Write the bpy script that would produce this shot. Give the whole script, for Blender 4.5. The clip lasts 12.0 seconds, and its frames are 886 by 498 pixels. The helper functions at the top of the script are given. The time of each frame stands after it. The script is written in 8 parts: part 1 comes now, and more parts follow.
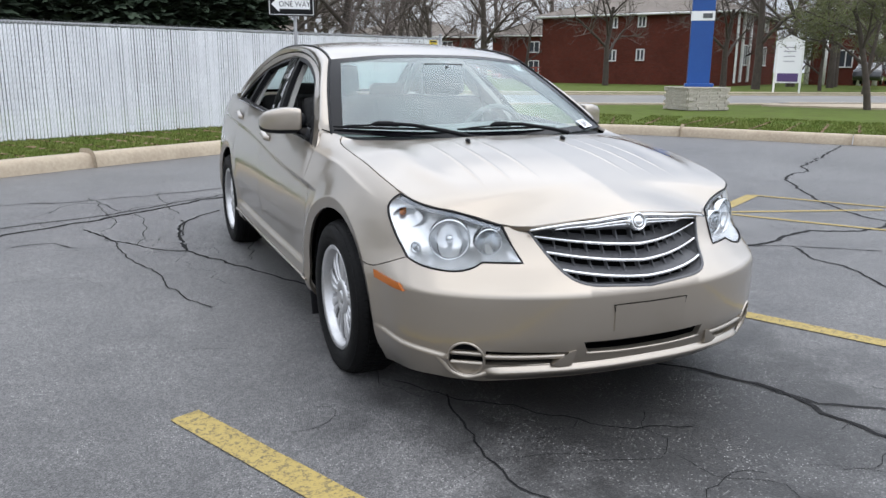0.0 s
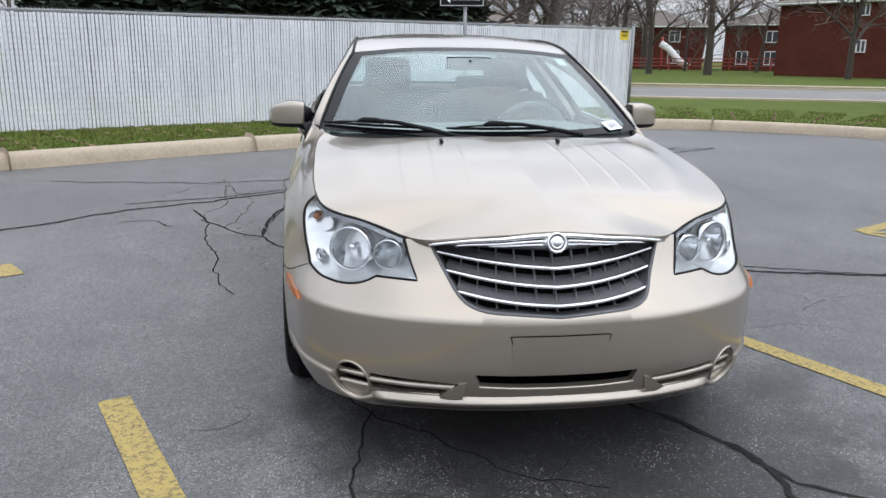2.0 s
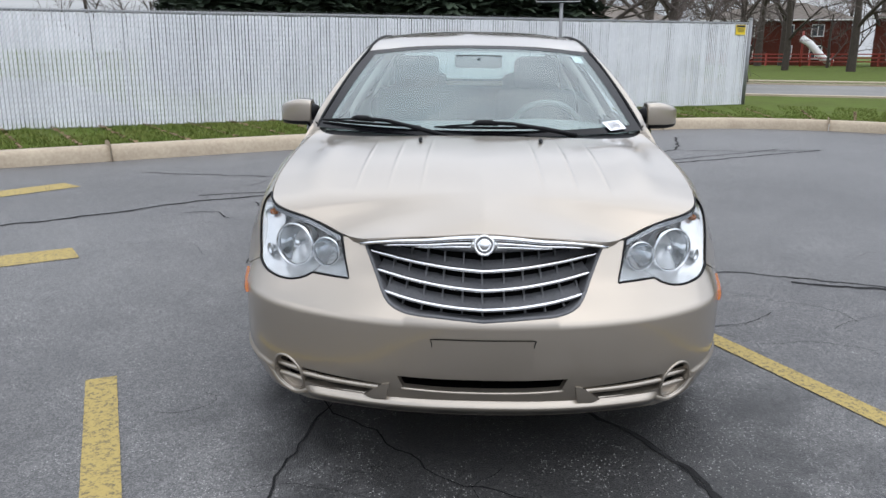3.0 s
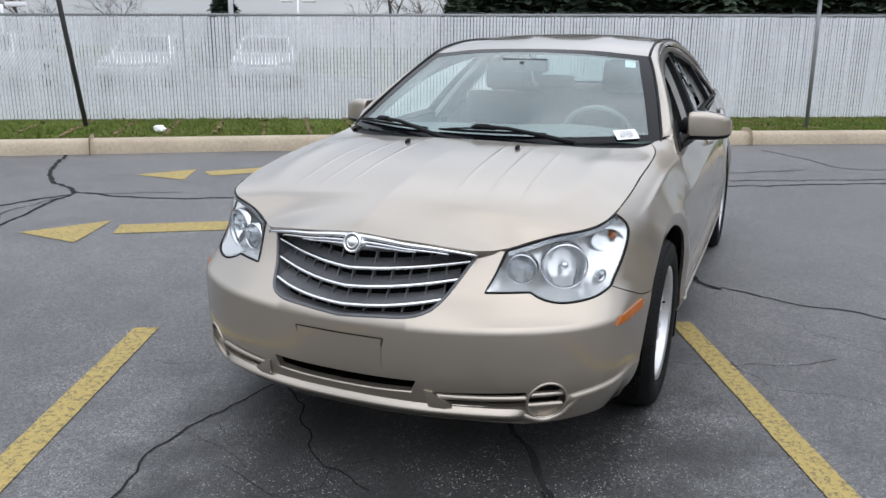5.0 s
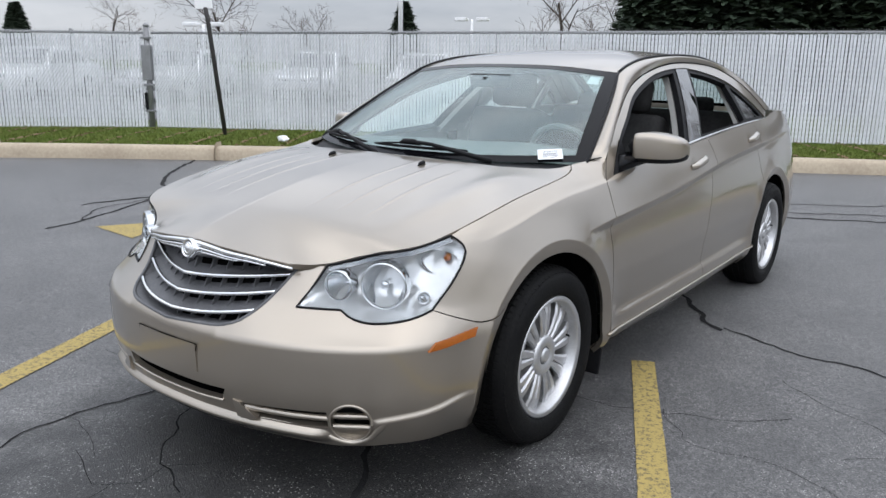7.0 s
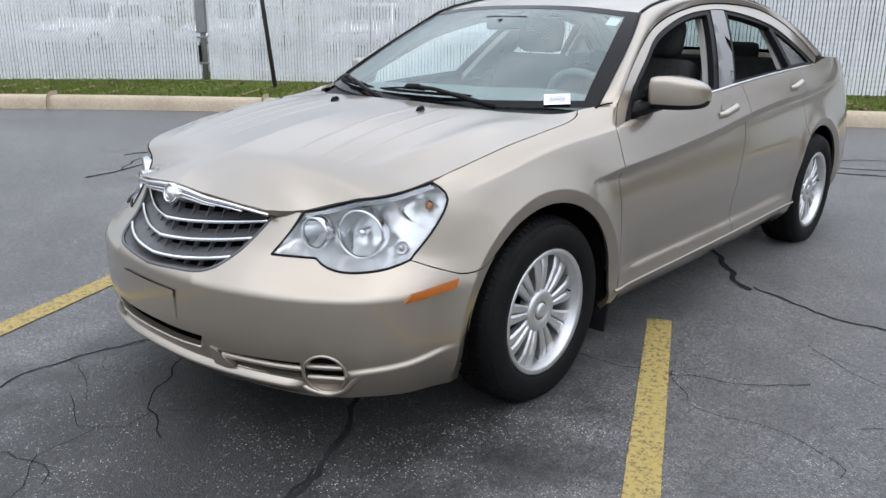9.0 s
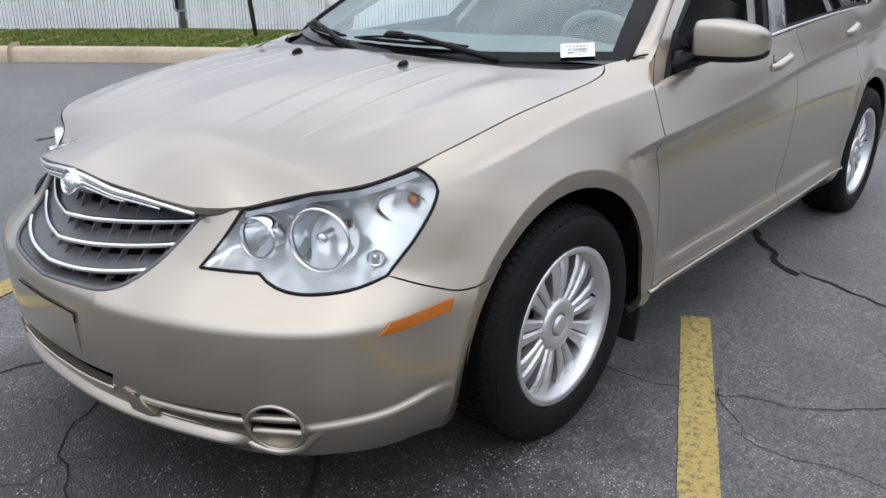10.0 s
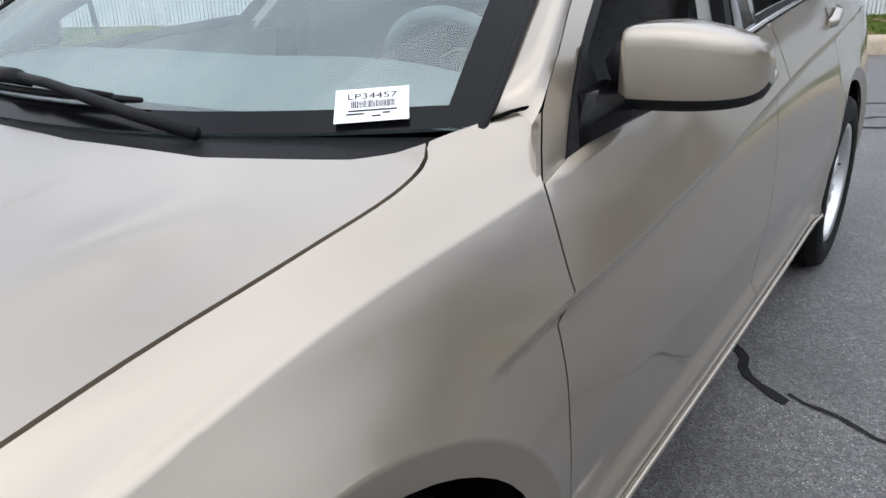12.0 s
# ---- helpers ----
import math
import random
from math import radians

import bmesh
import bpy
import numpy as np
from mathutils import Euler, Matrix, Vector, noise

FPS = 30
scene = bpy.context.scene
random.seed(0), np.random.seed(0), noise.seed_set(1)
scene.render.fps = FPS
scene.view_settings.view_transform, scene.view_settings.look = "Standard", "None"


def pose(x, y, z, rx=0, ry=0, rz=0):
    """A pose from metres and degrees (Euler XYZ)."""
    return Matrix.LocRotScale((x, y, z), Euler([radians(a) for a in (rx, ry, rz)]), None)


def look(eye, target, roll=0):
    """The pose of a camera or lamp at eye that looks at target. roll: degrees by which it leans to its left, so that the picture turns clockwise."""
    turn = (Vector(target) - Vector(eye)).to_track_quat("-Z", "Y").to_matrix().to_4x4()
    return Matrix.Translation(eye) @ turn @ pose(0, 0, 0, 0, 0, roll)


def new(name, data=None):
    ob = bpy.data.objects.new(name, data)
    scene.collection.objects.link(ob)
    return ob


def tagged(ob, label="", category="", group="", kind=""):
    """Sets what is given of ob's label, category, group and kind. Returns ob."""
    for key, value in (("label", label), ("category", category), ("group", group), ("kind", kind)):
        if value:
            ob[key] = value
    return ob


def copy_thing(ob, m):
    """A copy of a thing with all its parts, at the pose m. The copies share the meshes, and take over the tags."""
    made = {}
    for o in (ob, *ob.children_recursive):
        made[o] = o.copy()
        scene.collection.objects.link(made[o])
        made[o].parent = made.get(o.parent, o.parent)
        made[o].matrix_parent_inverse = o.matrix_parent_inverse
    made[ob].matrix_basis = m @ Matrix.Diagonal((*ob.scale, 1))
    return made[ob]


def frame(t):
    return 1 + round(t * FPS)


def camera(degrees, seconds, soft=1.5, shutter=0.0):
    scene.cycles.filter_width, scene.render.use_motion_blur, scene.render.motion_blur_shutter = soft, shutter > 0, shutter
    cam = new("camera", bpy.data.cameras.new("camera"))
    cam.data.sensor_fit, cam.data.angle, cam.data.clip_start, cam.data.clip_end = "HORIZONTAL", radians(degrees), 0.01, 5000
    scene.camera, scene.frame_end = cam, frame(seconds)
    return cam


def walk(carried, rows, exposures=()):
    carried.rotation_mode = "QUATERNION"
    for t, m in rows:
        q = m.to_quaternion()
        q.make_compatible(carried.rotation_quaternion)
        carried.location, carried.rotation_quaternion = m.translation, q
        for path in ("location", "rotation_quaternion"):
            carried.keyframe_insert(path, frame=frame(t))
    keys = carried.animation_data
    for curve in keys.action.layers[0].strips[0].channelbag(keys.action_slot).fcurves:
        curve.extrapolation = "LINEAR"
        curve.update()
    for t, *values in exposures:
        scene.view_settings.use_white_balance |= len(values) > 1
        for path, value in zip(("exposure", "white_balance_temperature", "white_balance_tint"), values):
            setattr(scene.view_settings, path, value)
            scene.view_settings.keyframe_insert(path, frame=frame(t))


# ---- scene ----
cam = camera(59.5, 12.0)
PATH = [
    (0, (-1.754, -3.096, 1.27), (-0.96, -1.317, 0.817), 0.5),
    (0.5, (-1.488, -3.078, 1.284), (-0.825, -1.248, 0.826), 0.4),
    (1, (-1.188, -3.187, 1.295), (-0.657, -1.315, 0.831), 0.5),
    (1.5, (-0.91, -3.133, 1.287), (-0.514, -1.231, 0.812), 0.6),
    (2, (-0.665, -3.152, 1.298), (-0.403, -1.229, 0.816), 0.8),
    (2.5, (-0.355, -3.236, 1.32), (-0.242, -1.3, 0.832), 0.7),
    (3, (-0.064, -3.169, 1.311), (-0.116, -1.231, 0.818), 0.5),
    (5, (1.221, -2.97, 1.347), (0.45, -1.194, 0.844), 0.5),
    (5.5, (1.467, -2.807, 1.326), (0.559, -1.097, 0.827), 0.7),
    (6, (1.746, -2.637, 1.326), (0.723, -0.99, 0.836), 0.7),
    (6.5, (2.034, -2.485, 1.339), (0.923, -0.892, 0.859), 0.8),
    (7, (2.151, -2.346, 1.341), (0.976, -0.795, 0.876), 0.9),
    (9, (2.279, -2.108, 1.292), (0.999, -0.683, 0.717), 0.5),
    (9.5, (2.036, -1.924, 1.286), (0.768, -0.516, 0.645), 0.5),
    (10, (1.875, -1.64, 1.242), (0.632, -0.236, 0.545), 0.1),
    (10.5, (1.675, -1.332, 1.223), (0.474, 0.084, 0.48), -0.5),
    (11, (1.468, -1.042, 1.218), (0.323, 0.411, 0.458), -0.8),
    (11.5, (1.376, -0.701, 1.217), (0.279, 0.778, 0.436), -0.7),
    (12, (1.273, -0.397, 1.192), (0.201, 1.124, 0.457), -1.3),
]
walk(cam, [(t, look(eye, target, roll)) for t, eye, target, roll in PATH], [(0.0, 0.57), (1.5, 0.51), (3.0, 0.41), (5.5, 0.34), (7.0, 0.37), (9.0, 0.45), (10.5, 0.42), (11.1, 0.36), (12.0, 0.46)])

# ---------------------------------------------------------------- sky and sun
world = bpy.data.worlds.new("sky")
scene.world = world
world.use_nodes = True
wn, wl = world.node_tree.nodes, world.node_tree.links
wn.clear()
w_out = wn.new("ShaderNodeOutputWorld")
w_bg = wn.new("ShaderNodeBackground")
w_sky = wn.new("ShaderNodeTexSky")
w_sky.sky_type = "NISHITA"
w_sky.sun_disc = False
w_sky.sun_elevation, w_sky.sun_rotation = radians(66), radians(120)
w_dim = wn.new("ShaderNodeVectorMath")
w_dim.operation = "SCALE"
w_dim.inputs[3].default_value = 0.10
w_co = wn.new("ShaderNodeTexCoord")
w_map = wn.new("ShaderNodeMapping")
w_map.inputs["Scale"].default_value = (1.0, 1.0, 3.2)
w_noise = wn.new("ShaderNodeTexNoise")
w_noise.inputs["Scale"].default_value = 2.1
w_noise.inputs["Detail"].default_value = 7
w_noise.inputs["Roughness"].default_value = 0.55
w_ramp = wn.new("ShaderNodeValToRGB")
w_ramp.color_ramp.elements[0].position, w_ramp.color_ramp.elements[0].color = 0.33, (0.49, 0.54, 0.63, 1)
w_ramp.color_ramp.elements[1].position, w_ramp.color_ramp.elements[1].color = 0.68, (0.95, 0.98, 1.05, 1)
w_mix = wn.new("ShaderNodeMixRGB")
w_mix.inputs[0].default_value = 0.88
wl.new(w_co.outputs["Generated"], w_map.inputs[0])
wl.new(w_map.outputs[0], w_noise.inputs["Vector"])
wl.new(w_noise.outputs["Fac"], w_ramp.inputs[0])
wl.new(w_sky.outputs[0], w_dim.inputs[0])
wl.new(w_dim.outputs[0], w_mix.inputs[1])
wl.new(w_ramp.outputs[0], w_mix.inputs[2])
wl.new(w_mix.outputs[0], w_bg.inputs[0])
# an overcast sky is more than twice as bright overhead as at the horizon
w_sep = wn.new("ShaderNodeSeparateXYZ")
w_up = wn.new("ShaderNodeMapRange")
w_up.interpolation_type = "SMOOTHSTEP"
w_up.inputs["From Min"].default_value, w_up.inputs["From Max"].default_value = 0.03, 0.65
w_up.inputs["To Min"].default_value, w_up.inputs["To Max"].default_value = 0.74, 1.8
wl.new(w_co.outputs["Generated"], w_sep.inputs[0])
wl.new(w_sep.outputs[2], w_up.inputs["Value"])
# and brighter on the side where the sun stands behind the cloud
w_dot = wn.new("ShaderNodeVectorMath")
w_dot.operation = "DOT_PRODUCT"
w_dot.inputs[1].default_value = (0.60, -0.50, 0.0)
w_side = wn.new("ShaderNodeMath")
w_side.operation, w_side.inputs[1].default_value, w_side.inputs[2].default_value = "MULTIPLY_ADD", 0.20, 1.0
w_both = wn.new("ShaderNodeMath")
w_both.operation = "MULTIPLY"
wl.new(w_co.outputs["Generated"], w_dot.inputs[0])
wl.new(w_dot.outputs["Value"], w_side.inputs[0])
wl.new(w_up.outputs[0], w_both.inputs[0])
wl.new(w_side.outputs[0], w_both.inputs[1])
wl.new(w_both.outputs[0], w_bg.inputs[1])
wl.new(w_bg.outputs[0], w_out.inputs[0])

sun = new("sun", bpy.data.lights.new("sun", "SUN"))
sun.data.energy, sun.data.angle, sun.data.color = 0.55, radians(95), (1.0, 0.97, 0.92)
sun.matrix_world = look((12, -5, 30), (0, 2, 0))

# ---------------------------------------------------------------- materials
def material(name, color, rough=0.5, metal=0.0, coat=0.0, vary=None, scale=8.0, bump=0.0, bump_scale=60.0, spec=0.5):
    """Plain surface with colour variation at two scales and fine relief."""
    m = bpy.data.materials.new(name)
    m.use_nodes = True
    n, l = m.node_tree.nodes, m.node_tree.links
    b = n["Principled BSDF"]
    b.inputs["Base Color"].default_value = (*color, 1)
    b.inputs["Roughness"].default_value = rough
    b.inputs["Metallic"].default_value = metal
    b.inputs["Coat Weight"].default_value = coat
    b.inputs["Coat Roughness"].default_value = 0.03
    b.inputs["Specular IOR Level"].default_value = spec
    co = n.new("ShaderNodeTexCoord")
    if vary:
        a = n.new("ShaderNodeTexNoise")
        a.inputs["Scale"].default_value, a.inputs["Detail"].default_value = scale, 6
        f = n.new("ShaderNodeTexNoise")
        f.inputs["Scale"].default_value, f.inputs["Detail"].default_value = scale * 11, 3
        s = n.new("ShaderNodeMath")
        s.operation = "ADD"
        h = n.new("ShaderNodeMath")
        h.operation, h.inputs[1].default_value = "MULTIPLY", 0.5
        mx = n.new("ShaderNodeMixRGB")
        mx.inputs[1].default_value, mx.inputs[2].default_value = (*color, 1), (*vary, 1)
        r = n.new("ShaderNodeMapRange")
        r.inputs["From Min"].default_value, r.inputs["From Max"].default_value = 0.36, 0.64
        for t in (a, f):
            l.new(co.outputs["Object"], t.inputs["Vector"])
        l.new(a.outputs["Fac"], s.inputs[0])
        l.new(f.outputs["Fac"], s.inputs[1])
        l.new(s.outputs[0], h.inputs[0])
        l.new(h.outputs[0], r.inputs["Value"])
        l.new(r.outputs[0], mx.inputs[0])
        l.new(mx.outputs[0], b.inputs["Base Color"])
    if bump:
        t = n.new("ShaderNodeTexNoise")
        t.inputs["Scale"].default_value, t.inputs["Detail"].default_value = bump_scale, 4
        bp = n.new("ShaderNodeBump")
        bp.inputs["Strength"].default_value, bp.inputs["Distance"].default_value = bump, 0.01
        l.new(co.outputs["Object"], t.inputs["Vector"])
        l.new(t.outputs["Fac"], bp.inputs["Height"])
        l.new(bp.outputs[0], b.inputs["Normal"])
    return m


def make_asphalt():
    m = material("asphalt", (0.05, 0.051, 0.055), 0.8, bump=0.0)
    n, l = m.node_tree.nodes, m.node_tree.links
    b = n["Principled BSDF"]
    co = n.new("ShaderNodeTexCoord")
    big = n.new("ShaderNodeTexNoise")
    big.inputs["Scale"].default_value, big.inputs["Detail"].default_value = 0.35, 5
    mid = n.new("ShaderNodeTexNoise")
    mid.inputs["Scale"].default_value, mid.inputs["Detail"].default_value = 3.0, 8
    mid.inputs["Roughness"].default_value = 0.65
    fine = n.new("ShaderNodeTexNoise")
    fine.inputs["Scale"].default_value, fine.inputs["Detail"].default_value = 150, 3
    stone = n.new("ShaderNodeTexVoronoi")
    stone.inputs["Scale"].default_value = 140
    worn = n.new("ShaderNodeMapRange")
    worn.inputs["From Min"].default_value, worn.inputs["From Max"].default_value = 0.38, 0.62
    for t in (big, mid, fine, stone):
        l.new(co.outputs["Object"], t.inputs["Vector"])
    r1 = n.new("ShaderNodeValToRGB")
    r1.color_ramp.elements[0].position, r1.color_ramp.elements[0].color = 0.3, (0.068, 0.0675, 0.0685, 1)
    r1.color_ramp.elements[1].position, r1.color_ramp.elements[1].color = 0.72, (0.112, 0.111, 0.112, 1)
    l.new(big.outputs["Fac"], r1.inputs[0])
    m1 = n.new("ShaderNodeMixRGB")
    m1.blend_type = "MULTIPLY"
    m1.inputs[0].default_value = 0.75
    r2 = n.new("ShaderNodeValToRGB")
    r2.color_ramp.elements[0].position, r2.color_ramp.elements[0].color = 0.3, (0.68, 0.68, 0.68, 1)
    r2.color_ramp.elements[1].position, r2.color_ramp.elements[1].color = 0.7, (1.25, 1.24, 1.22, 1)
    l.new(mid.outputs["Fac"], r2.inputs[0])
    l.new(r1.outputs[0], m1.inputs[1])
    l.new(r2.outputs[0], m1.inputs[2])
    m2 = n.new("ShaderNodeMixRGB")
    m2.blend_type = "MULTIPLY"
    m2.inputs[0].default_value = 0.8
    r3 = n.new("ShaderNodeValToRGB")
    r3.color_ramp.elements[0].position, r3.color_ramp.elements[0].color = 0.34, (0.32, 0.32, 0.33, 1)
    r3.color_ramp.elements[1].position, r3.color_ramp.elements[1].color = 0.66, (1.9, 1.9, 1.9, 1)
    l.new(fine.outputs["Fac"], r3.inputs[0])
    l.new(m1.outputs[0], m2.inputs[1])
    l.new(r3.outputs[0], m2.inputs[2])
    # chips of stone, each of its own grey
    chip = n.new("ShaderNodeTexVoronoi")
    chip.inputs["Scale"].default_value = 85
    cs = n.new("ShaderNodeSeparateColor")
    cr = n.new("ShaderNodeValToRGB")
    cr.color_ramp.elements[0].position, cr.color_ramp.elements[0].color = 0.15, (0.52, 0.52, 0.52, 1)
    cr.color_ramp.elements[1].position, cr.color_ramp.elements[1].color = 0.98, (2.1, 2.08, 2.0, 1)
    m4 = n.new("ShaderNodeMixRGB")
    m4.blend_type, m4.inputs[0].default_value = "MULTIPLY", 0.42
    l.new(co.outputs["Object"], chip.inputs["Vector"])
    l.new(chip.outputs["Color"], cs.inputs[0])
    l.new(cs.outputs[1], cr.inputs[0])
    l.new(m2.outputs[0], m4.inputs[1])
    l.new(cr.outputs[0], m4.inputs[2])
    # the stall's oil-dark seal, with the car's shade painted in over it
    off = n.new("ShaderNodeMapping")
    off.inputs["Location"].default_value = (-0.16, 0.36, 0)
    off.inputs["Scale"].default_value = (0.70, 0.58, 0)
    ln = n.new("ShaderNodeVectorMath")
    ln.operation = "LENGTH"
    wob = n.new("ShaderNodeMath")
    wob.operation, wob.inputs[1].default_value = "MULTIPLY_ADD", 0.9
    seal_shade = n.new("ShaderNodeMapRange")
    seal_shade.interpolation_type = "SMOOTHSTEP"
    seal_shade.inputs["From Min"].default_value, seal_shade.inputs["From Max"].default_value = 0.85, 1.38
    seal_shade.inputs["To Min"].default_value, seal_shade.inputs["To Max"].default_value = 0.24, 1.0
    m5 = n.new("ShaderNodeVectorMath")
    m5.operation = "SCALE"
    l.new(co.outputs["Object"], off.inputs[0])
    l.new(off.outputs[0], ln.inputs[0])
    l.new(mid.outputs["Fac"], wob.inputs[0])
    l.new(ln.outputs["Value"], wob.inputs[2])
    l.new(wob.outputs[0], seal_shade.inputs["Value"])
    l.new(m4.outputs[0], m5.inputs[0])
    l.new(seal_shade.outputs[0], m5.inputs[3])
    # pale aggregate that the worn film lets through
    sep = n.new("ShaderNodeSeparateColor")
    l.new(stone.outputs["Color"], sep.inputs[0])
    pick = n.new("ShaderNodeMath")
    pick.operation, pick.inputs[1].default_value = "GREATER_THAN", 0.84
    l.new(sep.outputs[0], pick.inputs[0])
    core = n.new("ShaderNodeMath")
    core.operation, core.inputs[1].default_value = "LESS_THAN", 0.36
    l.new(stone.outputs["Distance"], core.inputs[0])
    both = n.new("ShaderNodeMath")
    both.operation = "MULTIPLY"
    l.new(pick.outputs[0], both.inputs[0])
    l.new(core.outputs[0], both.inputs[1])
    l.new(mid.outputs["Fac"], worn.inputs["Value"])
    amount = n.new("ShaderNodeMath")
    amount.operation = "MULTIPLY"
    l.new(both.outputs[0], amount.inputs[0])
    l.new(worn.outputs[0], amount.inputs[1])
    m3 = n.new("ShaderNodeMixRGB")
    m3.inputs[2].default_value = (0.40, 0.395, 0.38, 1)
    l.new(amount.outputs[0], m3.inputs[0])
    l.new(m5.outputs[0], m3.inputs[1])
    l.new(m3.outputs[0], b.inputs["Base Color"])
    bp = n.new("ShaderNodeBump")
    bp.inputs["Strength"].default_value, bp.inputs["Distance"].default_value = 0.7, 0.006
    l.new(fine.outputs["Fac"], bp.inputs["Height"])
    l.new(bp.outputs[0], b.inputs["Normal"])
    rr = n.new("ShaderNodeMapRange")
    rr.inputs["To Min"].default_value, rr.inputs["To Max"].default_value = 0.36, 0.60
    l.new(mid.outputs["Fac"], rr.inputs["Value"])
    l.new(rr.outputs[0], b.inputs["Roughness"])
    return m


def make_worn_paint(name, color):
    """Road paint, rubbed through to the dark stone in specks."""
    m = material(name, color, 0.75)
    n, l = m.node_tree.nodes, m.node_tree.links
    b = n["Principled BSDF"]
    co = n.new("ShaderNodeTexCoord")
    a = n.new("ShaderNodeTexNoise")
    a.inputs["Scale"].default_value, a.inputs["Detail"].default_value = 130, 4
    c = n.new("ShaderNodeTexNoise")
    c.inputs["Scale"].default_value, c.inputs["Detail"].default_value = 45, 6
    s = n.new("ShaderNodeMath")
    s.operation = "ADD"
    r = n.new("ShaderNodeValToRGB")
    r.color_ramp.elements[0].position, r.color_ramp.elements[0].color = 0.38, (0.13, 0.105, 0.055, 1)
    r.color_ramp.elements[1].position, r.color_ramp.elements[1].color = 0.52, (*color, 1)
    h = n.new("ShaderNodeMath")
    h.operation, h.inputs[1].default_value = "MULTIPLY", 0.5
    for t in (a, c):
        l.new(co.outputs["Object"], t.inputs["Vector"])
    l.new(a.outputs["Fac"], s.inputs[0])
    l.new(c.outputs["Fac"], s.inputs[1])
    l.new(s.outputs[0], h.inputs[0])
    l.new(h.outputs[0], r.inputs[0])
    l.new(r.outputs[0], b.inputs["Base Color"])
    bp = n.new("ShaderNodeBump")
    bp.inputs["Strength"].default_value, bp.inputs["Distance"].default_value = 0.5, 0.004
    l.new(a.outputs["Fac"], bp.inputs["Height"])
    l.new(bp.outputs[0], b.inputs["Normal"])
    return m


def make_car_paint():
    """Metallic base under clear coat: fine flake, and a film of dust that dulls the coat in patches."""
    m = material("gold_paint", (0.352, 0.306, 0.249), 0.31, 0.80, 1.0)
    n, l = m.node_tree.nodes, m.node_tree.links
    b = n["Principled BSDF"]
    b.inputs["Coat IOR"].default_value = 1.72
    co = n.new("ShaderNodeTexCoord")
    f = n.new("ShaderNodeTexNoise")
    f.inputs["Scale"].default_value, f.inputs["Detail"].default_value = 900, 2
    d = n.new("ShaderNodeTexNoise")
    d.inputs["Scale"].default_value, d.inputs["Detail"].default_value = 3.5, 6
    l.new(co.outputs["Object"], f.inputs["Vector"])
    l.new(co.outputs["Object"], d.inputs["Vector"])
    r = n.new("ShaderNodeMapRange")
    r.inputs["To Min"].default_value, r.inputs["To Max"].default_value = 0.29, 0.33
    l.new(f.outputs["Fac"], r.inputs["Value"])
    l.new(r.outputs[0], b.inputs["Roughness"])
    c = n.new("ShaderNodeMapRange")
    c.inputs["From Min"].default_value, c.inputs["From Max"].default_value = 0.4, 0.7
    c.inputs["To Min"].default_value, c.inputs["To Max"].default_value = 0.07, 0.12
    l.new(d.outputs["Fac"], c.inputs["Value"])
    l.new(c.outputs[0], b.inputs["Coat Roughness"])
    return m


def make_glass(name, color, rough=0.0, ior=1.45, dust_haze=0.0):
    """A thin pane: a clear tint that mirrors the sky at its skin."""
    m = bpy.data.materials.new(name)
    m.use_nodes = True
    n, l = m.node_tree.nodes, m.node_tree.links
    n.remove(n["Principled BSDF"])
    out = n["Material Output"]
    t = n.new("ShaderNodeBsdfTransparent")
    t.inputs[0].default_value = (*color, 1)
    g = n.new("ShaderNodeBsdfGlossy")
    g.inputs["Roughness"].default_value = rough
    r0 = 2 * ((ior - 1) / (ior + 1)) ** 2
    lw = n.new("ShaderNodeLayerWeight")
    lw.inputs["Blend"].default_value = 0.5
    pw = n.new("ShaderNodeMath")
    pw.operation = "POWER"
    pw.inputs[1].default_value = 5.0
    f = n.new("ShaderNodeMath")
    f.operation = "MULTIPLY_ADD"
    f.inputs[1].default_value, f.inputs[2].default_value = 1 - r0, r0
    mx = n.new("ShaderNodeMixShader")
    l.new(lw.outputs["Facing"], pw.inputs[0])
    l.new(pw.outputs[0], f.inputs[0])
    l.new(f.outputs[0], mx.inputs[0])
    l.new(t.outputs[0], mx.inputs[1])
    l.new(g.outputs[0], mx.inputs[2])
    # dust film, plus the sky's milky teal sheen painted in as diffuse colour
    if dust_haze:
        d = n.new("ShaderNodeBsdfDiffuse")
        d.inputs[0].default_value = (0.56, 0.73, 0.72, 1)
        co = n.new("ShaderNodeTexCoord")
        ns = n.new("ShaderNodeTexNoise")
        ns.inputs["Scale"].default_value, ns.inputs["Detail"].default_value = 2.2, 6
        mr = n.new("ShaderNodeMapRange")
        mr.inputs["From Min"].default_value, mr.inputs["From Max"].default_value = 0.3, 0.7
        mr.inputs["To Min"].default_value, mr.inputs["To Max"].default_value = dust_haze * 0.6, dust_haze * 1.6
        m2 = n.new("ShaderNodeMixShader")
        l.new(co.outputs["Object"], ns.inputs["Vector"])
        l.new(ns.outputs["Fac"], mr.inputs["Value"])
        l.new(mr.outputs[0], m2.inputs[0])
        l.new(mx.outputs[0], m2.inputs[1])
        l.new(d.outputs[0], m2.inputs[2])
        l.new(m2.outputs[0], out.inputs[0])
    else:
        l.new(mx.outputs[0], out.inputs[0])
    return m


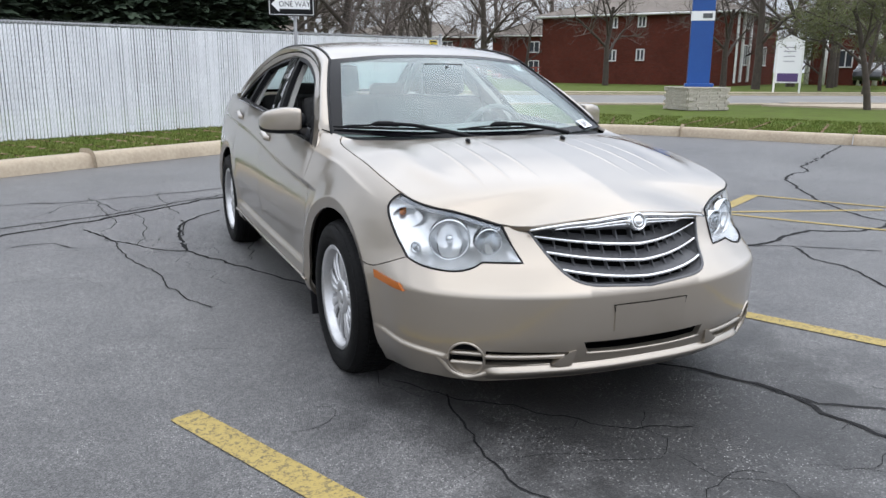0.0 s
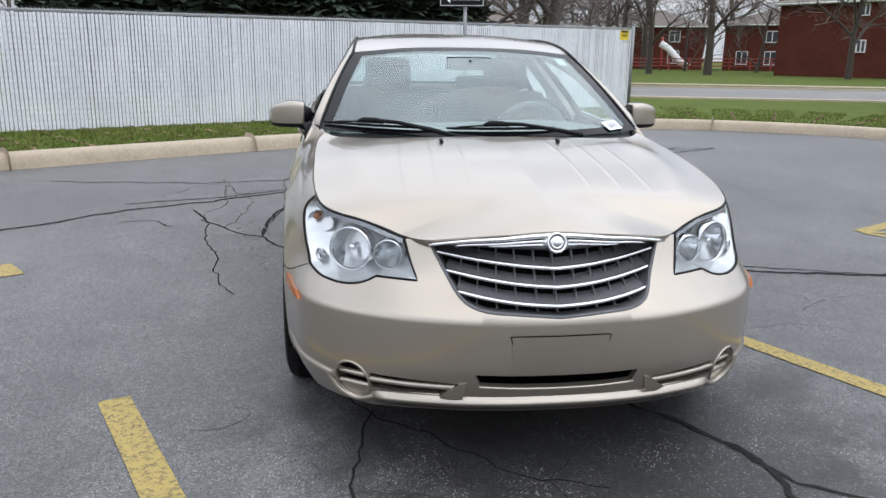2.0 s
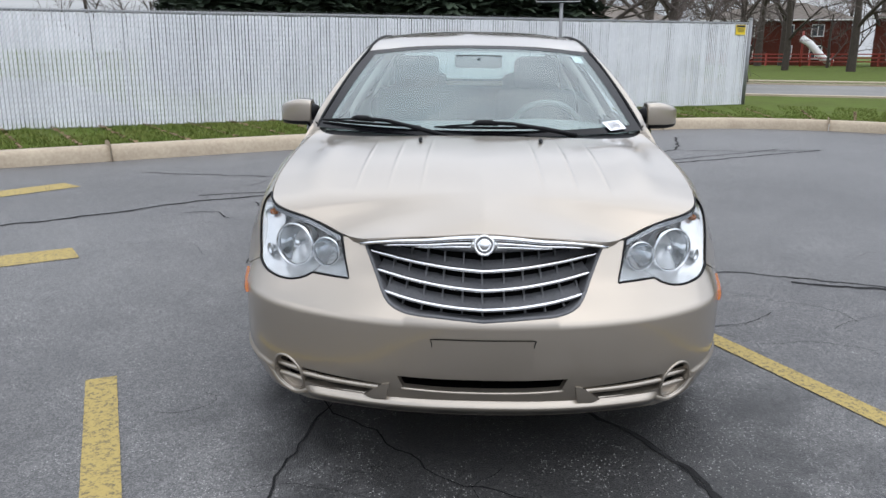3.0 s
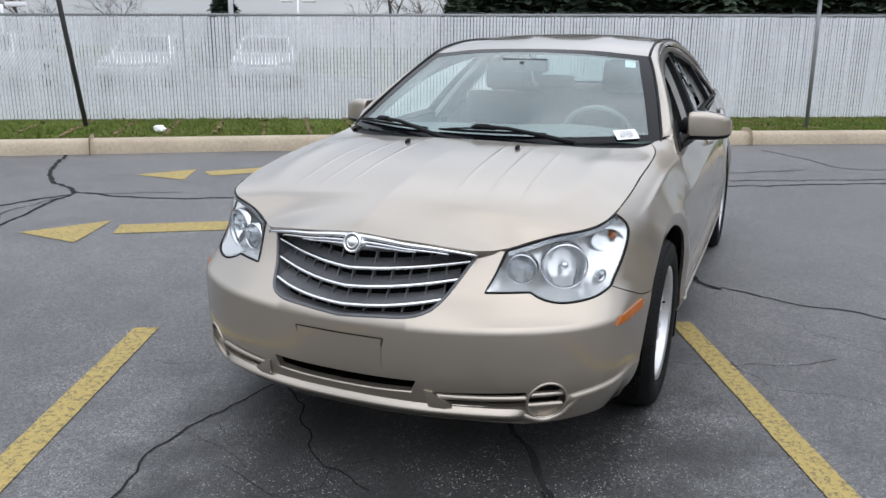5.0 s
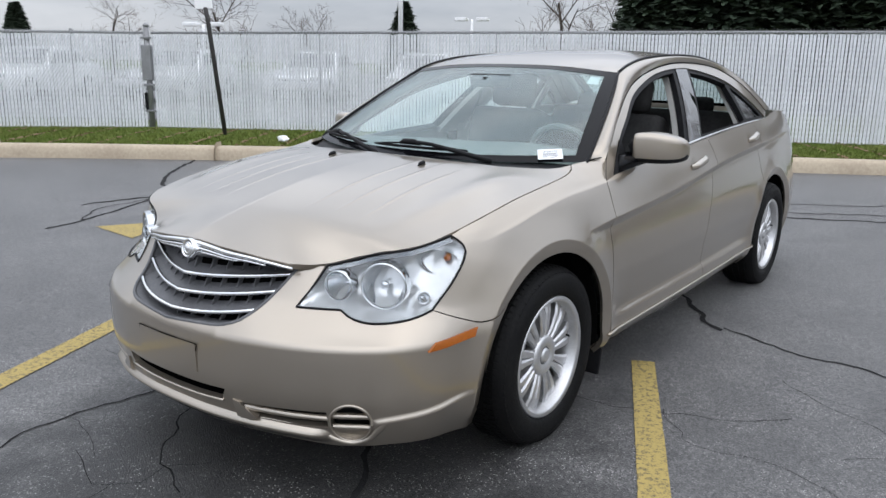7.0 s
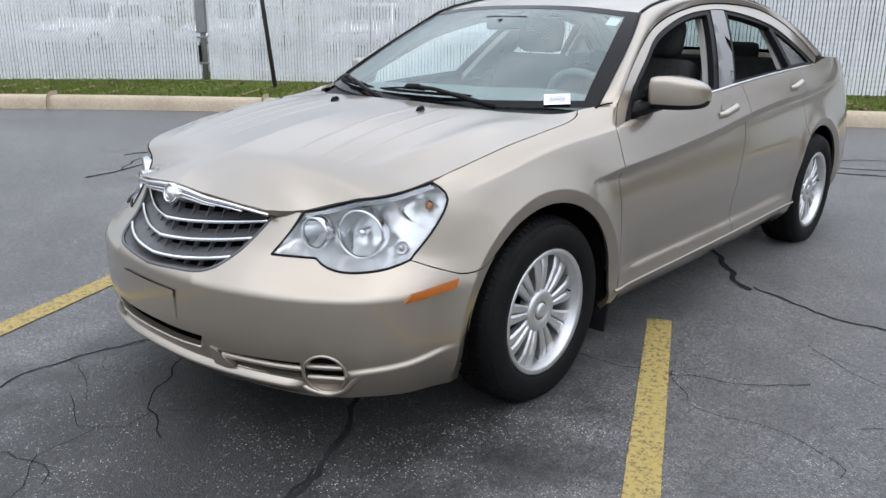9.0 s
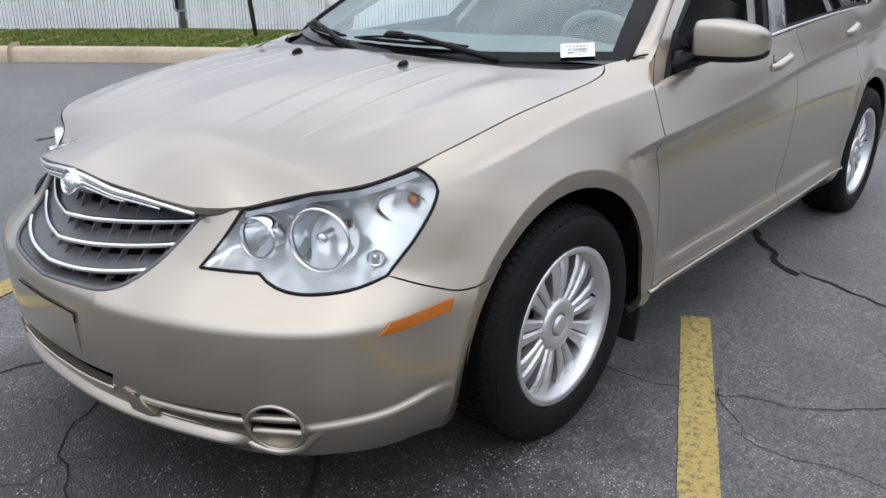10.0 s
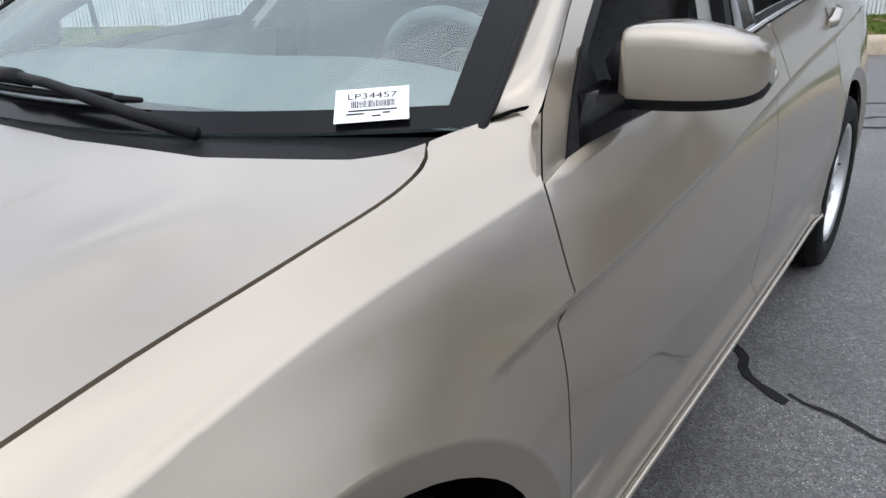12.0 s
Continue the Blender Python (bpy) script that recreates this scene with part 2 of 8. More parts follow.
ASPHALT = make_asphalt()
ROAD_GREY = material("road_grey", (0.16, 0.155, 0.15), 0.9, vary=(0.22, 0.215, 0.2), scale=0.5)
YELLOW = make_worn_paint("yellow_paint", (0.38, 0.285, 0.088))
HAIRLINE = material("hairline_crack", (0.020, 0.020, 0.021), 0.95, spec=0.12)
TAR = material("crack_tar", (0.009, 0.009, 0.0095), 0.85, vary=(0.024, 0.024, 0.0245), scale=20, bump=0.3, bump_scale=120, spec=0.15)
KERB = material("kerb_concrete", (0.46, 0.385, 0.285), 0.9, vary=(0.35, 0.285, 0.21), scale=2.2, bump=0.25, bump_scale=90)
LAWN = material("lawn_soil", (0.100, 0.142, 0.028), 0.95, vary=(0.076, 0.088, 0.026), scale=1.6, bump=0.8, bump_scale=30, spec=0.08)
BLADES = material("grass_blades", (0.100, 0.150, 0.028), 0.8, vary=(0.155, 0.168, 0.048), scale=0.7, spec=0.12)
PAINT = make_car_paint()
BLACK_TRIM = material("black_trim", (0.008, 0.008, 0.009), 0.48, vary=(0.013, 0.013, 0.014), scale=6, spec=0.12)
BLACK_GLOSS = material("black_gloss", (0.004, 0.004, 0.005), 0.16, spec=0.14)
PILLAR_BLACK = material("pillar_black", (0.012, 0.012, 0.013), 0.12, coat=1.0)
# near-black and matt: the shade of gaps and recesses put into the colour
SHADOW_GAP = material("recess_shade", (0.005, 0.005, 0.005), 0.95, spec=0.0)
CHROME = material("chrome", (0.82, 0.83, 0.84), 0.09, 1.0)
GRILLE_GREY = material("grille_plastic", (0.075, 0.077, 0.083), 0.5, vary=(0.12, 0.12, 0.125), scale=14)
RUBBER = material("tyre_rubber", (0.0045, 0.0045, 0.005), 0.6, spec=0.12, vary=(0.009, 0.009, 0.0088), scale=9, bump=0.2, bump_scale=150)
ALLOY = material("alloy", (0.62, 0.62, 0.63), 0.34, 0.75, 0.3, vary=(0.52, 0.52, 0.52), scale=12)
ROTOR = material("brake_iron", (0.10, 0.095, 0.09), 0.5, 0.8, vary=(0.16, 0.12, 0.09), scale=20)
GLASS = make_glass("windscreen_glass", (0.74, 0.87, 0.85), 0.0, 1.72, 0.12)
LENS = make_glass("headlight_lens", (0.98, 0.985, 0.99), 0.02, 1.4)
DARK_GLASS = make_glass("dark_window_glass", (0.25, 0.27, 0.26), 0.0, 1.5)
REFLECTOR = material("lamp_reflector", (0.60, 0.62, 0.635), 0.05, 1.0)
DARK_CHROME = material("dark_chrome", (0.20, 0.21, 0.22), 0.15, 1.0)
LAMP_HOUSE = material("lamp_housing", (0.60, 0.62, 0.628), 0.23, 0.66, vary=(0.68, 0.695, 0.70), scale=3)
AMBER = material("amber_plastic", (0.37, 0.095, 0.003), 0.25, coat=0.15, vary=(0.28, 0.07, 0.002), scale=60)
RED_PLASTIC = material("red_plastic", (0.4, 0.01, 0.012), 0.15, coat=0.8)
SEAT = material("seat_cloth", (0.034, 0.033, 0.034), 0.95, vary=(0.05, 0.049, 0.048), scale=5, spec=0.1)
DASH = material("dash_plastic", (0.20, 0.205, 0.20), 0.65, vary=(0.24, 0.245, 0.24), scale=3)
TRIM_GREY = material("interior_trim", (0.34, 0.33, 0.31), 0.75, vary=(0.40, 0.39, 0.37), scale=10)
STICKER = material("sticker_paper", (0.82, 0.83, 0.85), 0.6)
INK = material("ink", (0.015, 0.015, 0.018), 0.7)
SLAT = material("fence_slat", (0.82, 0.83, 0.86), 0.55, vary=(0.66, 0.67, 0.70), scale=1.5)
GALV = material("galvanised_steel", (0.30, 0.305, 0.31), 0.5, 0.6, vary=(0.22, 0.22, 0.225), scale=6)
RUST_POST = material("dark_post", (0.03, 0.03, 0.032), 0.6, 0.3, vary=(0.06, 0.055, 0.05), scale=9)
MORTAR = material("mortar", (0.27, 0.22, 0.19), 0.95, vary=(0.2, 0.16, 0.14), scale=4)
ROOF = material("roof_shingle", (0.20, 0.17, 0.145), 0.9, vary=(0.14, 0.12, 0.10), scale=1.2)
WHITE = material("white_paint", (0.78, 0.78, 0.76), 0.5, vary=(0.68, 0.68, 0.66), scale=3)
WINDOW_DARK = material("far_window_pane", (0.05, 0.055, 0.065), 0.08)
BLUE = material("blue_enamel", (0.006, 0.062, 0.27), 0.4, coat=0.1, vary=(0.008, 0.072, 0.30), scale=2)
LIMESTONE = material("limestone", (0.50, 0.46, 0.39), 0.9, vary=(0.36, 0.33, 0.28), scale=5, bump=0.4, bump_scale=40)
SIGN_WHITE = material("sign_white", (0.82, 0.82, 0.82), 0.4)
SIGN_YELLOW = material("sign_yellow", (0.80, 0.58, 0.02), 0.45)
PURPLE = material("sign_purple", (0.09, 0.05, 0.16), 0.6)
BARK = material("bark", (0.085, 0.068, 0.055), 0.95, vary=(0.045, 0.036, 0.03), scale=5, bump=0.6, bump_scale=20)
TWIG = material("twig", (0.15, 0.125, 0.11), 0.95, vary=(0.10, 0.08, 0.07), scale=3)
NEEDLES = material("spruce_needles", (0.018, 0.034, 0.018), 0.85, vary=(0.035, 0.055, 0.028), scale=1.3)
BUDS = material("budding_leaves", (0.10, 0.112, 0.03), 0.8, vary=(0.07, 0.08, 0.022), scale=2)
RED_RAIL = material("red_rail", (0.33, 0.05, 0.035), 0.6)
CAR_WHITE = material("white_car_paint", (0.80, 0.81, 0.82), 0.25, coat=1.0)
CAR_BLACK = material("black_car_paint", (0.012, 0.012, 0.014), 0.25, coat=1.0)

# ---------------------------------------------------------------- building tools
from mathutils.geometry import delaunay_2d_cdt


def mesh_of(name, verts, faces, mat, smooth=True):
    me = bpy.data.meshes.new(name)
    me.from_pydata([tuple(v) for v in verts], [], faces)
    for m in mat if isinstance(mat, (list, tuple)) else (mat,):
        me.materials.append(m)
    if smooth:
        me.polygons.foreach_set("use_smooth", [True] * len(me.polygons))
    me.update()
    return me


def part(name, bm, mat=None, parent=None, label="", smooth=False):
    """Links a bmesh, or a finished mesh, as one object under a thing or a part."""
    if isinstance(bm, bmesh.types.BMesh):
        me = bpy.data.meshes.new(name)
        bm.to_mesh(me)
        bm.free()
        me.materials.append(mat)
        if smooth:
            me.polygons.foreach_set("use_smooth", [True] * len(me.polygons))
    else:
        me = bm
    ob = new(name, me)
    if parent:
        ob.parent = parent
    if label:
        ob["label"] = label
    return ob


def box(bm, size, at=(0, 0, 0), rot=None, bevel=0.0):
    """A box of that size centred at a place; bevel rounds its edges."""
    m = Matrix.Translation(at) @ (rot.to_4x4() if rot else Matrix())
    r = bmesh.ops.create_cube(bm, size=1, matrix=m @ Matrix.Diagonal((*size, 1)))
    if bevel:
        edges = list({e for v in r["verts"] for e in v.link_edges})
        bmesh.ops.bevel(bm, geom=edges, offset=bevel, segments=2, affect="EDGES", profile=0.6)
    return bm


def tube(points, radii, sides=8, cap=True):
    """Vertices and faces of a tube along points."""
    pts = [Vector(p) for p in points]
    if not isinstance(radii, (list, tuple)):
        radii = [radii] * len(pts)
    verts, faces, up = [], [], None
    for i, p in enumerate(pts):
        d = (pts[min(i + 1, len(pts) - 1)] - pts[max(i - 1, 0)]).normalized()
        if up is None or abs(up.dot(d)) > 0.95:
            up = Vector((0, 0, 1)) if abs(d.z) < 0.9 else Vector((1, 0, 0))
        a = d.cross(up).normalized()
        up = a.cross(d).normalized()
        for k in range(sides):
            t = 2 * math.pi * k / sides
            verts.append(p + (a * math.cos(t) + up * math.sin(t)) * radii[i])
    for i in range(len(pts) - 1):
        for k in range(sides):
            j = (k + 1) % sides
            faces.append((i * sides + k, i * sides + j, (i + 1) * sides + j, (i + 1) * sides + k))
    if cap:
        faces.append(tuple(range(sides))[::-1])
        faces.append(tuple((len(pts) - 1) * sides + k for k in range(sides)))
    return verts, faces


def tube_mesh(name, points, radii, mat, sides=8):
    v, f = tube(points, radii, sides)
    return mesh_of(name, v, f, mat)


def add(store, vf):
    """Appends vertices and faces to a store [verts, faces]."""
    k = len(store[0])
    store[0].extend(vf[0])
    store[1].extend(tuple(i + k for i in f) for f in vf[1])


def crom(pts, n):
    """n points, evenly spaced, on a smooth curve through pts."""
    p = np.array([tuple(q) for q in pts], float)
    if len(p) > 2:
        dense = []
        for i in range(len(p) - 1):
            a, b, c, d = p[max(i - 1, 0)], p[i], p[i + 1], p[min(i + 2, len(p) - 1)]
            for t in np.linspace(0, 1, 16, endpoint=False):
                dense.append(0.5 * (2 * b + (c - a) * t + (2 * a - 5 * b + 4 * c - d) * t * t + (3 * b - a - 3 * c + d) * t**3))
        p = np.array(dense + [p[-1]])
    s = np.concatenate([[0], np.cumsum(np.linalg.norm(np.diff(p, axis=0), axis=1))])
    q = np.linspace(0, s[-1], n)
    return np.stack([np.interp(q, s, p[:, k]) for k in range(p.shape[1])], 1)


def smooth_line(xs, ys):
    """A smooth function through the points, with no overshoot (monotone cubic)."""
    x, y = np.array(xs, float), np.array(ys, float)
    h, d = np.diff(x), np.diff(y) / np.diff(x)
    m = np.zeros(len(x))
    m[0], m[-1] = d[0], d[-1]
    for i in range(1, len(x) - 1):
        m[i] = 0 if d[i - 1] * d[i] <= 0 else 2 * d[i - 1] * d[i] / (d[i - 1] + d[i])

    def value(q):
        q = np.clip(np.asarray(q, float), x[0], x[-1])
        i = np.clip(np.searchsorted(x, q) - 1, 0, len(x) - 2)
        t = (q - x[i]) / h[i]
        return (2 * t**3 - 3 * t**2 + 1) * y[i] + (t**3 - 2 * t**2 + t) * h[i] * m[i] + (-2 * t**3 + 3 * t**2) * y[i + 1] + (t**3 - t**2) * h[i] * m[i + 1]
    return value


def inside(poly, pts):
    """Which of the points lie in the polygon."""
    poly = np.asarray(poly)
    x, y = pts[:, 0], pts[:, 1]
    r = np.zeros(len(pts), bool)
    for (x1, y1), (x2, y2) in zip(poly, np.roll(poly, -1, 0)):
        if y1 != y2:
            r ^= ((y1 > y) != (y2 > y)) & (x < (x2 - x1) * (y - y1) / (y2 - y1) + x1)
    return r


def from_edge(poly, pts):
    """The distance of each point from the polygon's outline."""
    poly = np.asarray(poly)
    best = np.full(len(pts), 1e9)
    for a, b in zip(poly, np.roll(poly, -1, 0)):
        d = b - a
        t = np.clip(((pts - a) @ d) / max(d @ d, 1e-12), 0, 1)
        best = np.minimum(best, np.linalg.norm(pts - a - t[:, None] * d, axis=1))
    return best


def fine(poly, step):
    """The outline with no edge longer than step."""
    out = []
    poly = np.asarray(poly, float)
    for a, b in zip(poly, np.roll(poly, -1, 0)):
        n = max(1, int(math.ceil(np.linalg.norm(b - a) / step)))
        out += [a + (b - a) * k / n for k in range(n)]
    return np.array(out)


def sheet(name, outline, surface, mat, holes=(), step=0.03, edge=0.012, lines=(), flip=False, lift=0.0, exact=False):
    """A panel with the given outline and holes, laid out in the plane and bent onto a surface; its edges turn in by edge metres."""
    rings = [fine(outline, step)] + [fine(h, step) for h in holes]
    lo, hi = rings[0].min(0), rings[0].max(0)
    gx, gy = np.meshgrid(np.arange(lo[0], hi[0] + step, step), np.arange(lo[1], hi[1] + step, step))
    gx = gx + (np.arange(gx.shape[0]) % 2)[:, None] * step / 2
    pts = np.stack([gx.ravel(), gy.ravel()], 1)
    keep = inside(rings[0], pts) & (from_edge(rings[0], pts) > step * 0.45)
    for r in rings[1:]:
        keep &= ~inside(r, pts) & (from_edge(r, pts) > step * 0.45)
    for ln in lines:
        d = np.min([np.hypot(*(pts - q).T) for q in ln], 0)
        keep &= d > step * 0.4
    vs, es = [], []
    for r in rings:
        k = len(vs)
        vs += [Vector(p) for p in r]
        es += [(k + i, k + (i + 1) % len(r)) for i in range(len(r))]
    for ln in lines:
        ok = inside(rings[0], np.array(ln)) & (from_edge(rings[0], np.array(ln)) > 0.004)
        for r in rings[1:]:
            ok &= ~inside(r, np.array(ln)) & (from_edge(r, np.array(ln)) > 0.004)
        prev = None
        for q, o in zip(ln, ok):
            if o:
                vs.append(Vector(q))
                if prev is not None:
                    es.append((prev, len(vs) - 1))
                prev = len(vs) - 1
            else:
                prev = None
    vs += [Vector(p) for p in pts[keep]]
    v2, e2, f2, *_ = delaunay_2d_cdt(vs, es, [], 0, 1e-6)
    co = np.array([tuple(v) for v in v2])
    tri = np.array([f for f in f2 if len(f) == 3])
    cen = co[tri].mean(1)
    ok = inside(rings[0], cen)
    for r in rings[1:]:
        ok &= ~inside(r, cen)
    tri = tri[ok]
    e1, e2 = co[tri[:, 1]] - co[tri[:, 0]], co[tri[:, 2]] - co[tri[:, 0]]
    area = e1[:, 0] * e2[:, 1] - e1[:, 1] * e2[:, 0]
    tri[area < 0] = tri[area < 0][:, ::-1]
    tri = tri[np.abs(area) > 1e-9]
    xyz = np.array([tuple(surface(a, b)) for a, b in co])
    fn = np.cross(xyz[tri[:, 1]] - xyz[tri[:, 0]], xyz[tri[:, 2]] - xyz[tri[:, 0]])
    vn = np.zeros_like(xyz)
    for k in range(3):
        np.add.at(vn, tri[:, k], fn)
    vn /= np.maximum(np.linalg.norm(vn, axis=1), 1e-12)[:, None]
    if flip:
        tri, vn = tri[:, ::-1], -vn
    if exact:  # true normals of the bent surface, so that reflections run clean
        e = 0.004
        at_ = lambda a, b: np.array(surface(a, b))
        an = np.array([np.cross(at_(a + e, b) - at_(a - e, b), at_(a, b + e) - at_(a, b - e)) for a, b in co])
        an /= np.maximum(np.linalg.norm(an, axis=1), 1e-12)[:, None]
        an *= np.where((an * vn).sum(1) < 0, -1, 1)[:, None]
        vn = np.where(((an * vn).sum(1) > 0.5)[:, None], an, vn)
    xyz = xyz + vn * lift
    verts, faces = [tuple(v) for v in xyz], [tuple(int(i) for i in t) for t in tri]
    normals = [tuple(v) for v in vn]
    if edge:
        count = {}
        for t in faces:
            for a, b in zip(t, t[1:] + t[:1]):
                count[(a, b)] = True
        for a, b in list(count):
            if (b, a) not in count:
                k = len(verts)
                verts += [tuple(xyz[a]), tuple(xyz[b]), tuple(xyz[b] - vn[b] * edge), tuple(xyz[a] - vn[a] * edge)]
                faces.append((k + 1, k, k + 3, k + 2))
                wall = np.cross(xyz[b] - xyz[a], vn[a])
                normals += [tuple(wall / max(np.linalg.norm(wall), 1e-12))] * 4
    used = sorted({i for f in faces for i in f})
    at = {o: i for i, o in enumerate(used)}
    me = mesh_of(name, [verts[i] for i in used], [tuple(at[i] for i in f) for f in faces], mat)
    if exact:
        me.normals_split_custom_set_from_vertices([normals[i] for i in used])
    return me


def mirrored(me, name):
    """The mesh, mirrored to the other side of the car."""
    smooth = any(p.use_smooth for p in me.polygons)
    m = mesh_of(name, [(-v.co.x, v.co.y, v.co.z) for v in me.vertices], [tuple(p.vertices)[::-1] for p in me.polygons], list(me.materials), smooth)
    if me.has_custom_normals:
        normals = [(0, 0, 1)] * len(me.vertices)
        for lp, cn in zip(me.loops, me.corner_normals):
            normals[lp.vertex_index] = (-cn.vector.x, cn.vector.y, cn.vector.z)
        m.normals_split_custom_set_from_vertices(normals)
    return m


def pair(name, me, parent, label=""):
    """The same part on both sides of the car."""
    return part(name, me, None, parent, label), part(name, mirrored(me, name), None, parent, label)


def loft(curves, nu, nv):
    """A grid of points on a smooth surface through the curves."""
    c = np.array([crom(k, nu) for k in curves])
    if len(curves) == 2:
        return np.array([[c[0, i] + (c[1, i] - c[0, i]) * t for i in range(nu)] for t in np.linspace(0, 1, nv)])
    return np.array([crom(c[:, i], nv) for i in range(nu)]).transpose(1, 0, 2)


def grid_mesh(name, g, mat, edge=0.0, flip=False):
    nv, nu = g.shape[:2]
    verts = [tuple(p) for p in g.reshape(-1, 3)]
    faces = []
    for j in range(nv - 1):
        for i in range(nu - 1):
            a = j * nu + i
            f = (a, a + 1, a + nu + 1, a + nu)
            faces.append(f[::-1] if flip else f)
    if edge:
        n = np.cross(np.gradient(g, axis=1), np.gradient(g, axis=0))
        n /= np.maximum(np.linalg.norm(n, axis=2), 1e-9)[..., None]
        if flip:
            n = -n
        loop = [(0, i) for i in range(nu)] + [(j, nu - 1) for j in range(1, nv)] + [(nv - 1, i) for i in range(nu - 2, -1, -1)] + [(j, 0) for j in range(nv - 2, 0, -1)]
        for a, b in zip(loop, loop[1:] + loop[:1]):
            k = len(verts)
            verts += [tuple(g[a]), tuple(g[b]), tuple(g[b] - n[b] * edge), tuple(g[a] - n[a] * edge)]
            q = (k + 1, k, k + 3, k + 2)
            faces.append(q[::-1] if flip else q)
    return mesh_of(name, verts, faces, mat)


def lathe(name, profile, n, mat, axis="x"):
    """A body turned about the x axis; profile rows are (x, radius)."""
    verts, faces = [], []
    for x, r in profile:
        for k in range(n):
            t = 2 * math.pi * k / n
            verts.append((x, r * math.cos(t), r * math.sin(t)) if axis == "x" else (r * math.cos(t), r * math.sin(t), x))
    for i in range(len(profile) - 1):
        for k in range(n):
            j = (k + 1) % n
            faces.append((i * n + k, i * n + j, (i + 1) * n + j, (i + 1) * n + k))
    return mesh_of(name, verts, faces, mat)


def ribbon(points, width, z, seed=0, rough=0.0, thick=0.0):
    """A flat band along points on the ground; rough makes its edges wander."""
    rnd = random.Random(seed)
    p = crom(points, max(8, int(sum(np.hypot(*(np.subtract(b, a))) for a, b in zip(points, points[1:])) / 0.05)))
    verts, faces = [], []
    for i, q in enumerate(p):
        d = p[min(i + 1, len(p) - 1)] - p[max(i - 1, 0)]
        d = d / max(np.linalg.norm(d), 1e-9)
        nrm = np.array((-d[1], d[0]))
        w = width / 2
        off = nrm * rnd.uniform(-1, 1) * rough * 1.2
        a, b = q + off + nrm * (w * (1 + rnd.uniform(-1, 1) * min(0.7, rough * 40))), q + off - nrm * (w * (1 + rnd.uniform(-1, 1) * min(0.7, rough * 40)))
        verts += [(a[0], a[1], z), (b[0], b[1], z)]
    for i in range(len(p) - 1):
        faces.append((2 * i, 2 * i + 1, 2 * i + 3, 2 * i + 2))
    return verts, faces

# ---------------------------------------------------------------- the sedan: body surface
car = new("car")
tagged(car, "gold metallic sedan with chrome grille, side windows open, on asphalt", "car")

# plan of the widest section, from the middle of the nose round the side to the tail
PLAN = crom([(0, -0.99), (0.16, -0.983), (0.32, -0.955), (0.48, -0.90), (0.62, -0.825), (0.735, -0.73), (0.812, -0.61), (0.848, -0.46),
             (0.870, -0.30), (0.886, -0.12), (0.896, 0.05), (0.902, 0.3), (0.904, 0.8), (0.905, 1.4), (0.902, 2.0), (0.896, 2.6),
             (0.885, 3.0), (0.855, 3.35), (0.79, 3.6), (0.66, 3.76), (0.4, 3.83), (0, 3.85)], 1600)
ARC = np.concatenate([[0], np.cumsum(np.linalg.norm(np.diff(PLAN, axis=0), axis=1))])
TAN = np.gradient(PLAN, axis=0)
TAN /= np.linalg.norm(TAN, axis=1)[:, None]
INWARD = np.stack([-TAN[:, 1], TAN[:, 0]], 1)


def u_y(y):
    return float(np.interp(y, PLAN[:, 1], ARC))


def u_x(x):
    return float(np.interp(x, PLAN[:600, 0], ARC[:600]))


# how far the skin lies inside that plan, at heights KNOTS, for stations along it
KNOTS = (0.14, 0.20, 0.25, 0.285, 0.34, 0.38, 0.46, 0.514, 0.537, 0.62, 0.70, 0.76, 0.82, 0.88, 0.94, 1.0, 1.08)
NOSE = (0.075, 0.045, 0.028, 0.016, 0.004, 0.001, 0.0, 0.001, 0.011, 0.060, 0.10, 0.128, 0.20, 0.3, 0.4, 0.5, 0.6)
GRILLE_SIDE = (0.08, 0.05, 0.028, 0.016, 0.004, 0.001, 0.0, 0.001, 0.020, 0.112, 0.165, 0.20, 0.25, 0.3, 0.4, 0.5, 0.6)
LAMP_MID = (0.08, 0.045, 0.025, 0.014, 0.004, 0.001, 0.0, 0.002, 0.029, 0.112, 0.165, 0.195, 0.225, 0.28, 0.36, 0.5, 0.6)
CORNER = (0.085, 0.05, 0.026, 0.014, 0.004, 0.001, 0.0, 0.0, 0.008, 0.060, 0.085, 0.10, 0.125, 0.19, 0.28, 0.4, 0.5)
ARCH_FRONT = (0.095, 0.06, 0.030, 0.016, 0.008, 0.003, 0.0, 0.0, 0.001, 0.008, 0.022, 0.042, 0.074, 0.13, 0.24, 0.36, 0.46)
AXLE = (0.10, 0.065, 0.032, 0.020, 0.010, 0.004, 0.0, 0.0, 0.0, 0.003, 0.013, 0.030, 0.057, 0.095, 0.17, 0.30, 0.42)
HOOD_REAR = (0.10, 0.065, 0.020, 0.012, 0.011, 0.010, 0.003, 0.001, 0.0, 0.002, 0.012, 0.028, 0.051, 0.082, 0.136, 0.25, 0.40)
PILLAR_FOOT = (0.10, 0.075, 0.030, 0.009, 0.008, 0.009, 0.005, 0.001, 0.0, 0.001, 0.009, 0.020, 0.038, 0.063, 0.096, 0.152, 0.26)
FRONT_DOOR = (0.10, 0.075, 0.032, 0.009, 0.008, 0.009, 0.006, 0.002, 0.0, 0.003, 0.011, 0.020, 0.033, 0.050, 0.072, 0.098, 0.14)
REAR_DOOR = (0.10, 0.080, 0.036, 0.012, 0.011, 0.012, 0.008, 0.002, 0.0, 0.003, 0.011, 0.020, 0.030, 0.044, 0.064, 0.090, 0.13)
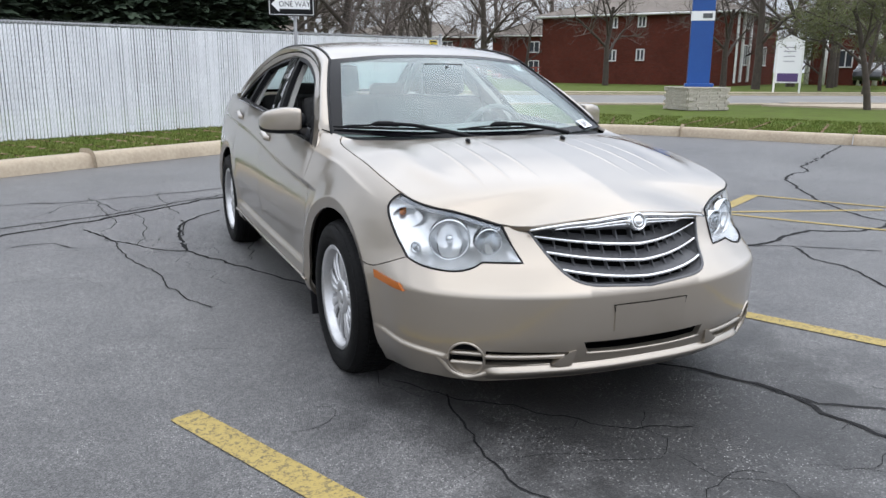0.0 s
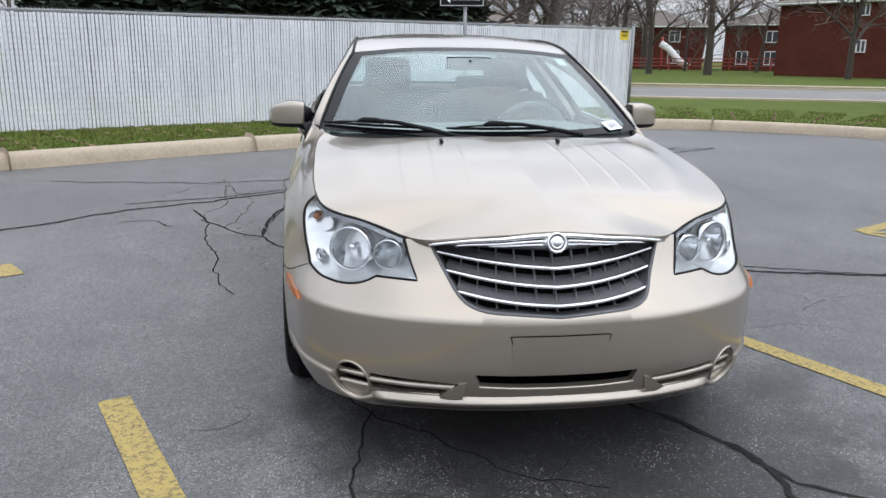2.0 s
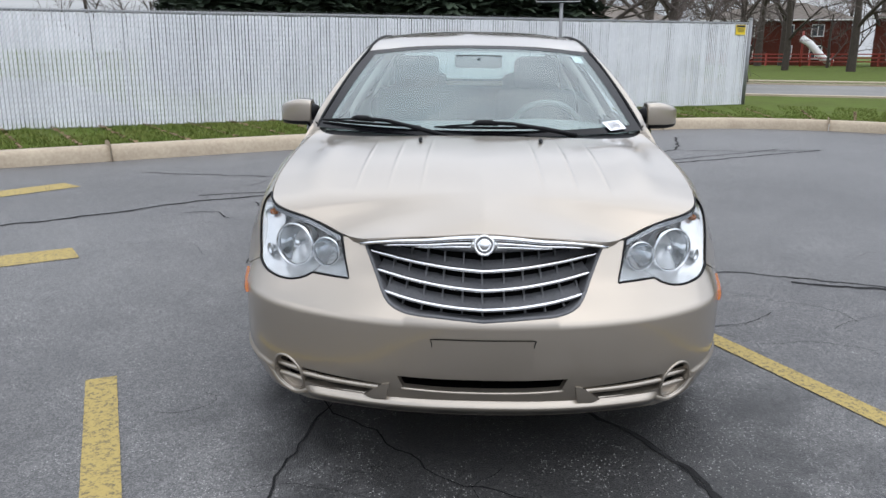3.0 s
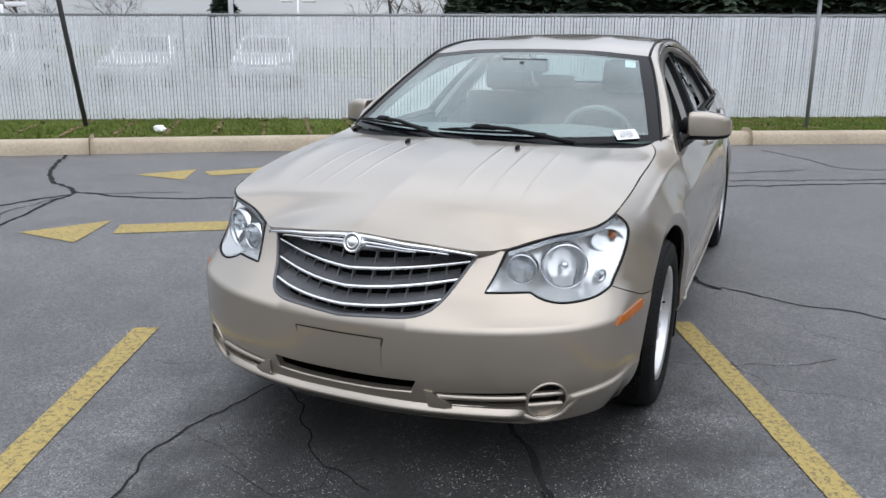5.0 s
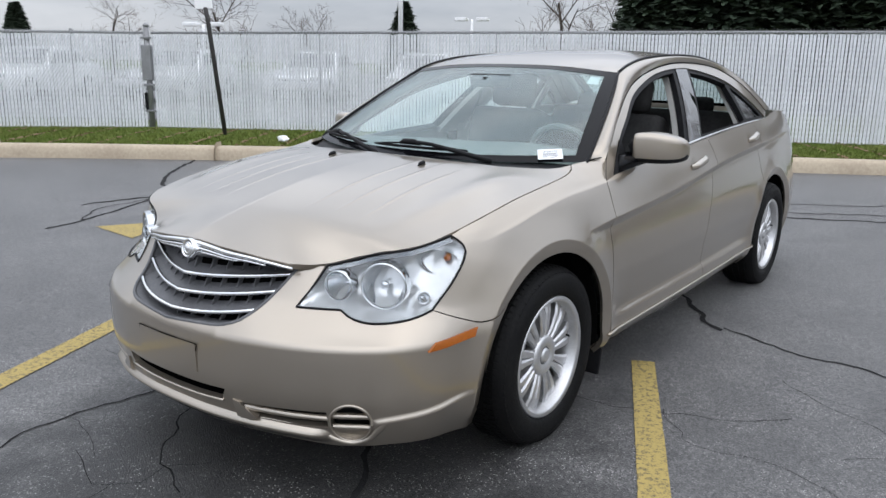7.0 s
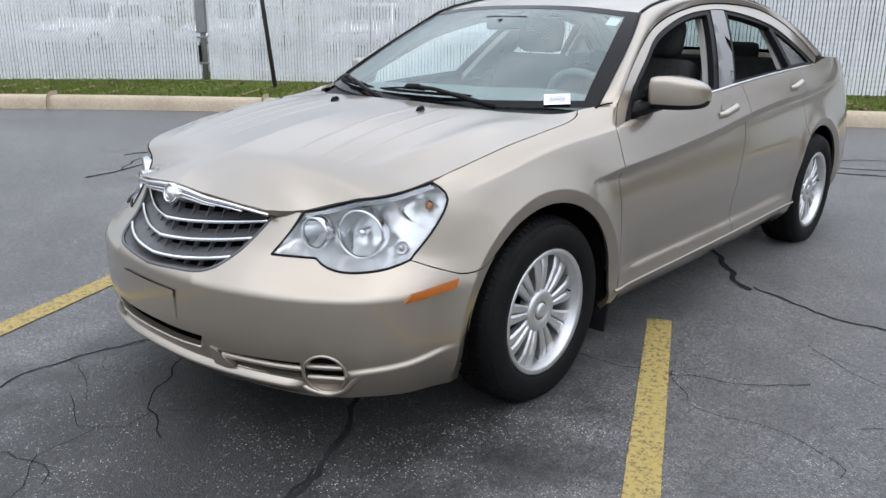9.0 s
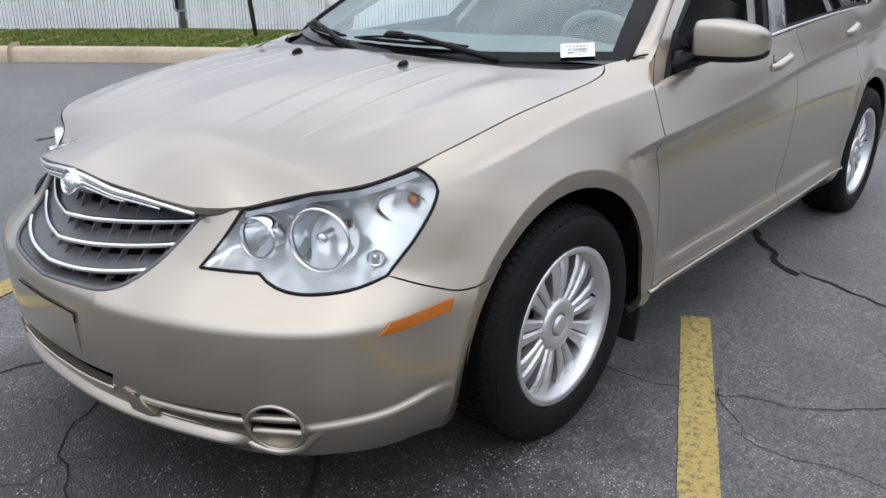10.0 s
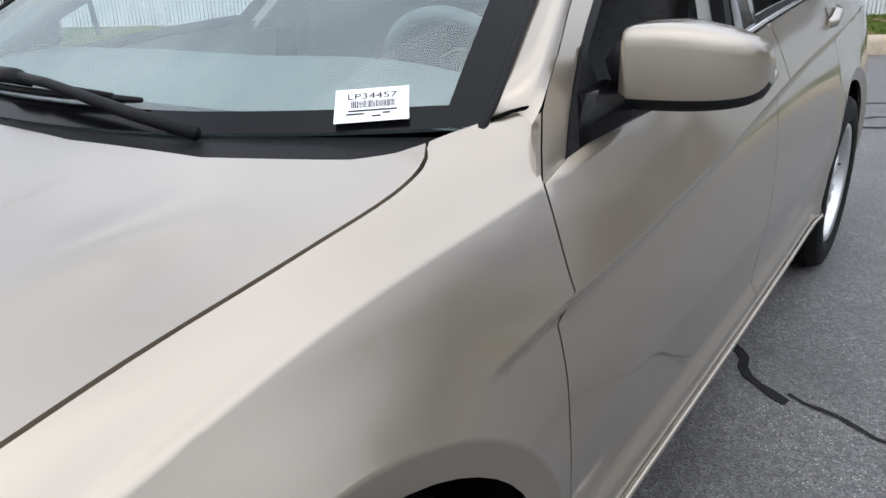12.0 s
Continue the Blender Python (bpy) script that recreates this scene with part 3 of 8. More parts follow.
HAUNCH = (0.10, 0.070, 0.040, 0.025, 0.012, 0.006, 0.002, 0.0, 0.0, 0.003, 0.012, 0.022, 0.035, 0.050, 0.070, 0.10, 0.15)
TAIL_SIDE = (0.10, 0.06, 0.035, 0.022, 0.010, 0.005, 0.0, 0.0, 0.0, 0.008, 0.018, 0.027, 0.037, 0.050, 0.066, 0.09, 0.13)
TAIL = (0.08, 0.05, 0.025, 0.012, 0.0, 0.0, 0.0, 0.001, 0.005, 0.03, 0.04, 0.045, 0.05, 0.06, 0.08, 0.13, 0.25)
STATIONS = {0.0: NOSE, u_x(0.39): GRILLE_SIDE, u_x(0.62): LAMP_MID, u_y(-0.60): CORNER, u_y(-0.30): ARCH_FRONT, u_y(0.05): AXLE, u_y(0.35): HOOD_REAR,
            u_y(0.55): PILLAR_FOOT, u_y(1.0): FRONT_DOOR, u_y(2.2): REAR_DOOR, u_y(2.9): HAUNCH, u_y(3.55): TAIL_SIDE, float(ARC[-1]): TAIL}
Z_STEPS = np.linspace(0.12, 1.1, 197)
U_STEPS = np.linspace(0, ARC[-1], 700)
_rows = np.array([smooth_line(KNOTS, v)(Z_STEPS) for v in STATIONS.values()])
INSET = np.array([smooth_line(list(STATIONS), _rows[:, k])(U_STEPS) for k in range(len(Z_STEPS))]).T
CREASE = smooth_line((-0.2, 0.28, 0.44, 0.66, 0.80, 0.99, 1.17, 1.545, 2.0, 2.5, 3.0, 3.6), (0.70, 0.745, 0.764, 0.777, 0.785, 0.799, 0.813, 0.851, 0.889, 0.912, 0.93, 0.94))
CREST = smooth_line((-0.4, -0.168, -0.046, 0.041, 0.157, 0.352, 0.454, 0.8), (0.785, 0.829, 0.852, 0.865, 0.877, 0.889, 0.899, 0.925))
CREST_FADE = smooth_line((-0.38, -0.1, 0.45, 0.75), (0, 1, 1, 0))
FADE = smooth_line((0.24, 0.44, 2.6, 3.3), (0, 1, 1, 0))
LEDGE = smooth_line((0.4, 1.0, 1.6, 2.4), (0.368, 0.372, 0.376, 0.386))
LEDGE_FADE = smooth_line((0.45, 0.60, 2.12, 2.34), (0, 1, 1, 0))
WING = smooth_line((u_x(0.64), u_x(0.70), u_y(-0.62), u_y(-0.51), u_y(-0.42)), (0.252, 0.282, 0.303, 0.322, 0.330))
WING_FADE = smooth_line((u_x(0.67), u_x(0.72), u_y(-0.56), u_y(-0.43)), (0, 1, 1, 0))
FRONT_AXLE, REAR_AXLE, HUB = 0.0, 2.766, 0.313
ARCHES = ((-0.010, 0.308, 0.393), (2.768, 0.308, 0.390))


def skin(u, z):
    """A point of the body's skin, by the way along the plan and the height."""
    s, u = (-1 if u < 0 else 1), abs(u)
    x, y = np.interp(u, ARC, PLAN[:, 0]), np.interp(u, ARC, PLAN[:, 1])
    nx, ny = np.interp(u, ARC, INWARD[:, 0]), np.interp(u, ARC, INWARD[:, 1])
    fi, fj = u / U_STEPS[1], (z - 0.12) / (Z_STEPS[1] - Z_STEPS[0])
    i, j = int(min(max(fi, 0), 698)), int(min(max(fj, 0), 195))
    a, b = min(fi - i, 1), min(max(fj - j, 0), 1)
    d = (INSET[i, j] * (1 - a) + INSET[i + 1, j] * a) * (1 - b) + (INSET[i, j + 1] * (1 - a) + INSET[i + 1, j + 1] * a) * b
    if 0.15 < y < 3.4:
        e, w = float(CREASE(y)) - z, 0.006 + 0.036 * float(FADE(y))
        if e > 0:
            d += float(FADE(y)) * (0.036 * e / w - 0.012 if e < w else 0.024 * math.exp(-(e - w) / 0.16))
        else:
            d -= 0.012 * float(FADE(y)) * math.exp(e / 0.06)
    if 0.44 < y < 2.45:  # ledge along the foot of the doors
        e, k = z - float(LEDGE(y)), float(LEDGE_FADE(y))
        d += k * (0.015 * math.exp(-e / 0.11) if e > 0 else 0.015 * max(0.0, 1 + e / 0.026))
    if x > 0.6 and y < -0.40:  # ledge from the fog lamp to the wheel
        e, k = z - float(WING(u)), float(WING_FADE(u))
        d -= k * (0.011 * max(0.0, 1 - e / 0.014) if e > 0 else 0.011 * math.exp(e / 0.07))
    if -0.4 < y < 1.0:
        d -= 0.0075 * float(CREST_FADE(y)) * math.exp(-abs(z - float(CREST(y))) / (0.0075 if z > float(CREST(y)) else 0.05))
    for ya, za, ra in ARCHES:
        r = math.hypot(y - ya, z - za)
        if r < 0.56 and x > 0.6:  # the arch swells to a lip that turns back to the wheel
            k = min(1.0, max(0.0, (ra + 0.145 - r) / 0.10))
            d -= 0.013 * k * k - 0.34 * max(0.0, ra + 0.045 - r)
    return Vector((s * (x + nx * d), y + ny * d, z))


def uv(x, y, z):
    """Where on the skin a place lies, at its height."""
    us = np.linspace(0, ARC[-1], 500)
    q = [skin(u, z) for u in us]
    k = min(range(500), key=lambda i: (q[i].x - x) ** 2 + (q[i].y - y) ** 2)
    fine_us = np.linspace(us[max(k - 1, 0)], us[min(k + 1, 499)], 40)
    q = [skin(u, z) for u in fine_us]
    k = min(range(40), key=lambda i: (q[i].x - x) ** 2 + (q[i].y - y) ** 2)
    return (float(fine_us[k]), z)


def sy(y, z):
    return (u_y(y), z)


def sx(x, z):
    return (u_x(x), z)


def arch(k, a0, a1, n=14, grow=0.0):
    """A stretch of a wheel arch's edge; degrees from the front, over the top, to the rear."""
    ya, za, ra = ARCHES[k]
    return [sy(ya - (ra + grow) * math.cos(radians(a)), za + (ra + grow) * math.sin(radians(a))) for a in np.linspace(a0, a1, n)]


# outlines shared between panels
HL_OUT_BOT, HL_BOT, HL_NOTCH = uv(0.762, -0.566, 0.612), uv(0.642, -0.69, 0.581), uv(0.553, -0.745, 0.611)
HL_IN, HL_IN_TOP = uv(0.423, -0.80, 0.611), uv(0.462, -0.705, 0.728)
HL_OUT, HL_TOP = uv(0.778, -0.425, 0.769), uv(0.748, -0.455, 0.822)
GR_TOP, GR_LOW, GR_BOT = uv(0.388, -0.765, 0.727), uv(0.312, -0.88, 0.590), uv(0.245, -0.93, 0.552)
HL_LOWER = [tuple(p) for p in crom([HL_OUT_BOT, uv(0.715, -0.63, 0.590), HL_BOT, uv(0.59, -0.73, 0.590), HL_NOTCH], 14)] + [tuple(p) for p in crom([HL_NOTCH, HL_IN], 5)[1:]]
HL_OUTER = [tuple(p) for p in crom([HL_OUT_BOT, uv(0.79, -0.50, 0.68), HL_OUT, (HL_OUT[0] - 0.012, 0.803), HL_TOP], 14)]
HL_UPPER = [tuple(p) for p in crom([HL_IN_TOP, uv(0.524, -0.65, 0.747), uv(0.582, -0.60, 0.768), uv(0.67, -0.523, 0.798), HL_TOP], 14)]
SEAM = [tuple(p) for p in crom([HL_OUT_BOT, (u_y(-0.485), 0.572), (u_y(-0.42), 0.553), (u_y(-0.34), 0.562), arch(0, 46, 46, 1)[0]], 16)]
HOOD_X = smooth_line((-0.88, -0.79, -0.742, -0.70, -0.65, -0.60, -0.55, -0.50, -0.455, -0.28, -0.1, 0.1, 0.24, 0.32, 0.36, 0.5), (0.40, 0.405, 0.430, 0.468, 0.526, 0.584, 0.641, 0.698, 0.748, 0.772, 0.778, 0.766, 0.746, 0.73, 0.718, 0.70))
HOOD_Z = smooth_line((-0.88, -0.79, -0.742, -0.70, -0.65, -0.60, -0.55, -0.50, -0.455, -0.28, -0.1, 0.1, 0.24, 0.32, 0.36, 0.5), (0.708, 0.725, 0.728, 0.732, 0.745, 0.763, 0.783, 0.804, 0.824, 0.862, 0.893, 0.918, 0.934, 0.95, 0.966, 0.97))
_top = [skin(*q) for q in HL_UPPER]
_hy = [-0.88, -0.79] + [p.y for p in _top[::2] if p.y < -0.47] + [-0.40, -0.28, -0.1, 0.1, 0.24, 0.32, 0.36, 0.5]
_hx = [0.40, 0.405] + [p.x + 0.001 for p in _top[::2] if p.y < -0.47] + [float(HOOD_X(y)) for y in _hy[-8:]]
_hz = [0.708, 0.725] + [p.z + 0.004 for p in _top[::2] if p.y < -0.47] + [float(HOOD_Z(y)) for y in _hy[-8:]]
HOOD_X, HOOD_Z = smooth_line(_hy, _hx), smooth_line(_hy, _hz)
HOOD_C = smooth_line((-0.88, -0.862, -0.83, -0.75, -0.6, -0.3, 0.0, 0.12, 0.3), (0.768, 0.775, 0.788, 0.815, 0.857, 0.920, 0.957, 0.968, 0.98))


def on_skin(y, z):
    """The way along the plan at which the skin, at this height, lies at y."""
    lo, hi = u_y(y - 0.45) if y > -0.5 else 0.3, u_y(y + 0.25)
    for _ in range(40):
        mid = (lo + hi) / 2
        lo, hi = (mid, hi) if skin(mid, z).y < y else (lo, mid)
    return lo


_ys = (-0.44, -0.38, -0.30, -0.2, -0.1, 0.0, 0.1, 0.18, 0.24, 0.29, 0.33, 0.36)
_front = (-0.88, -0.79, -0.742, -0.70, -0.65, -0.60, -0.55, -0.50)
_old = HOOD_X
HOOD_X = smooth_line(_front + _ys + (0.5,), [float(_old(y)) for y in _front] + [skin(on_skin(y, float(HOOD_Z(y))), float(HOOD_Z(y))).x for y in _ys] + [0.70])
HOOD_LINE = [(on_skin(y, float(HOOD_Z(y))), float(HOOD_Z(y))) for y in (-0.40, -0.35, -0.30, -0.25, -0.2, -0.15, -0.1, -0.05, 0.0, 0.05, 0.1, 0.14, 0.18, 0.21, 0.24, 0.27, 0.29, 0.31, 0.33, 0.345, 0.357)]
DOOR_GAP = [tuple(p) for p in crom([uv(0.826, 0.463, 0.900), uv(0.857, 0.453, 0.84), uv(0.886, 0.444, 0.771), sy(0.435, 0.6), sy(0.43, 0.42), sy(0.425, 0.296)], 24)]
BELT = smooth_line((0.3, 0.51, 1.0, 1.43, 1.69, 2.23, 2.87, 3.2), (0.89, 0.914, 0.955, 0.981, 0.997, 1.022, 1.042, 1.05))


def shift(line, du, dz=0.0):
    return [(u + du, z + dz) for u, z in line]


GAP = 0.002

# front fascia
wing_sets = [[(u, float(WING(u)) + o) for u in np.arange(u_x(0.68), u_y(-0.43), 0.02)] for o in (0.0, 0.007, 0.014, 0.018, -0.006, -0.02)]
flare = lambda k: [arch(k, -10, 190, 110, g) for g in (0.012, 0.028, 0.041, 0.045, 0.049, 0.062, 0.085, 0.11)]
half = [sx(0.2, 0.212), sx(0.4, 0.205), sx(0.52, 0.197), sx(0.6, 0.188), sx(0.67, 0.19), sx(0.74, 0.195), sy(-0.62, 0.188), sy(-0.45, 0.175), (arch(0, -22, -22, 1)[0][0], 0.166)]
half += arch(0, -20, 44, 16)
half += shift(SEAM[::-1][1:-1], 0, -GAP) + [(HL_OUT_BOT[0], HL_OUT_BOT[1] - GAP)]
half += shift(HL_LOWER[1:], 0, -0.004) + [(HL_IN_TOP[0] - 0.012, HL_IN_TOP[1] - 0.004), (GR_TOP[0] + 0.006, GR_TOP[1] - 0.002)]
half += [tuple(p) for p in crom([(GR_TOP[0] + 0.004, GR_TOP[1] - 0.01), (GR_LOW[0] + 0.004, GR_LOW[1]), (GR_BOT[0], GR_BOT[1] - 0.006), sx(0.13, 0.536)], 14)]
fascia_outline = [(0, 0.214)] + half + [(0, 0.528)] + [(-u, z) for u, z in half[::-1]]
INTAKE = [tuple(p) for p in crom([sx(0.262, 0.347), sx(0.12, 0.346), (0, 0.346)], 6)] + [(-u, z) for u, z in [tuple(p) for p in crom([sx(0.262, 0.347), sx(0.12, 0.346), (0, 0.346)], 6)][::-1][1:]]
INTAKE += [(-sx(0.245, 0)[0], 0.308), (-sx(0.12, 0)[0], 0.304), (0, 0.303), (sx(0.12, 0)[0], 0.304), (sx(0.245, 0)[0], 0.308)]
FOG = (uv(0.632, -0.79, 0.278))
FOG_R = 0.063
fog_hole = [(FOG[0] + FOG_R * 1.02 * math.cos(radians(a)), FOG[1] + FOG_R * math.sin(radians(a))) for a in range(0, 360, 15)]
slot = [sx(0.305, 0.312), sx(0.45, 0.315), (FOG[0] - 0.072, 0.317), (FOG[0] - 0.070, 0.262), sx(0.48, 0.260), sx(0.365, 0.264)]
neg = lambda poly: [(-u, z) for u, z in poly[::-1]]
bumper = part("front_bumper", sheet("front_bumper", fascia_outline, skin, PAINT, [INTAKE, fog_hole, neg(fog_hole), slot, neg(slot)], 0.026, 0.02, [ln for k in (1, -1) for ln in [[(k * u, z) for u, z in ring] for ring in flare(0) + wing_sets]], exact=True), None, car)

# fenders
fender_outline = [SEAM[0]] + HL_OUTER[1:-1] + [HL_TOP] + HOOD_LINE + [uv(0.758, 0.42, 0.972), uv(0.768, 0.48, 0.979), uv(0.771, 0.534, 0.982), uv(0.803, 0.487, 0.933)] + shift(DOOR_GAP, -GAP)
fender_outline += [(u_y(0.428), 0.19), (u_y(0.402), 0.19)] + arch(0, 180 - 2, 48, 22) + shift(SEAM[::-1][1:-1], 0, GAP)
crease_line = [(u_y(y), float(CREASE(y)) + o) for o in (0.0006,) for y in np.arange(0.2, 3.4, 0.03)]
crease_sets = [crease_line] + [[(u_y(y), float(CREASE(y)) + o) for y in np.arange(0.2, 3.4, 0.03)] for o in (-0.003, -0.014, -0.028, -0.039, -0.044, -0.055, 0.004, 0.02)]
ledge_sets = [[(u_y(y), float(LEDGE(y)) + o) for y in np.arange(0.46, 2.42, 0.03)] for o in (0.003, 0.012, 0.03, 0.0, -0.013, -0.026, -0.030)]
crest_sets = [[(u_y(y), float(CREST(y)) + o) for y in np.arange(-0.36, 0.9, 0.03)] for o in (0.0, -0.006, 0.004, 0.008, -0.015, 0.014, 0.022, -0.03)]
pair("fender", sheet("fender", fender_outline, skin, PAINT, (), 0.024, 0.014, crease_sets + crest_sets + flare(0), exact=True), car)


# doors, sills and rear quarters
def belt_uv(y0, y1, n, drop=0.0):
    return [sy(y, float(BELT(y)) - drop) for y in np.linspace(y0, y1, n)]


B_GAP = [tuple(p) for p in crom([sy(1.640, 0.985), sy(1.660, 0.90), sy(1.650, 0.81), sy(1.603, 0.715), sy(1.549, 0.624), sy(1.506, 0.50), sy(1.508, 0.396), sy(1.522, 0.307)], 24)]
front_door = shift(DOOR_GAP, GAP)[::1]
front_door = [tuple(p) for p in front_door] + shift(B_GAP[::-1], -GAP) + belt_uv(1.62, 0.545, 15)
door_l, door_r = pair("front_door", sheet("front_door", front_door, skin, PAINT, (), 0.028, 0.014, crease_sets + crest_sets + ledge_sets, exact=True), car)
rear_edge = [sy(2.50, 1.03), sy(2.50, 0.9), sy(2.49, 0.75)] + [tuple(p) for p in arch(1, 55, 12, 8, 0.035)]
rear_door = shift(B_GAP, GAP) + [(rear_edge[-1][0] - GAP, 0.312)] + shift(rear_edge[::-1], -GAP) + belt_uv(2.49, 1.665, 12)
rdoor_l, rdoor_r = pair("rear_door", sheet("rear_door", rear_door, skin, PAINT, (), 0.03, 0.014, crease_sets + ledge_sets, exact=True), car)
sill = [sy(0.402, 0.205), sy(1.5, 0.205), sy(2.36, 0.21), sy(2.37, 0.306), sy(2.2, 0.305), sy(1.5, 0.300), sy(0.425, 0.289)]
SILL_EDGE = [skin(u_y(y), 0.292 + 0.009 * (y - 0.42) + 0.05 * max(0, y - 2.25)) + Vector((0.006, 0, 0)) for y in np.linspace(0.41, 2.38, 50)]
pair("sill_edge", tube_mesh("sill_edge", SILL_EDGE, 0.006, PAINT, 6), car)
pair("sill", sheet("sill", sill, skin, PAINT, (), 0.03, 0.03), car)
quarter = shift(rear_edge, GAP) + [sy(2.405, 0.19)] + arch(1, 2, 182, 26) + [sy(3.35, 0.22), sy(3.42, 0.62), sy(3.5, 0.72), sy(3.6, 0.95), sy(3.5, 1.02), sy(3.35, 1.06), sy(3.2, 1.072), sy(3.0, 1.06), sy(2.87, 1.044), sy(2.6, 1.036)]
pair("rear_quarter", sheet("rear_quarter", quarter, skin, PAINT, (), 0.03, 0.014, crease_sets + flare(1), exact=True), car)
tail = [(u_y(3.36), 0.22)] + [(float(ARC[-1]) - u_x(0.0) - k, 0.24) for k in (0.6, 0.3, 0.0)] + [(float(ARC[-1]), 0.68), (u_y(3.43), 0.63)]
pair("rear_bumper", sheet("rear_bumper", tail, skin, PAINT, (), 0.04, 0.014), car)
lamp_tail = [(u_y(3.435), 0.64), (float(ARC[-1]) - 0.35, 0.69), (float(ARC[-1]) - 0.35, 0.86), (u_y(3.63), 0.94), (u_y(3.52), 0.72)]
pair("tail_light", sheet("tail_light", lamp_tail, skin, RED_PLASTIC, (), 0.04, 0.014), car, "red tail light")
trunk_low = [(float(ARC[-1]) - 0.345, 0.69), (float(ARC[-1]), 0.685), (float(ARC[-1]), 0.99), (float(ARC[-1]) - 0.35, 0.98)]
pair("trunk_panel", sheet("trunk_panel", trunk_low, skin, PAINT, (), 0.04, 0.014), car)


# hood
def ridge(x, at, w):
    return math.exp(-((abs(x) - at) / w) ** 2)


def ease(v):
    v = max(0.0, min(1.0, v))
    return v * v * (3 - 2 * v)


def hood_surface(x, y):
    xe, ze, zc = float(HOOD_X(y)), float(HOOD_Z(y)), float(HOOD_C(y))
    t = abs(x) / xe
    z = zc - (zc - ze) * t ** (2.1 - 0.35 * ease((-0.15 - y) / 0.35))
    grow = ease((y + 0.62) / 0.3) * ease((0.14 - y) / 0.3)
    for k in (0.20, 0.315, 0.43):
        z += 0.0027 * grow * ridge(x, k + 0.03 * (-0.2 - y), 0.0058)
    z += 0.006 * math.exp(-abs(x) / 0.06) * max(0.0, min(1.0, (y + 0.86) / 0.06)) * max(0.0, min(1.0, (0.05 - y) / 0.6))
    edge = 0.60 - 0.10 * ease((-0.25 - y) / 0.6)
    z += 0.0095 * ridge(x, edge, 0.055) * ease((y + 0.68) / 0.45) * ease((0.2 - y) / 0.25)
    return Vector((x, y, z))


hood_half = [tuple(p) for p in crom([(0.0, -0.864), (0.15, -0.859), (0.28, -0.829), (0.362, -0.795), (0.390, -0.776), (0.424, -0.746), (0.452, -0.716)], 36)[1:]]
hood_half += [(float(HOOD_X(y)) - (0.0032 if y < -0.40 else 0.0058), y) for y in [*np.arange(-0.70, -0.40, 0.01)] + [-0.38, -0.34, -0.3, -0.25, -0.2, -0.15, -0.1, -0.05, 0.0, 0.05, 0.1, 0.14, 0.18, 0.21, 0.24, 0.27, 0.29, 0.31, 0.33]]
hood_half += [(float(HOOD_X(0.352)) - 0.0055, 0.352), (0.66, 0.285), (0.5, 0.19), (0.3, 0.14)]
hood_outline = [(0, -0.864)] + hood_half + [(0, 0.125)] + [(-x, y) for x, y in hood_half[::-1]]
ribs = [[(s * (k + 0.03 * (-0.2 - y) + o), y) for y in np.arange(-0.6, 0.12, 0.03)] for s in (1, -1) for k in (0.20, 0.315, 0.43) for o in (-0.0135, -0.009, -0.006, -0.003, 0, 0.003, 0.006, 0.009, 0.0135)]
ribs += [[(o, y) for y in np.arange(-0.85, 0.1, 0.03)] for o in (-0.02, 0.0, 0.02)]
hood = part("hood", sheet("hood", hood_outline, hood_surface, PAINT, (), 0.022, 0.02, ribs, exact=True), None, car)

# greenhouse: pillars, rails, roof
DITCH = [(0.583, 1.035, 1.312), (0.572, 1.16, 1.347), (0.556, 1.4, 1.382), (0.545, 1.8, 1.402), (0.55, 2.2, 1.393), (0.568, 2.55, 1.345), (0.60, 2.85, 1.262), (0.64, 3.10, 1.155), (0.67, 3.27, 1.075)]


def canopy(y, z):
    dz = z - 0.93
    foot = 0.010 * max(0.0, min(1.0, (0.85 - y) / 0.25)) * max(0.0, min(1.0, 1 - (z - 1.0) / 0.14))
    return Vector((0.825 - foot - 0.45 * dz - 0.4 * dz * dz - (0.05 * ((y - 2.6) / 0.5) ** 2 if y > 2.6 else 0), y, z))


RAIL = [(0.495, 0.930), (0.530, 0.984), (0.60, 1.030), (0.78, 1.139), (1.09, 1.266), (1.5, 1.342), (1.9, 1.370), (2.34, 1.352), (2.62, 1.280), (2.84, 1.170), (3.00, 1.078)]
SCREEN_EDGE = [(0.737, 0.425, 0.945), (0.747, 0.465, 0.979), (0.716, 0.595, 1.062), (0.668, 0.775, 1.165), (0.624, 0.92, 1.247), (0.583, 1.035, 1.312)]
upper_inner = [tuple(p) for p in crom(SCREEN_EDGE, 20)] + [tuple(p) for p in crom(DITCH, 50)][1:]
rail_outer = [tuple(canopy(y, z) - Vector((0.8 * max(0, 0.983 - z), 0, 0))) for y, z in crom(RAIL, 69)]
mid_curve = [tuple(np.array(a) * 0.5 + np.array(b) * 0.5 + np.array((0.012, -0.004, 0.010)) * min(1.0, max(-1.6, ((a[2] + b[2]) / 2 - 0.992) / 0.02))) for a, b in zip(crom(upper_inner, 69), rail_outer)]
pair("roof_rail", grid_mesh("roof_rail", loft([upper_inner, mid_curve, rail_outer], 80, 7), PAINT, 0.012, True), car)
pair("drip_moulding", tube_mesh("drip_moulding", [(x - 0.002, y, z + 0.002) for x, y, z in crom(DITCH[:6], 40)], 0.007, BLACK_TRIM, 6), car, "black rubber roof moulding")
centre = [(0, 0.985, 1.345), (0, 1.3, 1.398), (0, 1.7, 1.430), (0, 2.1, 1.428), (0, 2.4, 1.400), (0, 2.66, 1.345)]
ditch_in = [(x - 0.008, y, z) for x, y, z in DITCH[:6]]
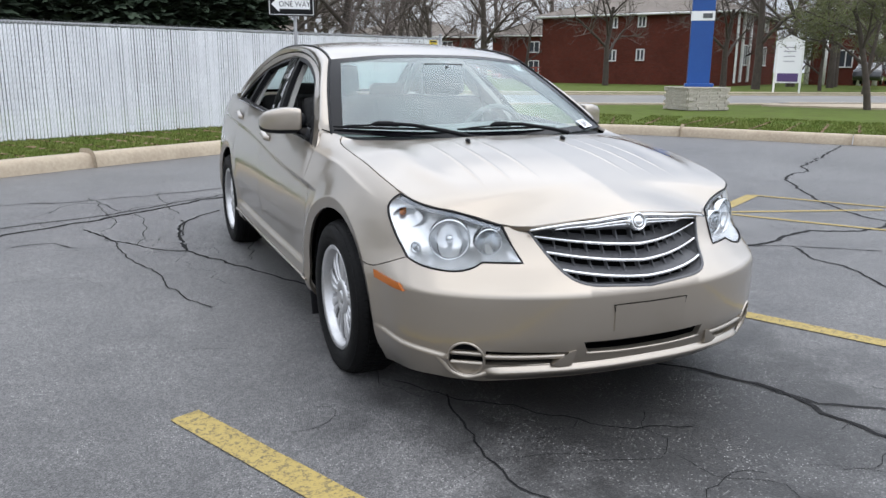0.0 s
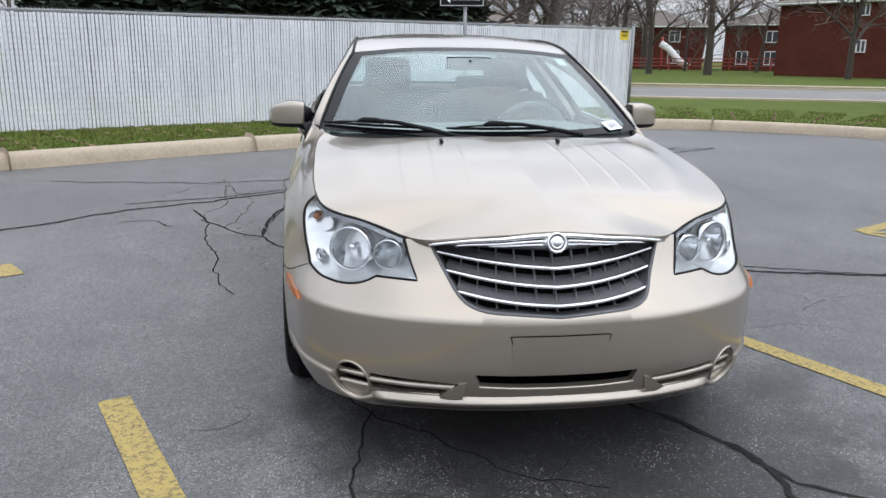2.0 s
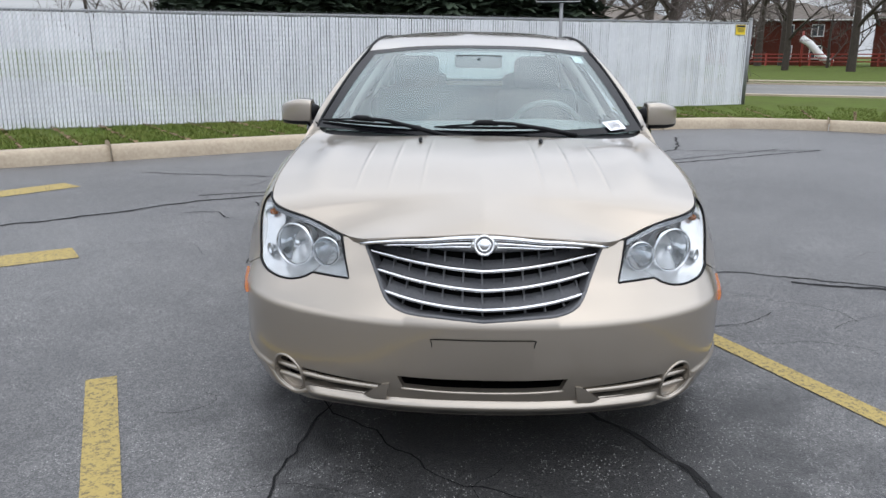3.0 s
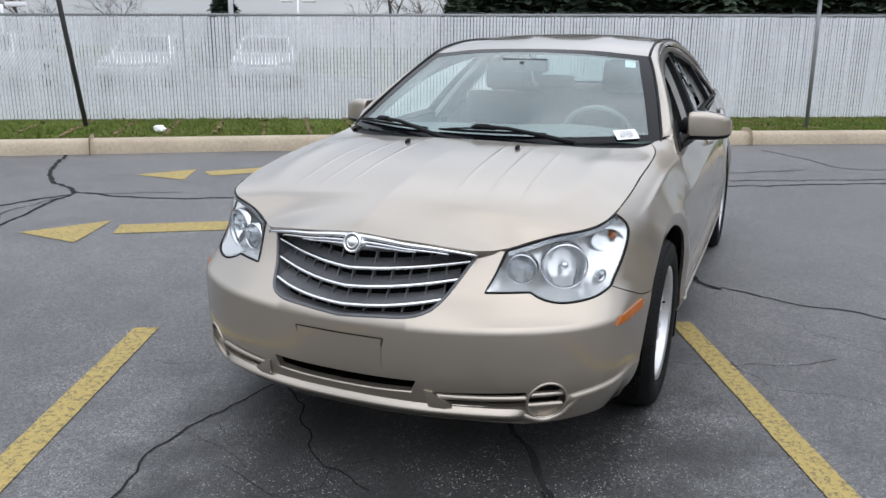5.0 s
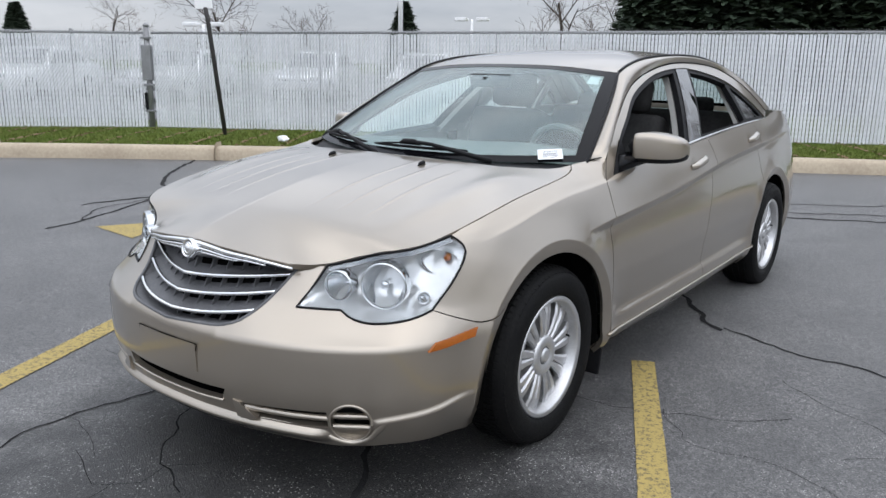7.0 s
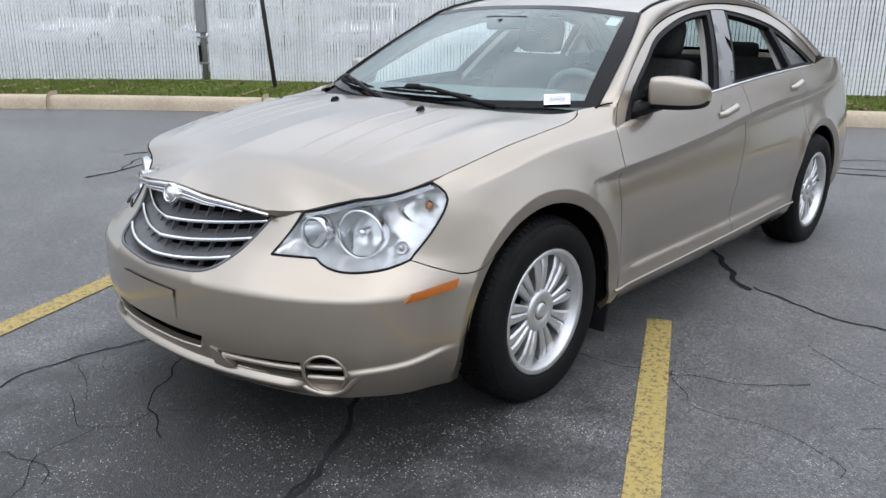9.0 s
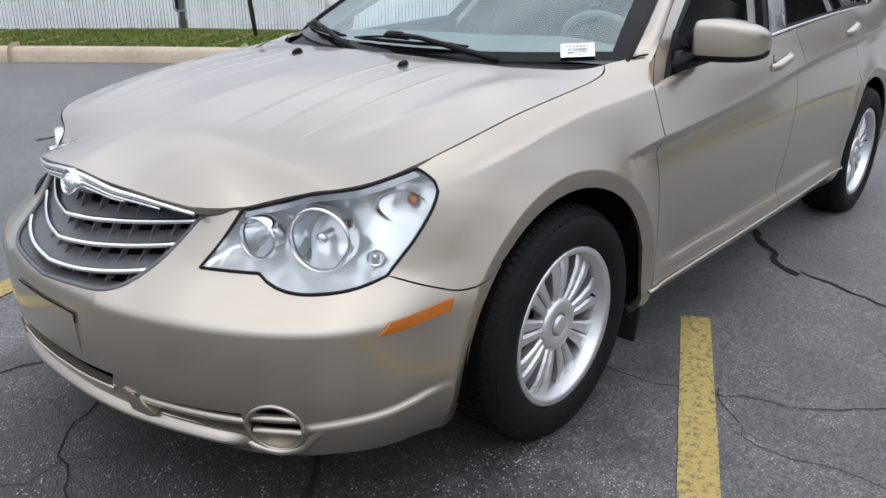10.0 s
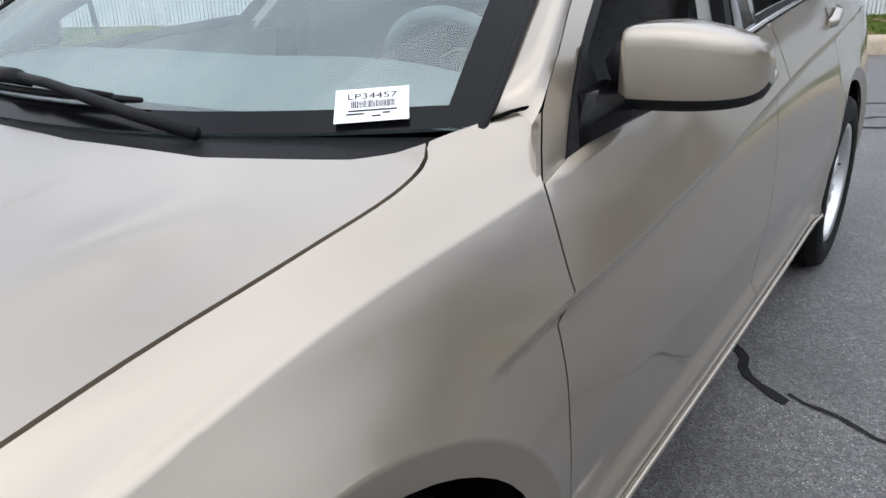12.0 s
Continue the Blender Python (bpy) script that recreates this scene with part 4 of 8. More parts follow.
quarter_curve = [(0.32, 1.0, 1.338), (0.315, 1.3, 1.392), (0.31, 1.7, 1.423), (0.31, 2.1, 1.420), (0.31, 2.4, 1.392), (0.32, 2.63, 1.343)]
flip_x = lambda pts: [(-x, y, z) for x, y, z in pts]
part("roof", grid_mesh("roof", loft([flip_x(ditch_in), flip_x(quarter_curve), centre, quarter_curve, ditch_in], 40, 33), PAINT, 0.015, True), None, car)

# windscreen with its dark painted border
def screen(s, t):
    """s from -1 to 1 across, t from 0 at the cowl to 1 at the roof."""
    a = abs(s)
    lo = Vector((0.752 * s, 0.19 + 0.255 * a**2.2, 0.955 + 0.015 * a * a))
    hi = Vector((0.583 * s, 0.982 + 0.053 * a * a, 1.343 - 0.031 * a**2))
    p = lo.lerp(hi, t)
    k = 4 * t * (1 - t)
    return p + Vector((0, -0.018 * k * (1 - a * a), 0.022 * k * (1 - 0.6 * a * a)))


ring = [(-1, 0), (-0.5, 0), (0, 0), (0.5, 0), (1, 0), (1, 0.5), (1, 1), (0.5, 1), (0, 1), (-0.5, 1), (-1, 1), (-1, 0.5)]
ring_in = [(-0.935, 0.06), (-0.5, 0.05), (0, 0.05), (0.5, 0.05), (0.935, 0.06), (0.925, 0.5), (0.905, 0.93), (0.5, 0.955), (0, 0.955), (-0.5, 0.955), (-0.905, 0.93), (-0.925, 0.5)]
windscreen = part("windscreen", sheet("windscreen", ring, screen, GLASS, (), 0.06, 0.004), None, car, "greenish windscreen glass mirroring the sky")
part("screen_border", sheet("screen_border", ring, screen, BLACK_GLOSS, [ring_in], 0.06, 0.0, lift=0.0015), None, windscreen, "black painted glass border")
pair("pillar_seal", tube_mesh("pillar_seal", [(x - 0.001, y - 0.004, z + 0.002) for x, y, z in crom(SCREEN_EDGE, 20)], 0.0065, BLACK_TRIM, 6), car)

# rear window and trunk
def back_glass(s, t):
    a = abs(s)
    lo = Vector((0.665 * s, 3.32 - 0.06 * a * a, 1.085 - 0.012 * a * a))
    hi = Vector((0.56 * s, 2.67 - 0.12 * a * a, 1.343 - 0.002 * a * a))
    return lo.lerp(hi, t) + Vector((0, 0, 0.02 * 4 * t * (1 - t)))


rear_window = part("rear_window", sheet("rear_window", [(-1, 0), (0, 0), (1, 0), (1, 1), (0, 1), (-1, 1)], back_glass, GLASS, (), 0.08, 0.004, flip=True), None, car)
part("window_border", sheet("window_border", [(-1, 0), (0, 0), (1, 0), (1, 1), (0, 1), (-1, 1)], back_glass, BLACK_GLOSS, [[(-0.9, 0.08), (0, 0.06), (0.9, 0.08), (0.88, 0.92), (0, 0.94), (-0.88, 0.92)]], 0.08, 0, flip=True, lift=-0.005), None, rear_window)
deck = loft([[(-0.715, 3.20, 1.068), (-0.71, 3.45, 1.060), (-0.66, 3.62, 1.03)], [(-0.4, 3.34, 1.09), (-0.4, 3.6, 1.075), (-0.4, 3.76, 1.03)], [(0, 3.34, 1.095), (0, 3.62, 1.08), (0, 3.78, 1.035)],
             [(0.4, 3.34, 1.09), (0.4, 3.6, 1.075), (0.4, 3.76, 1.03)], [(0.715, 3.20, 1.068), (0.71, 3.45, 1.060), (0.66, 3.62, 1.03)]], 14, 24)
part("trunk_lid", grid_mesh("trunk_lid", deck, PAINT, 0.05, True), None, car)

# side windows: frames, black pillars and dark quarter panes
DLO_TOP = [(0.540, 0.912), (0.61, 0.975), (0.71, 1.052), (0.88, 1.142), (1.05, 1.222), (1.33, 1.292), (1.56, 1.325), (1.80, 1.340), (1.95, 1.338), (2.2, 1.312), (2.45, 1.262), (2.62, 1.185), (2.75, 1.115), (2.88, 1.048)]
dlo_top = [tuple(p) for p in crom(DLO_TOP, 40)]
frame_outline = [(0.456, 0.898), (0.462, 0.914), (0.472, 0.932), (0.494, 0.955), (0.522, 0.977)] + [(y + 0.003, z - 0.005) for y, z in crom(RAIL, 130) if y > 0.56] + [(2.9, 1.046)] + [(2.885, 1.046)] + dlo_top[::-1] + [(0.541, 0.907)]
pair("door_frame", sheet("door_frame", frame_outline, canopy, PAINT, (), 0.03, 0.02, lift=-0.004), car)
# near-black tube laid along the joint: its shade put in as a strip
GAP_LINE = [(0.466, 0.900), (0.491, 0.935), (0.530, 0.980)] + [(y + 0.001, z - 0.002) for y, z in crom(RAIL, 130)[::3] if 0.56 < y < 3.0]
pair("door_gap_shade", tube_mesh("door_gap_shade", [tuple(canopy(y, z) + Vector((-0.006, 0, -0.002))) for y, z in GAP_LINE], 0.0032, SHADOW_GAP, 6), car)
FOOT_SEAL = [(0.748, 0.458, 0.975), (0.762, 0.492, 0.982), (0.772, 0.525, 0.984)]
pair("pillar_foot_seal", tube_mesh("pillar_foot_seal", FOOT_SEAL, 0.0028, SHADOW_GAP, 6), car)
ft, fb = [p for p in dlo_top if p[0] < 1.74], [(y, float(BELT(y)) + 0.004) for y in np.linspace(1.42, 0.56, 12)]
# window openings, and the black seal round each
front_open = [(0.60, 0.945)] + [(y + 0.018, z - 0.016) for y, z in ft if y > 0.57] + [(1.70, 1.318), (1.40, 0.992)] + [(y, float(BELT(y)) + 0.016) for y in np.linspace(1.38, 0.64, 8)]
front_seal = [(0.541, 0.913)] + ft[1:] + [(1.76, 1.339), (1.44, float(BELT(1.44)) + 0.003)] + fb
pair("window_seal", sheet("window_seal", front_seal, canopy, BLACK_TRIM, [front_open], 0.03, 0.03, lift=-0.012), car)
rt = [p for p in dlo_top if p[0] > 1.94]
rear_seal = [(1.63, float(BELT(1.63)) + 0.003), (1.93, 1.3385)] + rt[:-1] + [(2.875, 1.047)] + [(y, float(BELT(y)) + 0.004) for y in np.linspace(2.7, 1.75, 10)]
rear_open = [(1.665, float(BELT(1.665)) + 0.018), (1.95, 1.32)] + [(y - 0.004, z - 0.018) for y, z in rt if y < 2.42] + [(2.40, 1.24), (2.43, 1.05)] + [(y, float(BELT(y)) + 0.016) for y in np.linspace(2.4, 1.75, 8)]
rear_quarter_open = [(2.47, 1.055), (2.455, 1.235)] + [(y - 0.012, z - 0.018) for y, z in rt if 2.47 < y < 2.8] + [(2.80, 1.06)]
pair("window_seal", sheet("window_seal", rear_seal, canopy, BLACK_TRIM, [rear_open, rear_quarter_open], 0.03, 0.03, lift=-0.012), car)
pair("quarter_glass", sheet("quarter_glass", rear_quarter_open, canopy, DARK_GLASS, (), 0.05, 0.0, lift=-0.02), car, "dark fixed quarter window")
pillar = [(1.44, float(BELT(1.44)) + 0.003), (1.765, 1.3385), (1.925, 1.338), (1.625, float(BELT(1.625)) + 0.003)]
pair("centre_pillar", sheet("centre_pillar", pillar, canopy, PILLAR_BLACK, (), 0.04, 0.02, lift=-0.008), car, "gloss black centre pillar")
mould = [tuple(canopy(y, float(BELT(y)) + 0.001) + Vector((0.003, 0, 0))) for y in np.linspace(0.64, 2.86, 40)]
pair("belt_moulding", tube_mesh("belt_moulding", mould, 0.0065, CHROME, 6), car, "bright belt moulding")
SAIL = [(0.541, 0.911), (0.61, 0.974), (0.70, 1.045), (0.70, 0.945), (0.62, 0.928)]
pair("mirror_sail", sheet("mirror_sail", SAIL, canopy, BLACK_TRIM, (), 0.03, 0.01, lift=0.003), car)

# unseen near-black inner shell, added to stop light behind the gaps, and wheel wells
inner = [sx(0.0, 0.23), sx(0.5, 0.22), sy(-0.5, 0.2)] + arch(0, -15, 195, 30, 0.02) + [sy(0.45, 0.2), sy(2.3, 0.2)] + arch(1, -15, 195, 30, 0.02) + [sy(3.3, 0.25), (float(ARC[-1]) - 0.05, 0.3), (float(ARC[-1]) - 0.05, 0.98), sy(3.4, 1.0), sy(2.8, 1.0), sy(2.0, 0.98), sy(1.0, 0.93), sy(0.6, 0.89), sy(0.3, 0.86), sy(0.0, 0.82), sy(-0.36, 0.76), sy(-0.36, 0.50), sx(0.7, 0.5), sx(0.4, 0.5), (0.0, 0.48)]


def inner_skin(u, z):
    p = skin(u, z)
    n = Vector((np.interp(abs(u), ARC, INWARD[:, 0]), np.interp(abs(u), ARC, INWARD[:, 1]), 0))
    return p + n * 0.026


slot_gap = [sx(0.29, 0.325), (FOG[0] + 0.07, 0.345), (FOG[0] + 0.07, 0.215), sx(0.3, 0.25)]
intake_gap = [sx(0.002, 0.352), sx(0.27, 0.353), sx(0.255, 0.298), sx(0.002, 0.296)]
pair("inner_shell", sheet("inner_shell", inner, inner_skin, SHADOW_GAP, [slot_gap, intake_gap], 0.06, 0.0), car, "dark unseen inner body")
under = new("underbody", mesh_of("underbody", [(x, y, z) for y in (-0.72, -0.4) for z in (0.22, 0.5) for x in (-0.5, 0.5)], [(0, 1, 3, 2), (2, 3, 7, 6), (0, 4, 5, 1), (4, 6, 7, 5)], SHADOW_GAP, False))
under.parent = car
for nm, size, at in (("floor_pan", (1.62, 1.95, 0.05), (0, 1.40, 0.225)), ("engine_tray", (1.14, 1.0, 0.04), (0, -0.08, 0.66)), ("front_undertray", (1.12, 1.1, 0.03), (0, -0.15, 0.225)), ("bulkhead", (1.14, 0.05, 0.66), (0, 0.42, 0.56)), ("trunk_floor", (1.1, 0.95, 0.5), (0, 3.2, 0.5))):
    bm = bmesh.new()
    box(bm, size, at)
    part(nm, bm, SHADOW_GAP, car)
hood_liner = [(x * 0.965, y * 0.97 + 0.004) for x, y in hood_outline]
part("hood_liner", sheet("hood_liner", hood_liner, hood_surface, SHADOW_GAP, (), 0.08, 0.0, lift=-0.03), None, hood)
for (ya, za, ra), nm in zip(ARCHES, ("front", "rear")):
    verts, faces = [], []
    for i, a in enumerate(np.linspace(-8, 188, 30)):
        for x in (0.86, 0.56):
            verts.append((x, ya - (ra + 0.012) * math.cos(radians(a)), za + (ra + 0.012) * math.sin(radians(a))))
    faces = [(2 * i, 2 * i + 1, 2 * i + 3, 2 * i + 2) for i in range(29)]
    verts += [(0.56, ya, za)]
    faces += [(2 * i + 1, 60, 2 * i + 3) for i in range(29)]
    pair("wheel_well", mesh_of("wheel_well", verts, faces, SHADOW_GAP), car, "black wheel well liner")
bm = bmesh.new()
box(bm, (0.16, 0.012, 0.16), (0.80, 0.405, 0.20), Euler((radians(-12), 0, 0)).to_matrix(), 0.004)
me = bpy.data.meshes.new("mud_flap")
bm.to_mesh(me)
bm.free()
me.materials.append(BLACK_TRIM)
pair("mud_flap", me, car, "black plastic mud flap")

# cowl under the wipers
cowl = [[(x, float(np.interp(abs(x), (0, 0.3, 0.5, 0.66, 0.705), (0.115, 0.13, 0.18, 0.275, 0.35))), float(np.interp(abs(x), (0, 0.72), (0.942, 0.93)))) for x in np.linspace(-0.705, 0.705, 31)],
        [(x, 0.21 + 0.235 * (abs(x) / 0.752) ** 2.2, 0.957) for x in np.linspace(-0.705, 0.705, 31)]]
part("cowl_panel", grid_mesh("cowl_panel", loft(cowl, 40, 5), BLACK_TRIM, 0.02), None, car, "black plastic cowl panel")

# ---------------------------------------------------------------- wheels
TYRE_R, RIM_R = 0.334, 0.222


def build_wheel():
    """A wheel in its own frame: x points outwards, hub at the origin."""
    root = new("wheel")
    root.parent = car
    prof = [(-0.10, 0.20), (-0.108, 0.24), (-0.110, 0.285), (-0.10, 0.315), (-0.085, 0.328)]
    prof += [(-0.06, 0.3335), (0.06, 0.3335), (0.085, 0.328), (0.102, 0.312), (0.111, 0.285), (0.109, 0.255), (0.103, 0.236), (0.092, 0.224), (0.075, 0.214)]
    prof = [(x, 0.224 + (r - 0.224) * 0.95) for x, r in prof]
    me = lathe("tyre", prof, 96, RUBBER)
    for v in me.vertices:  # pressed flat where it stands
        if v.co.z < -HUB + 0.003:
            v.co.x *= 1 + 0.9 * (-HUB + 0.003 - v.co.z) / 0.02 * 0.06
            v.co.z = -HUB + 0.003
    tyre = part("tyre", me, None, root, "black rubber tyre with side ribs")
    # tread blocks and shoulder sipes
    store = [[], []]
    n = 84
    for k in range(n):
        t = 2 * math.pi * (k + 0.1) / n
        for x0, x1, r0, r1, sh in ((0.062, 0.100, 0.332, 0.313, 0.0), (0.022, 0.054, 0.3325, 0.3325, 0.4), (-0.016, 0.016, 0.3325, 0.3325, 0.0), (-0.054, -0.022, 0.3325, 0.3325, 0.4), (-0.098, -0.062, 0.314, 0.332, 0.0)):
            b = len(store[0])
            a0, a1 = t + sh * 2 * math.pi / n, t + (sh + 0.72) * 2 * math.pi / n
            for x, r in ((x0, r0), (x1, r1)):
                for a in (a0, a1):
                    store[0].append((x, r * math.cos(a), r * math.sin(a)))
            for x, r in ((x0, r0 - 0.012), (x1, r1 - 0.012)):
                for a in (a0, a1):
                    store[0].append((x, r * math.cos(a), r * math.sin(a)))
            store[1].extend([(b, b + 1, b + 3, b + 2), (b, b + 2, b + 6, b + 4), (b + 1, b + 5, b + 7, b + 3), (b, b + 4, b + 5, b + 1), (b + 2, b + 3, b + 7, b + 6)])
    store[0] = [(x, y, max(z, -HUB + 0.001)) for x, y, z in store[0]]
    tagged(part("tread", mesh_of("tread", *store, RUBBER, False), None, root), kind="stuff")
    rim_prof = [(0.098, 0.2145), (0.1, 0.222), (0.094, 0.2265), (0.086, 0.224), (0.1, 0.2145), (0.090, 0.204), (0.03, 0.196), (-0.08, 0.192), (-0.1, 0.21)]
    rim = part("rim", lathe("rim", rim_prof, 64, ALLOY), None, root, "silver alloy rim")
    # nine pairs of spokes
    for s in range(9):
        for side in (-1, 1):
            verts, faces = [], []
            base = 2 * math.pi * (s + 0.25) / 9
            rows = []
            for r, x, gap, wd, dp in ((0.060, 0.066, 0.0100, 0.0086, 0.03), (0.11, 0.071, 0.0152, 0.0134, 0.03), (0.16, 0.071, 0.0205, 0.0182, 0.028), (0.206, 0.061, 0.0275, 0.0245, 0.03)):
                c = gap * side
                rows.append([(x - 0.006, r, c - wd), (x, r, c - wd * 0.55), (x, r, c + wd * 0.55), (x - 0.006, r, c + wd), (x - dp, r, c + wd * 0.8), (x - dp, r, c - wd * 0.8)])
            b = len(verts)
            for row in rows:
                for x, r, w in row:
                    verts.append((x, r * math.cos(base) - w * math.sin(base), r * math.sin(base) + w * math.cos(base)))
            for i in range(3):
                for k in range(6):
                    j = (k + 1) % 6
                    faces.append((b + i * 6 + k, b + i * 6 + j, b + (i + 1) * 6 + j, b + (i + 1) * 6 + k))
            part("spoke", mesh_of("spoke", verts, faces, ALLOY, False), None, root)
    part("hub_cap", lathe("hub_cap", [(0.03, 0.076), (0.066, 0.0755), (0.073, 0.071), (0.076, 0.060), (0.076, 0.040), (0.070, 0.034), (0.070, 0.028), (0.077, 0.026), (0.079, 0.016), (0.079, 0.0)], 40, ALLOY), None, root, "round silver hub cap")
    part("cap_ring", lathe("cap_ring", [(0.0705, 0.0335), (0.0735, 0.031), (0.0705, 0.0285)], 32, GRILLE_GREY), None, root)
    part("brake_rotor", lathe("brake_rotor", [(-0.02, 0.06), (0.0, 0.065), (0.0, 0.14), (-0.02, 0.142)], 40, ROTOR), None, root, "grey iron brake disc")
    part("wheel_back", lathe("wheel_back", [(-0.06, 0.2), (-0.06, 0.0)], 40, SHADOW_GAP), None, root)
    part("valve", tube_mesh("valve", [(0.055, 0.178, 0.03), (0.078, 0.170, 0.03)], 0.004, BLACK_TRIM, 6), None, root)
    return root


wheel = build_wheel()
wheel.matrix_basis = pose(0.775, FRONT_AXLE, HUB)
copy_thing(wheel, pose(0.78, REAR_AXLE, HUB))
copy_thing(wheel, pose(-0.775, FRONT_AXLE, HUB, 0, 0, 180))
copy_thing(wheel, pose(-0.78, REAR_AXLE, HUB, 0, 0, 180))

# ---------------------------------------------------------------- front: lights, grille, bumper details
def skin_normal(u):
    s = -1 if u < 0 else 1
    return Vector((-s * np.interp(abs(u), ARC, INWARD[:, 0]), -np.interp(abs(u), ARC, INWARD[:, 1]), 0))


def sunk(depth):
    return lambda u, z: skin(u, z) - skin_normal(u) * depth


HL_RING = [tuple(p) for p in HL_LOWER] + [tuple(p) for p in crom([HL_IN, ((HL_IN[0] + HL_IN_TOP[0]) / 2 + 0.001, 0.668), HL_IN_TOP], 6)[1:-1]] + HL_UPPER + HL_OUTER[::-1][1:-1]


def build_headlight(side):
    lamp = new("headlight")
    lamp.parent = car
    put = lambda nm, me, lab="", par=lamp: part(nm, me if side > 0 else mirrored(me, nm), None, par, lab)
    put("lens", sheet("lens", HL_RING, skin, LENS, (), 0.03, 0.0, lift=-0.001), "clear headlight lens")
    rim3 = [skin(u, z) + skin_normal(u) * 0.001 for u, z in fine(HL_RING, 0.02)]
    v, f = tube([*rim3, rim3[0]], 0.0034, 6, False)
    put("gasket", mesh_of("gasket", v, f, BLACK_TRIM), "black lamp gasket")
    ringf = fine(HL_RING, 0.02)

    def bowl(u, z):
        k = min(1.0, float(from_edge(ringf, np.array([[u, z]]))[0]) / 0.05)
        return skin(u, z) - skin_normal(u) * (0.006 + 0.072 * k**0.6)
    put("housing", sheet("housing", HL_RING, bowl, LAMP_HOUSE, (), 0.016, 0.0), "silver lamp housing")
    for nm, (x, y, z), r, turn, depth in (("main_reflector", (0.630, -0.633, 0.676), 0.070, 24, 0.10), ("small_reflector", (0.511, -0.706, 0.672), 0.046, 14, 0.065)):
        disc = [(r * 0.97 * math.cos(a), r * 0.97 * math.sin(a)) for a in np.linspace(0, 2 * math.pi, 49)[:-1]]

        def dish(a, b):
            q = (a * a + b * b) / (r * r)
            flute = 0.0034 * abs(math.sin(math.pi * a / 0.0115)) * min(1.0, max(0.0, 1.2 - q)) * (1.0 if b < r * 0.5 else 0.2)
            return Vector((-depth * (1 - q) + flute, a, b))
        me = sheet(nm, disc, dish, REFLECTOR, (), 0.0034, 0.0)
        me.transform(pose(x, y, z, 0, 0, -90 + turn))
        put(nm, me, "fluted chrome lamp reflector")
        ring_ = lathe("reflector_rim", [(0.004, r * 0.955), (0.012, r * 0.99), (0.014, r * 1.03), (0.006, r * 1.07), (-0.03, r * 1.1)], 56, REFLECTOR)
        ring_.transform(pose(x, y, z, 0, 0, -90 + turn))
        put("reflector_rim", ring_, "chrome reflector rim")
        bulb = lathe("bulb", [(-depth * 0.9, 0.011), (-0.012, 0.011), (-0.006, 0.014), (-0.002, 0.012), (0.0, 0.0)], 16, REFLECTOR if nm[0] == "m" else LENS)
        bulb.transform(pose(x, y, z, 0, 0, -90 + turn))
        put("bulb", bulb)
    strip = HL_UPPER + shift(HL_UPPER[::-1], 0.004, -0.016)
    put("upper_shade", sheet("upper_shade", strip, skin, DARK_CHROME, (), 0.012, 0.0, lift=-0.006), "dark grey strip under the lens")
    q = skin(*uv(0.775, -0.47, 0.752)) - skin_normal(uv(0.775, -0.47, 0.752)[0]) * 0.032
    tb = lathe("turn_bulb", [(-0.03, 0.010), (-0.002, 0.012), (0.008, 0.009), (0.011, 0.0)], 18, AMBER)
    tb.transform(pose(*q, 0, 0, -90 + 40))
    put("turn_bulb", tb, "amber turn signal bulb")
    tc = lathe("turn_reflector", [(0.004, 0.058), (0.001, 0.060), (-0.004, 0.056), (-0.020, 0.048), (-0.034, 0.032), (-0.040, 0.012), (-0.041, 0.0)], 30, REFLECTOR)
    tc.transform(pose(*(q - skin_normal(uv(0.775, -0.47, 0.752)[0]) * 0.004 + Vector((-0.012, -0.022, -0.012))), 0, 0, -90 + 40) @ Matrix.Diagonal((1, 1.0, 0.62, 1)))
    put("turn_reflector", tc, "bright scooped turn signal reflector")
    pm = lathe("park_lamp", [(0.010, 0.021), (0.013, 0.019), (0.0, 0.017), (-0.015, 0.009), (-0.016, 0.0)], 20, REFLECTOR)
    q = skin(*uv(0.755, -0.575, 0.643)) - skin_normal(uv(0.755, -0.575, 0.643)[0]) * 0.028
    pm.transform(pose(*q, 0, 0, -90 + 50))
    put("park_lamp", pm)
    return lamp


build_headlight(1)
build_headlight(-1)

# grille
grille = new("grille")
grille.parent = car
grille["label"] = "dark grille with chrome bars and winged badge"
g_half = [tuple(p) for p in crom([(GR_TOP[0] + 0.004, GR_TOP[1] - 0.002), (GR_LOW[0] + 0.002, GR_LOW[1]), (GR_BOT[0], GR_BOT[1] - 0.004), sx(0.13, 0.538), (0, 0.530)], 22)]
g_top = [tuple(p) for p in crom([(0, 0.765), sx(0.2, 0.748), (GR_TOP[0] + 0.004, GR_TOP[1])], 8)]
g_ring = g_half + [(-u, z) for u, z in g_half[::-1][1:]] + [(-u, z) for u, z in g_top[::-1][1:]] + g_top[:-1]
part("grille_backing", sheet("grille_backing", g_ring, sunk(0.058), SHADOW_GAP, (), 0.05, 0.0), None, grille)
v, f = tube([skin(u, z) - skin_normal(u) * 0.004 for u, z in fine(g_half + [(-u, z) for u, z in g_half[::-1][1:]], 0.03)[:-12]], 0.0065, 6)
part("grille_frame", mesh_of("grille_frame", v, f, GRILLE_GREY), None, grille)


rw = fine(g_ring, 0.03)
verts = [tuple(skin(u, z) - skin_normal(u) * 0.004) for u, z in rw] + [tuple(skin(u, z) - skin_normal(u) * 0.06) for u, z in rw]
part("grille_wall", mesh_of("grille_wall", verts, [(i, (i + 1) % len(rw), len(rw) + (i + 1) % len(rw), len(rw) + i) for i in range(len(rw))], GRILLE_GREY), None, grille)


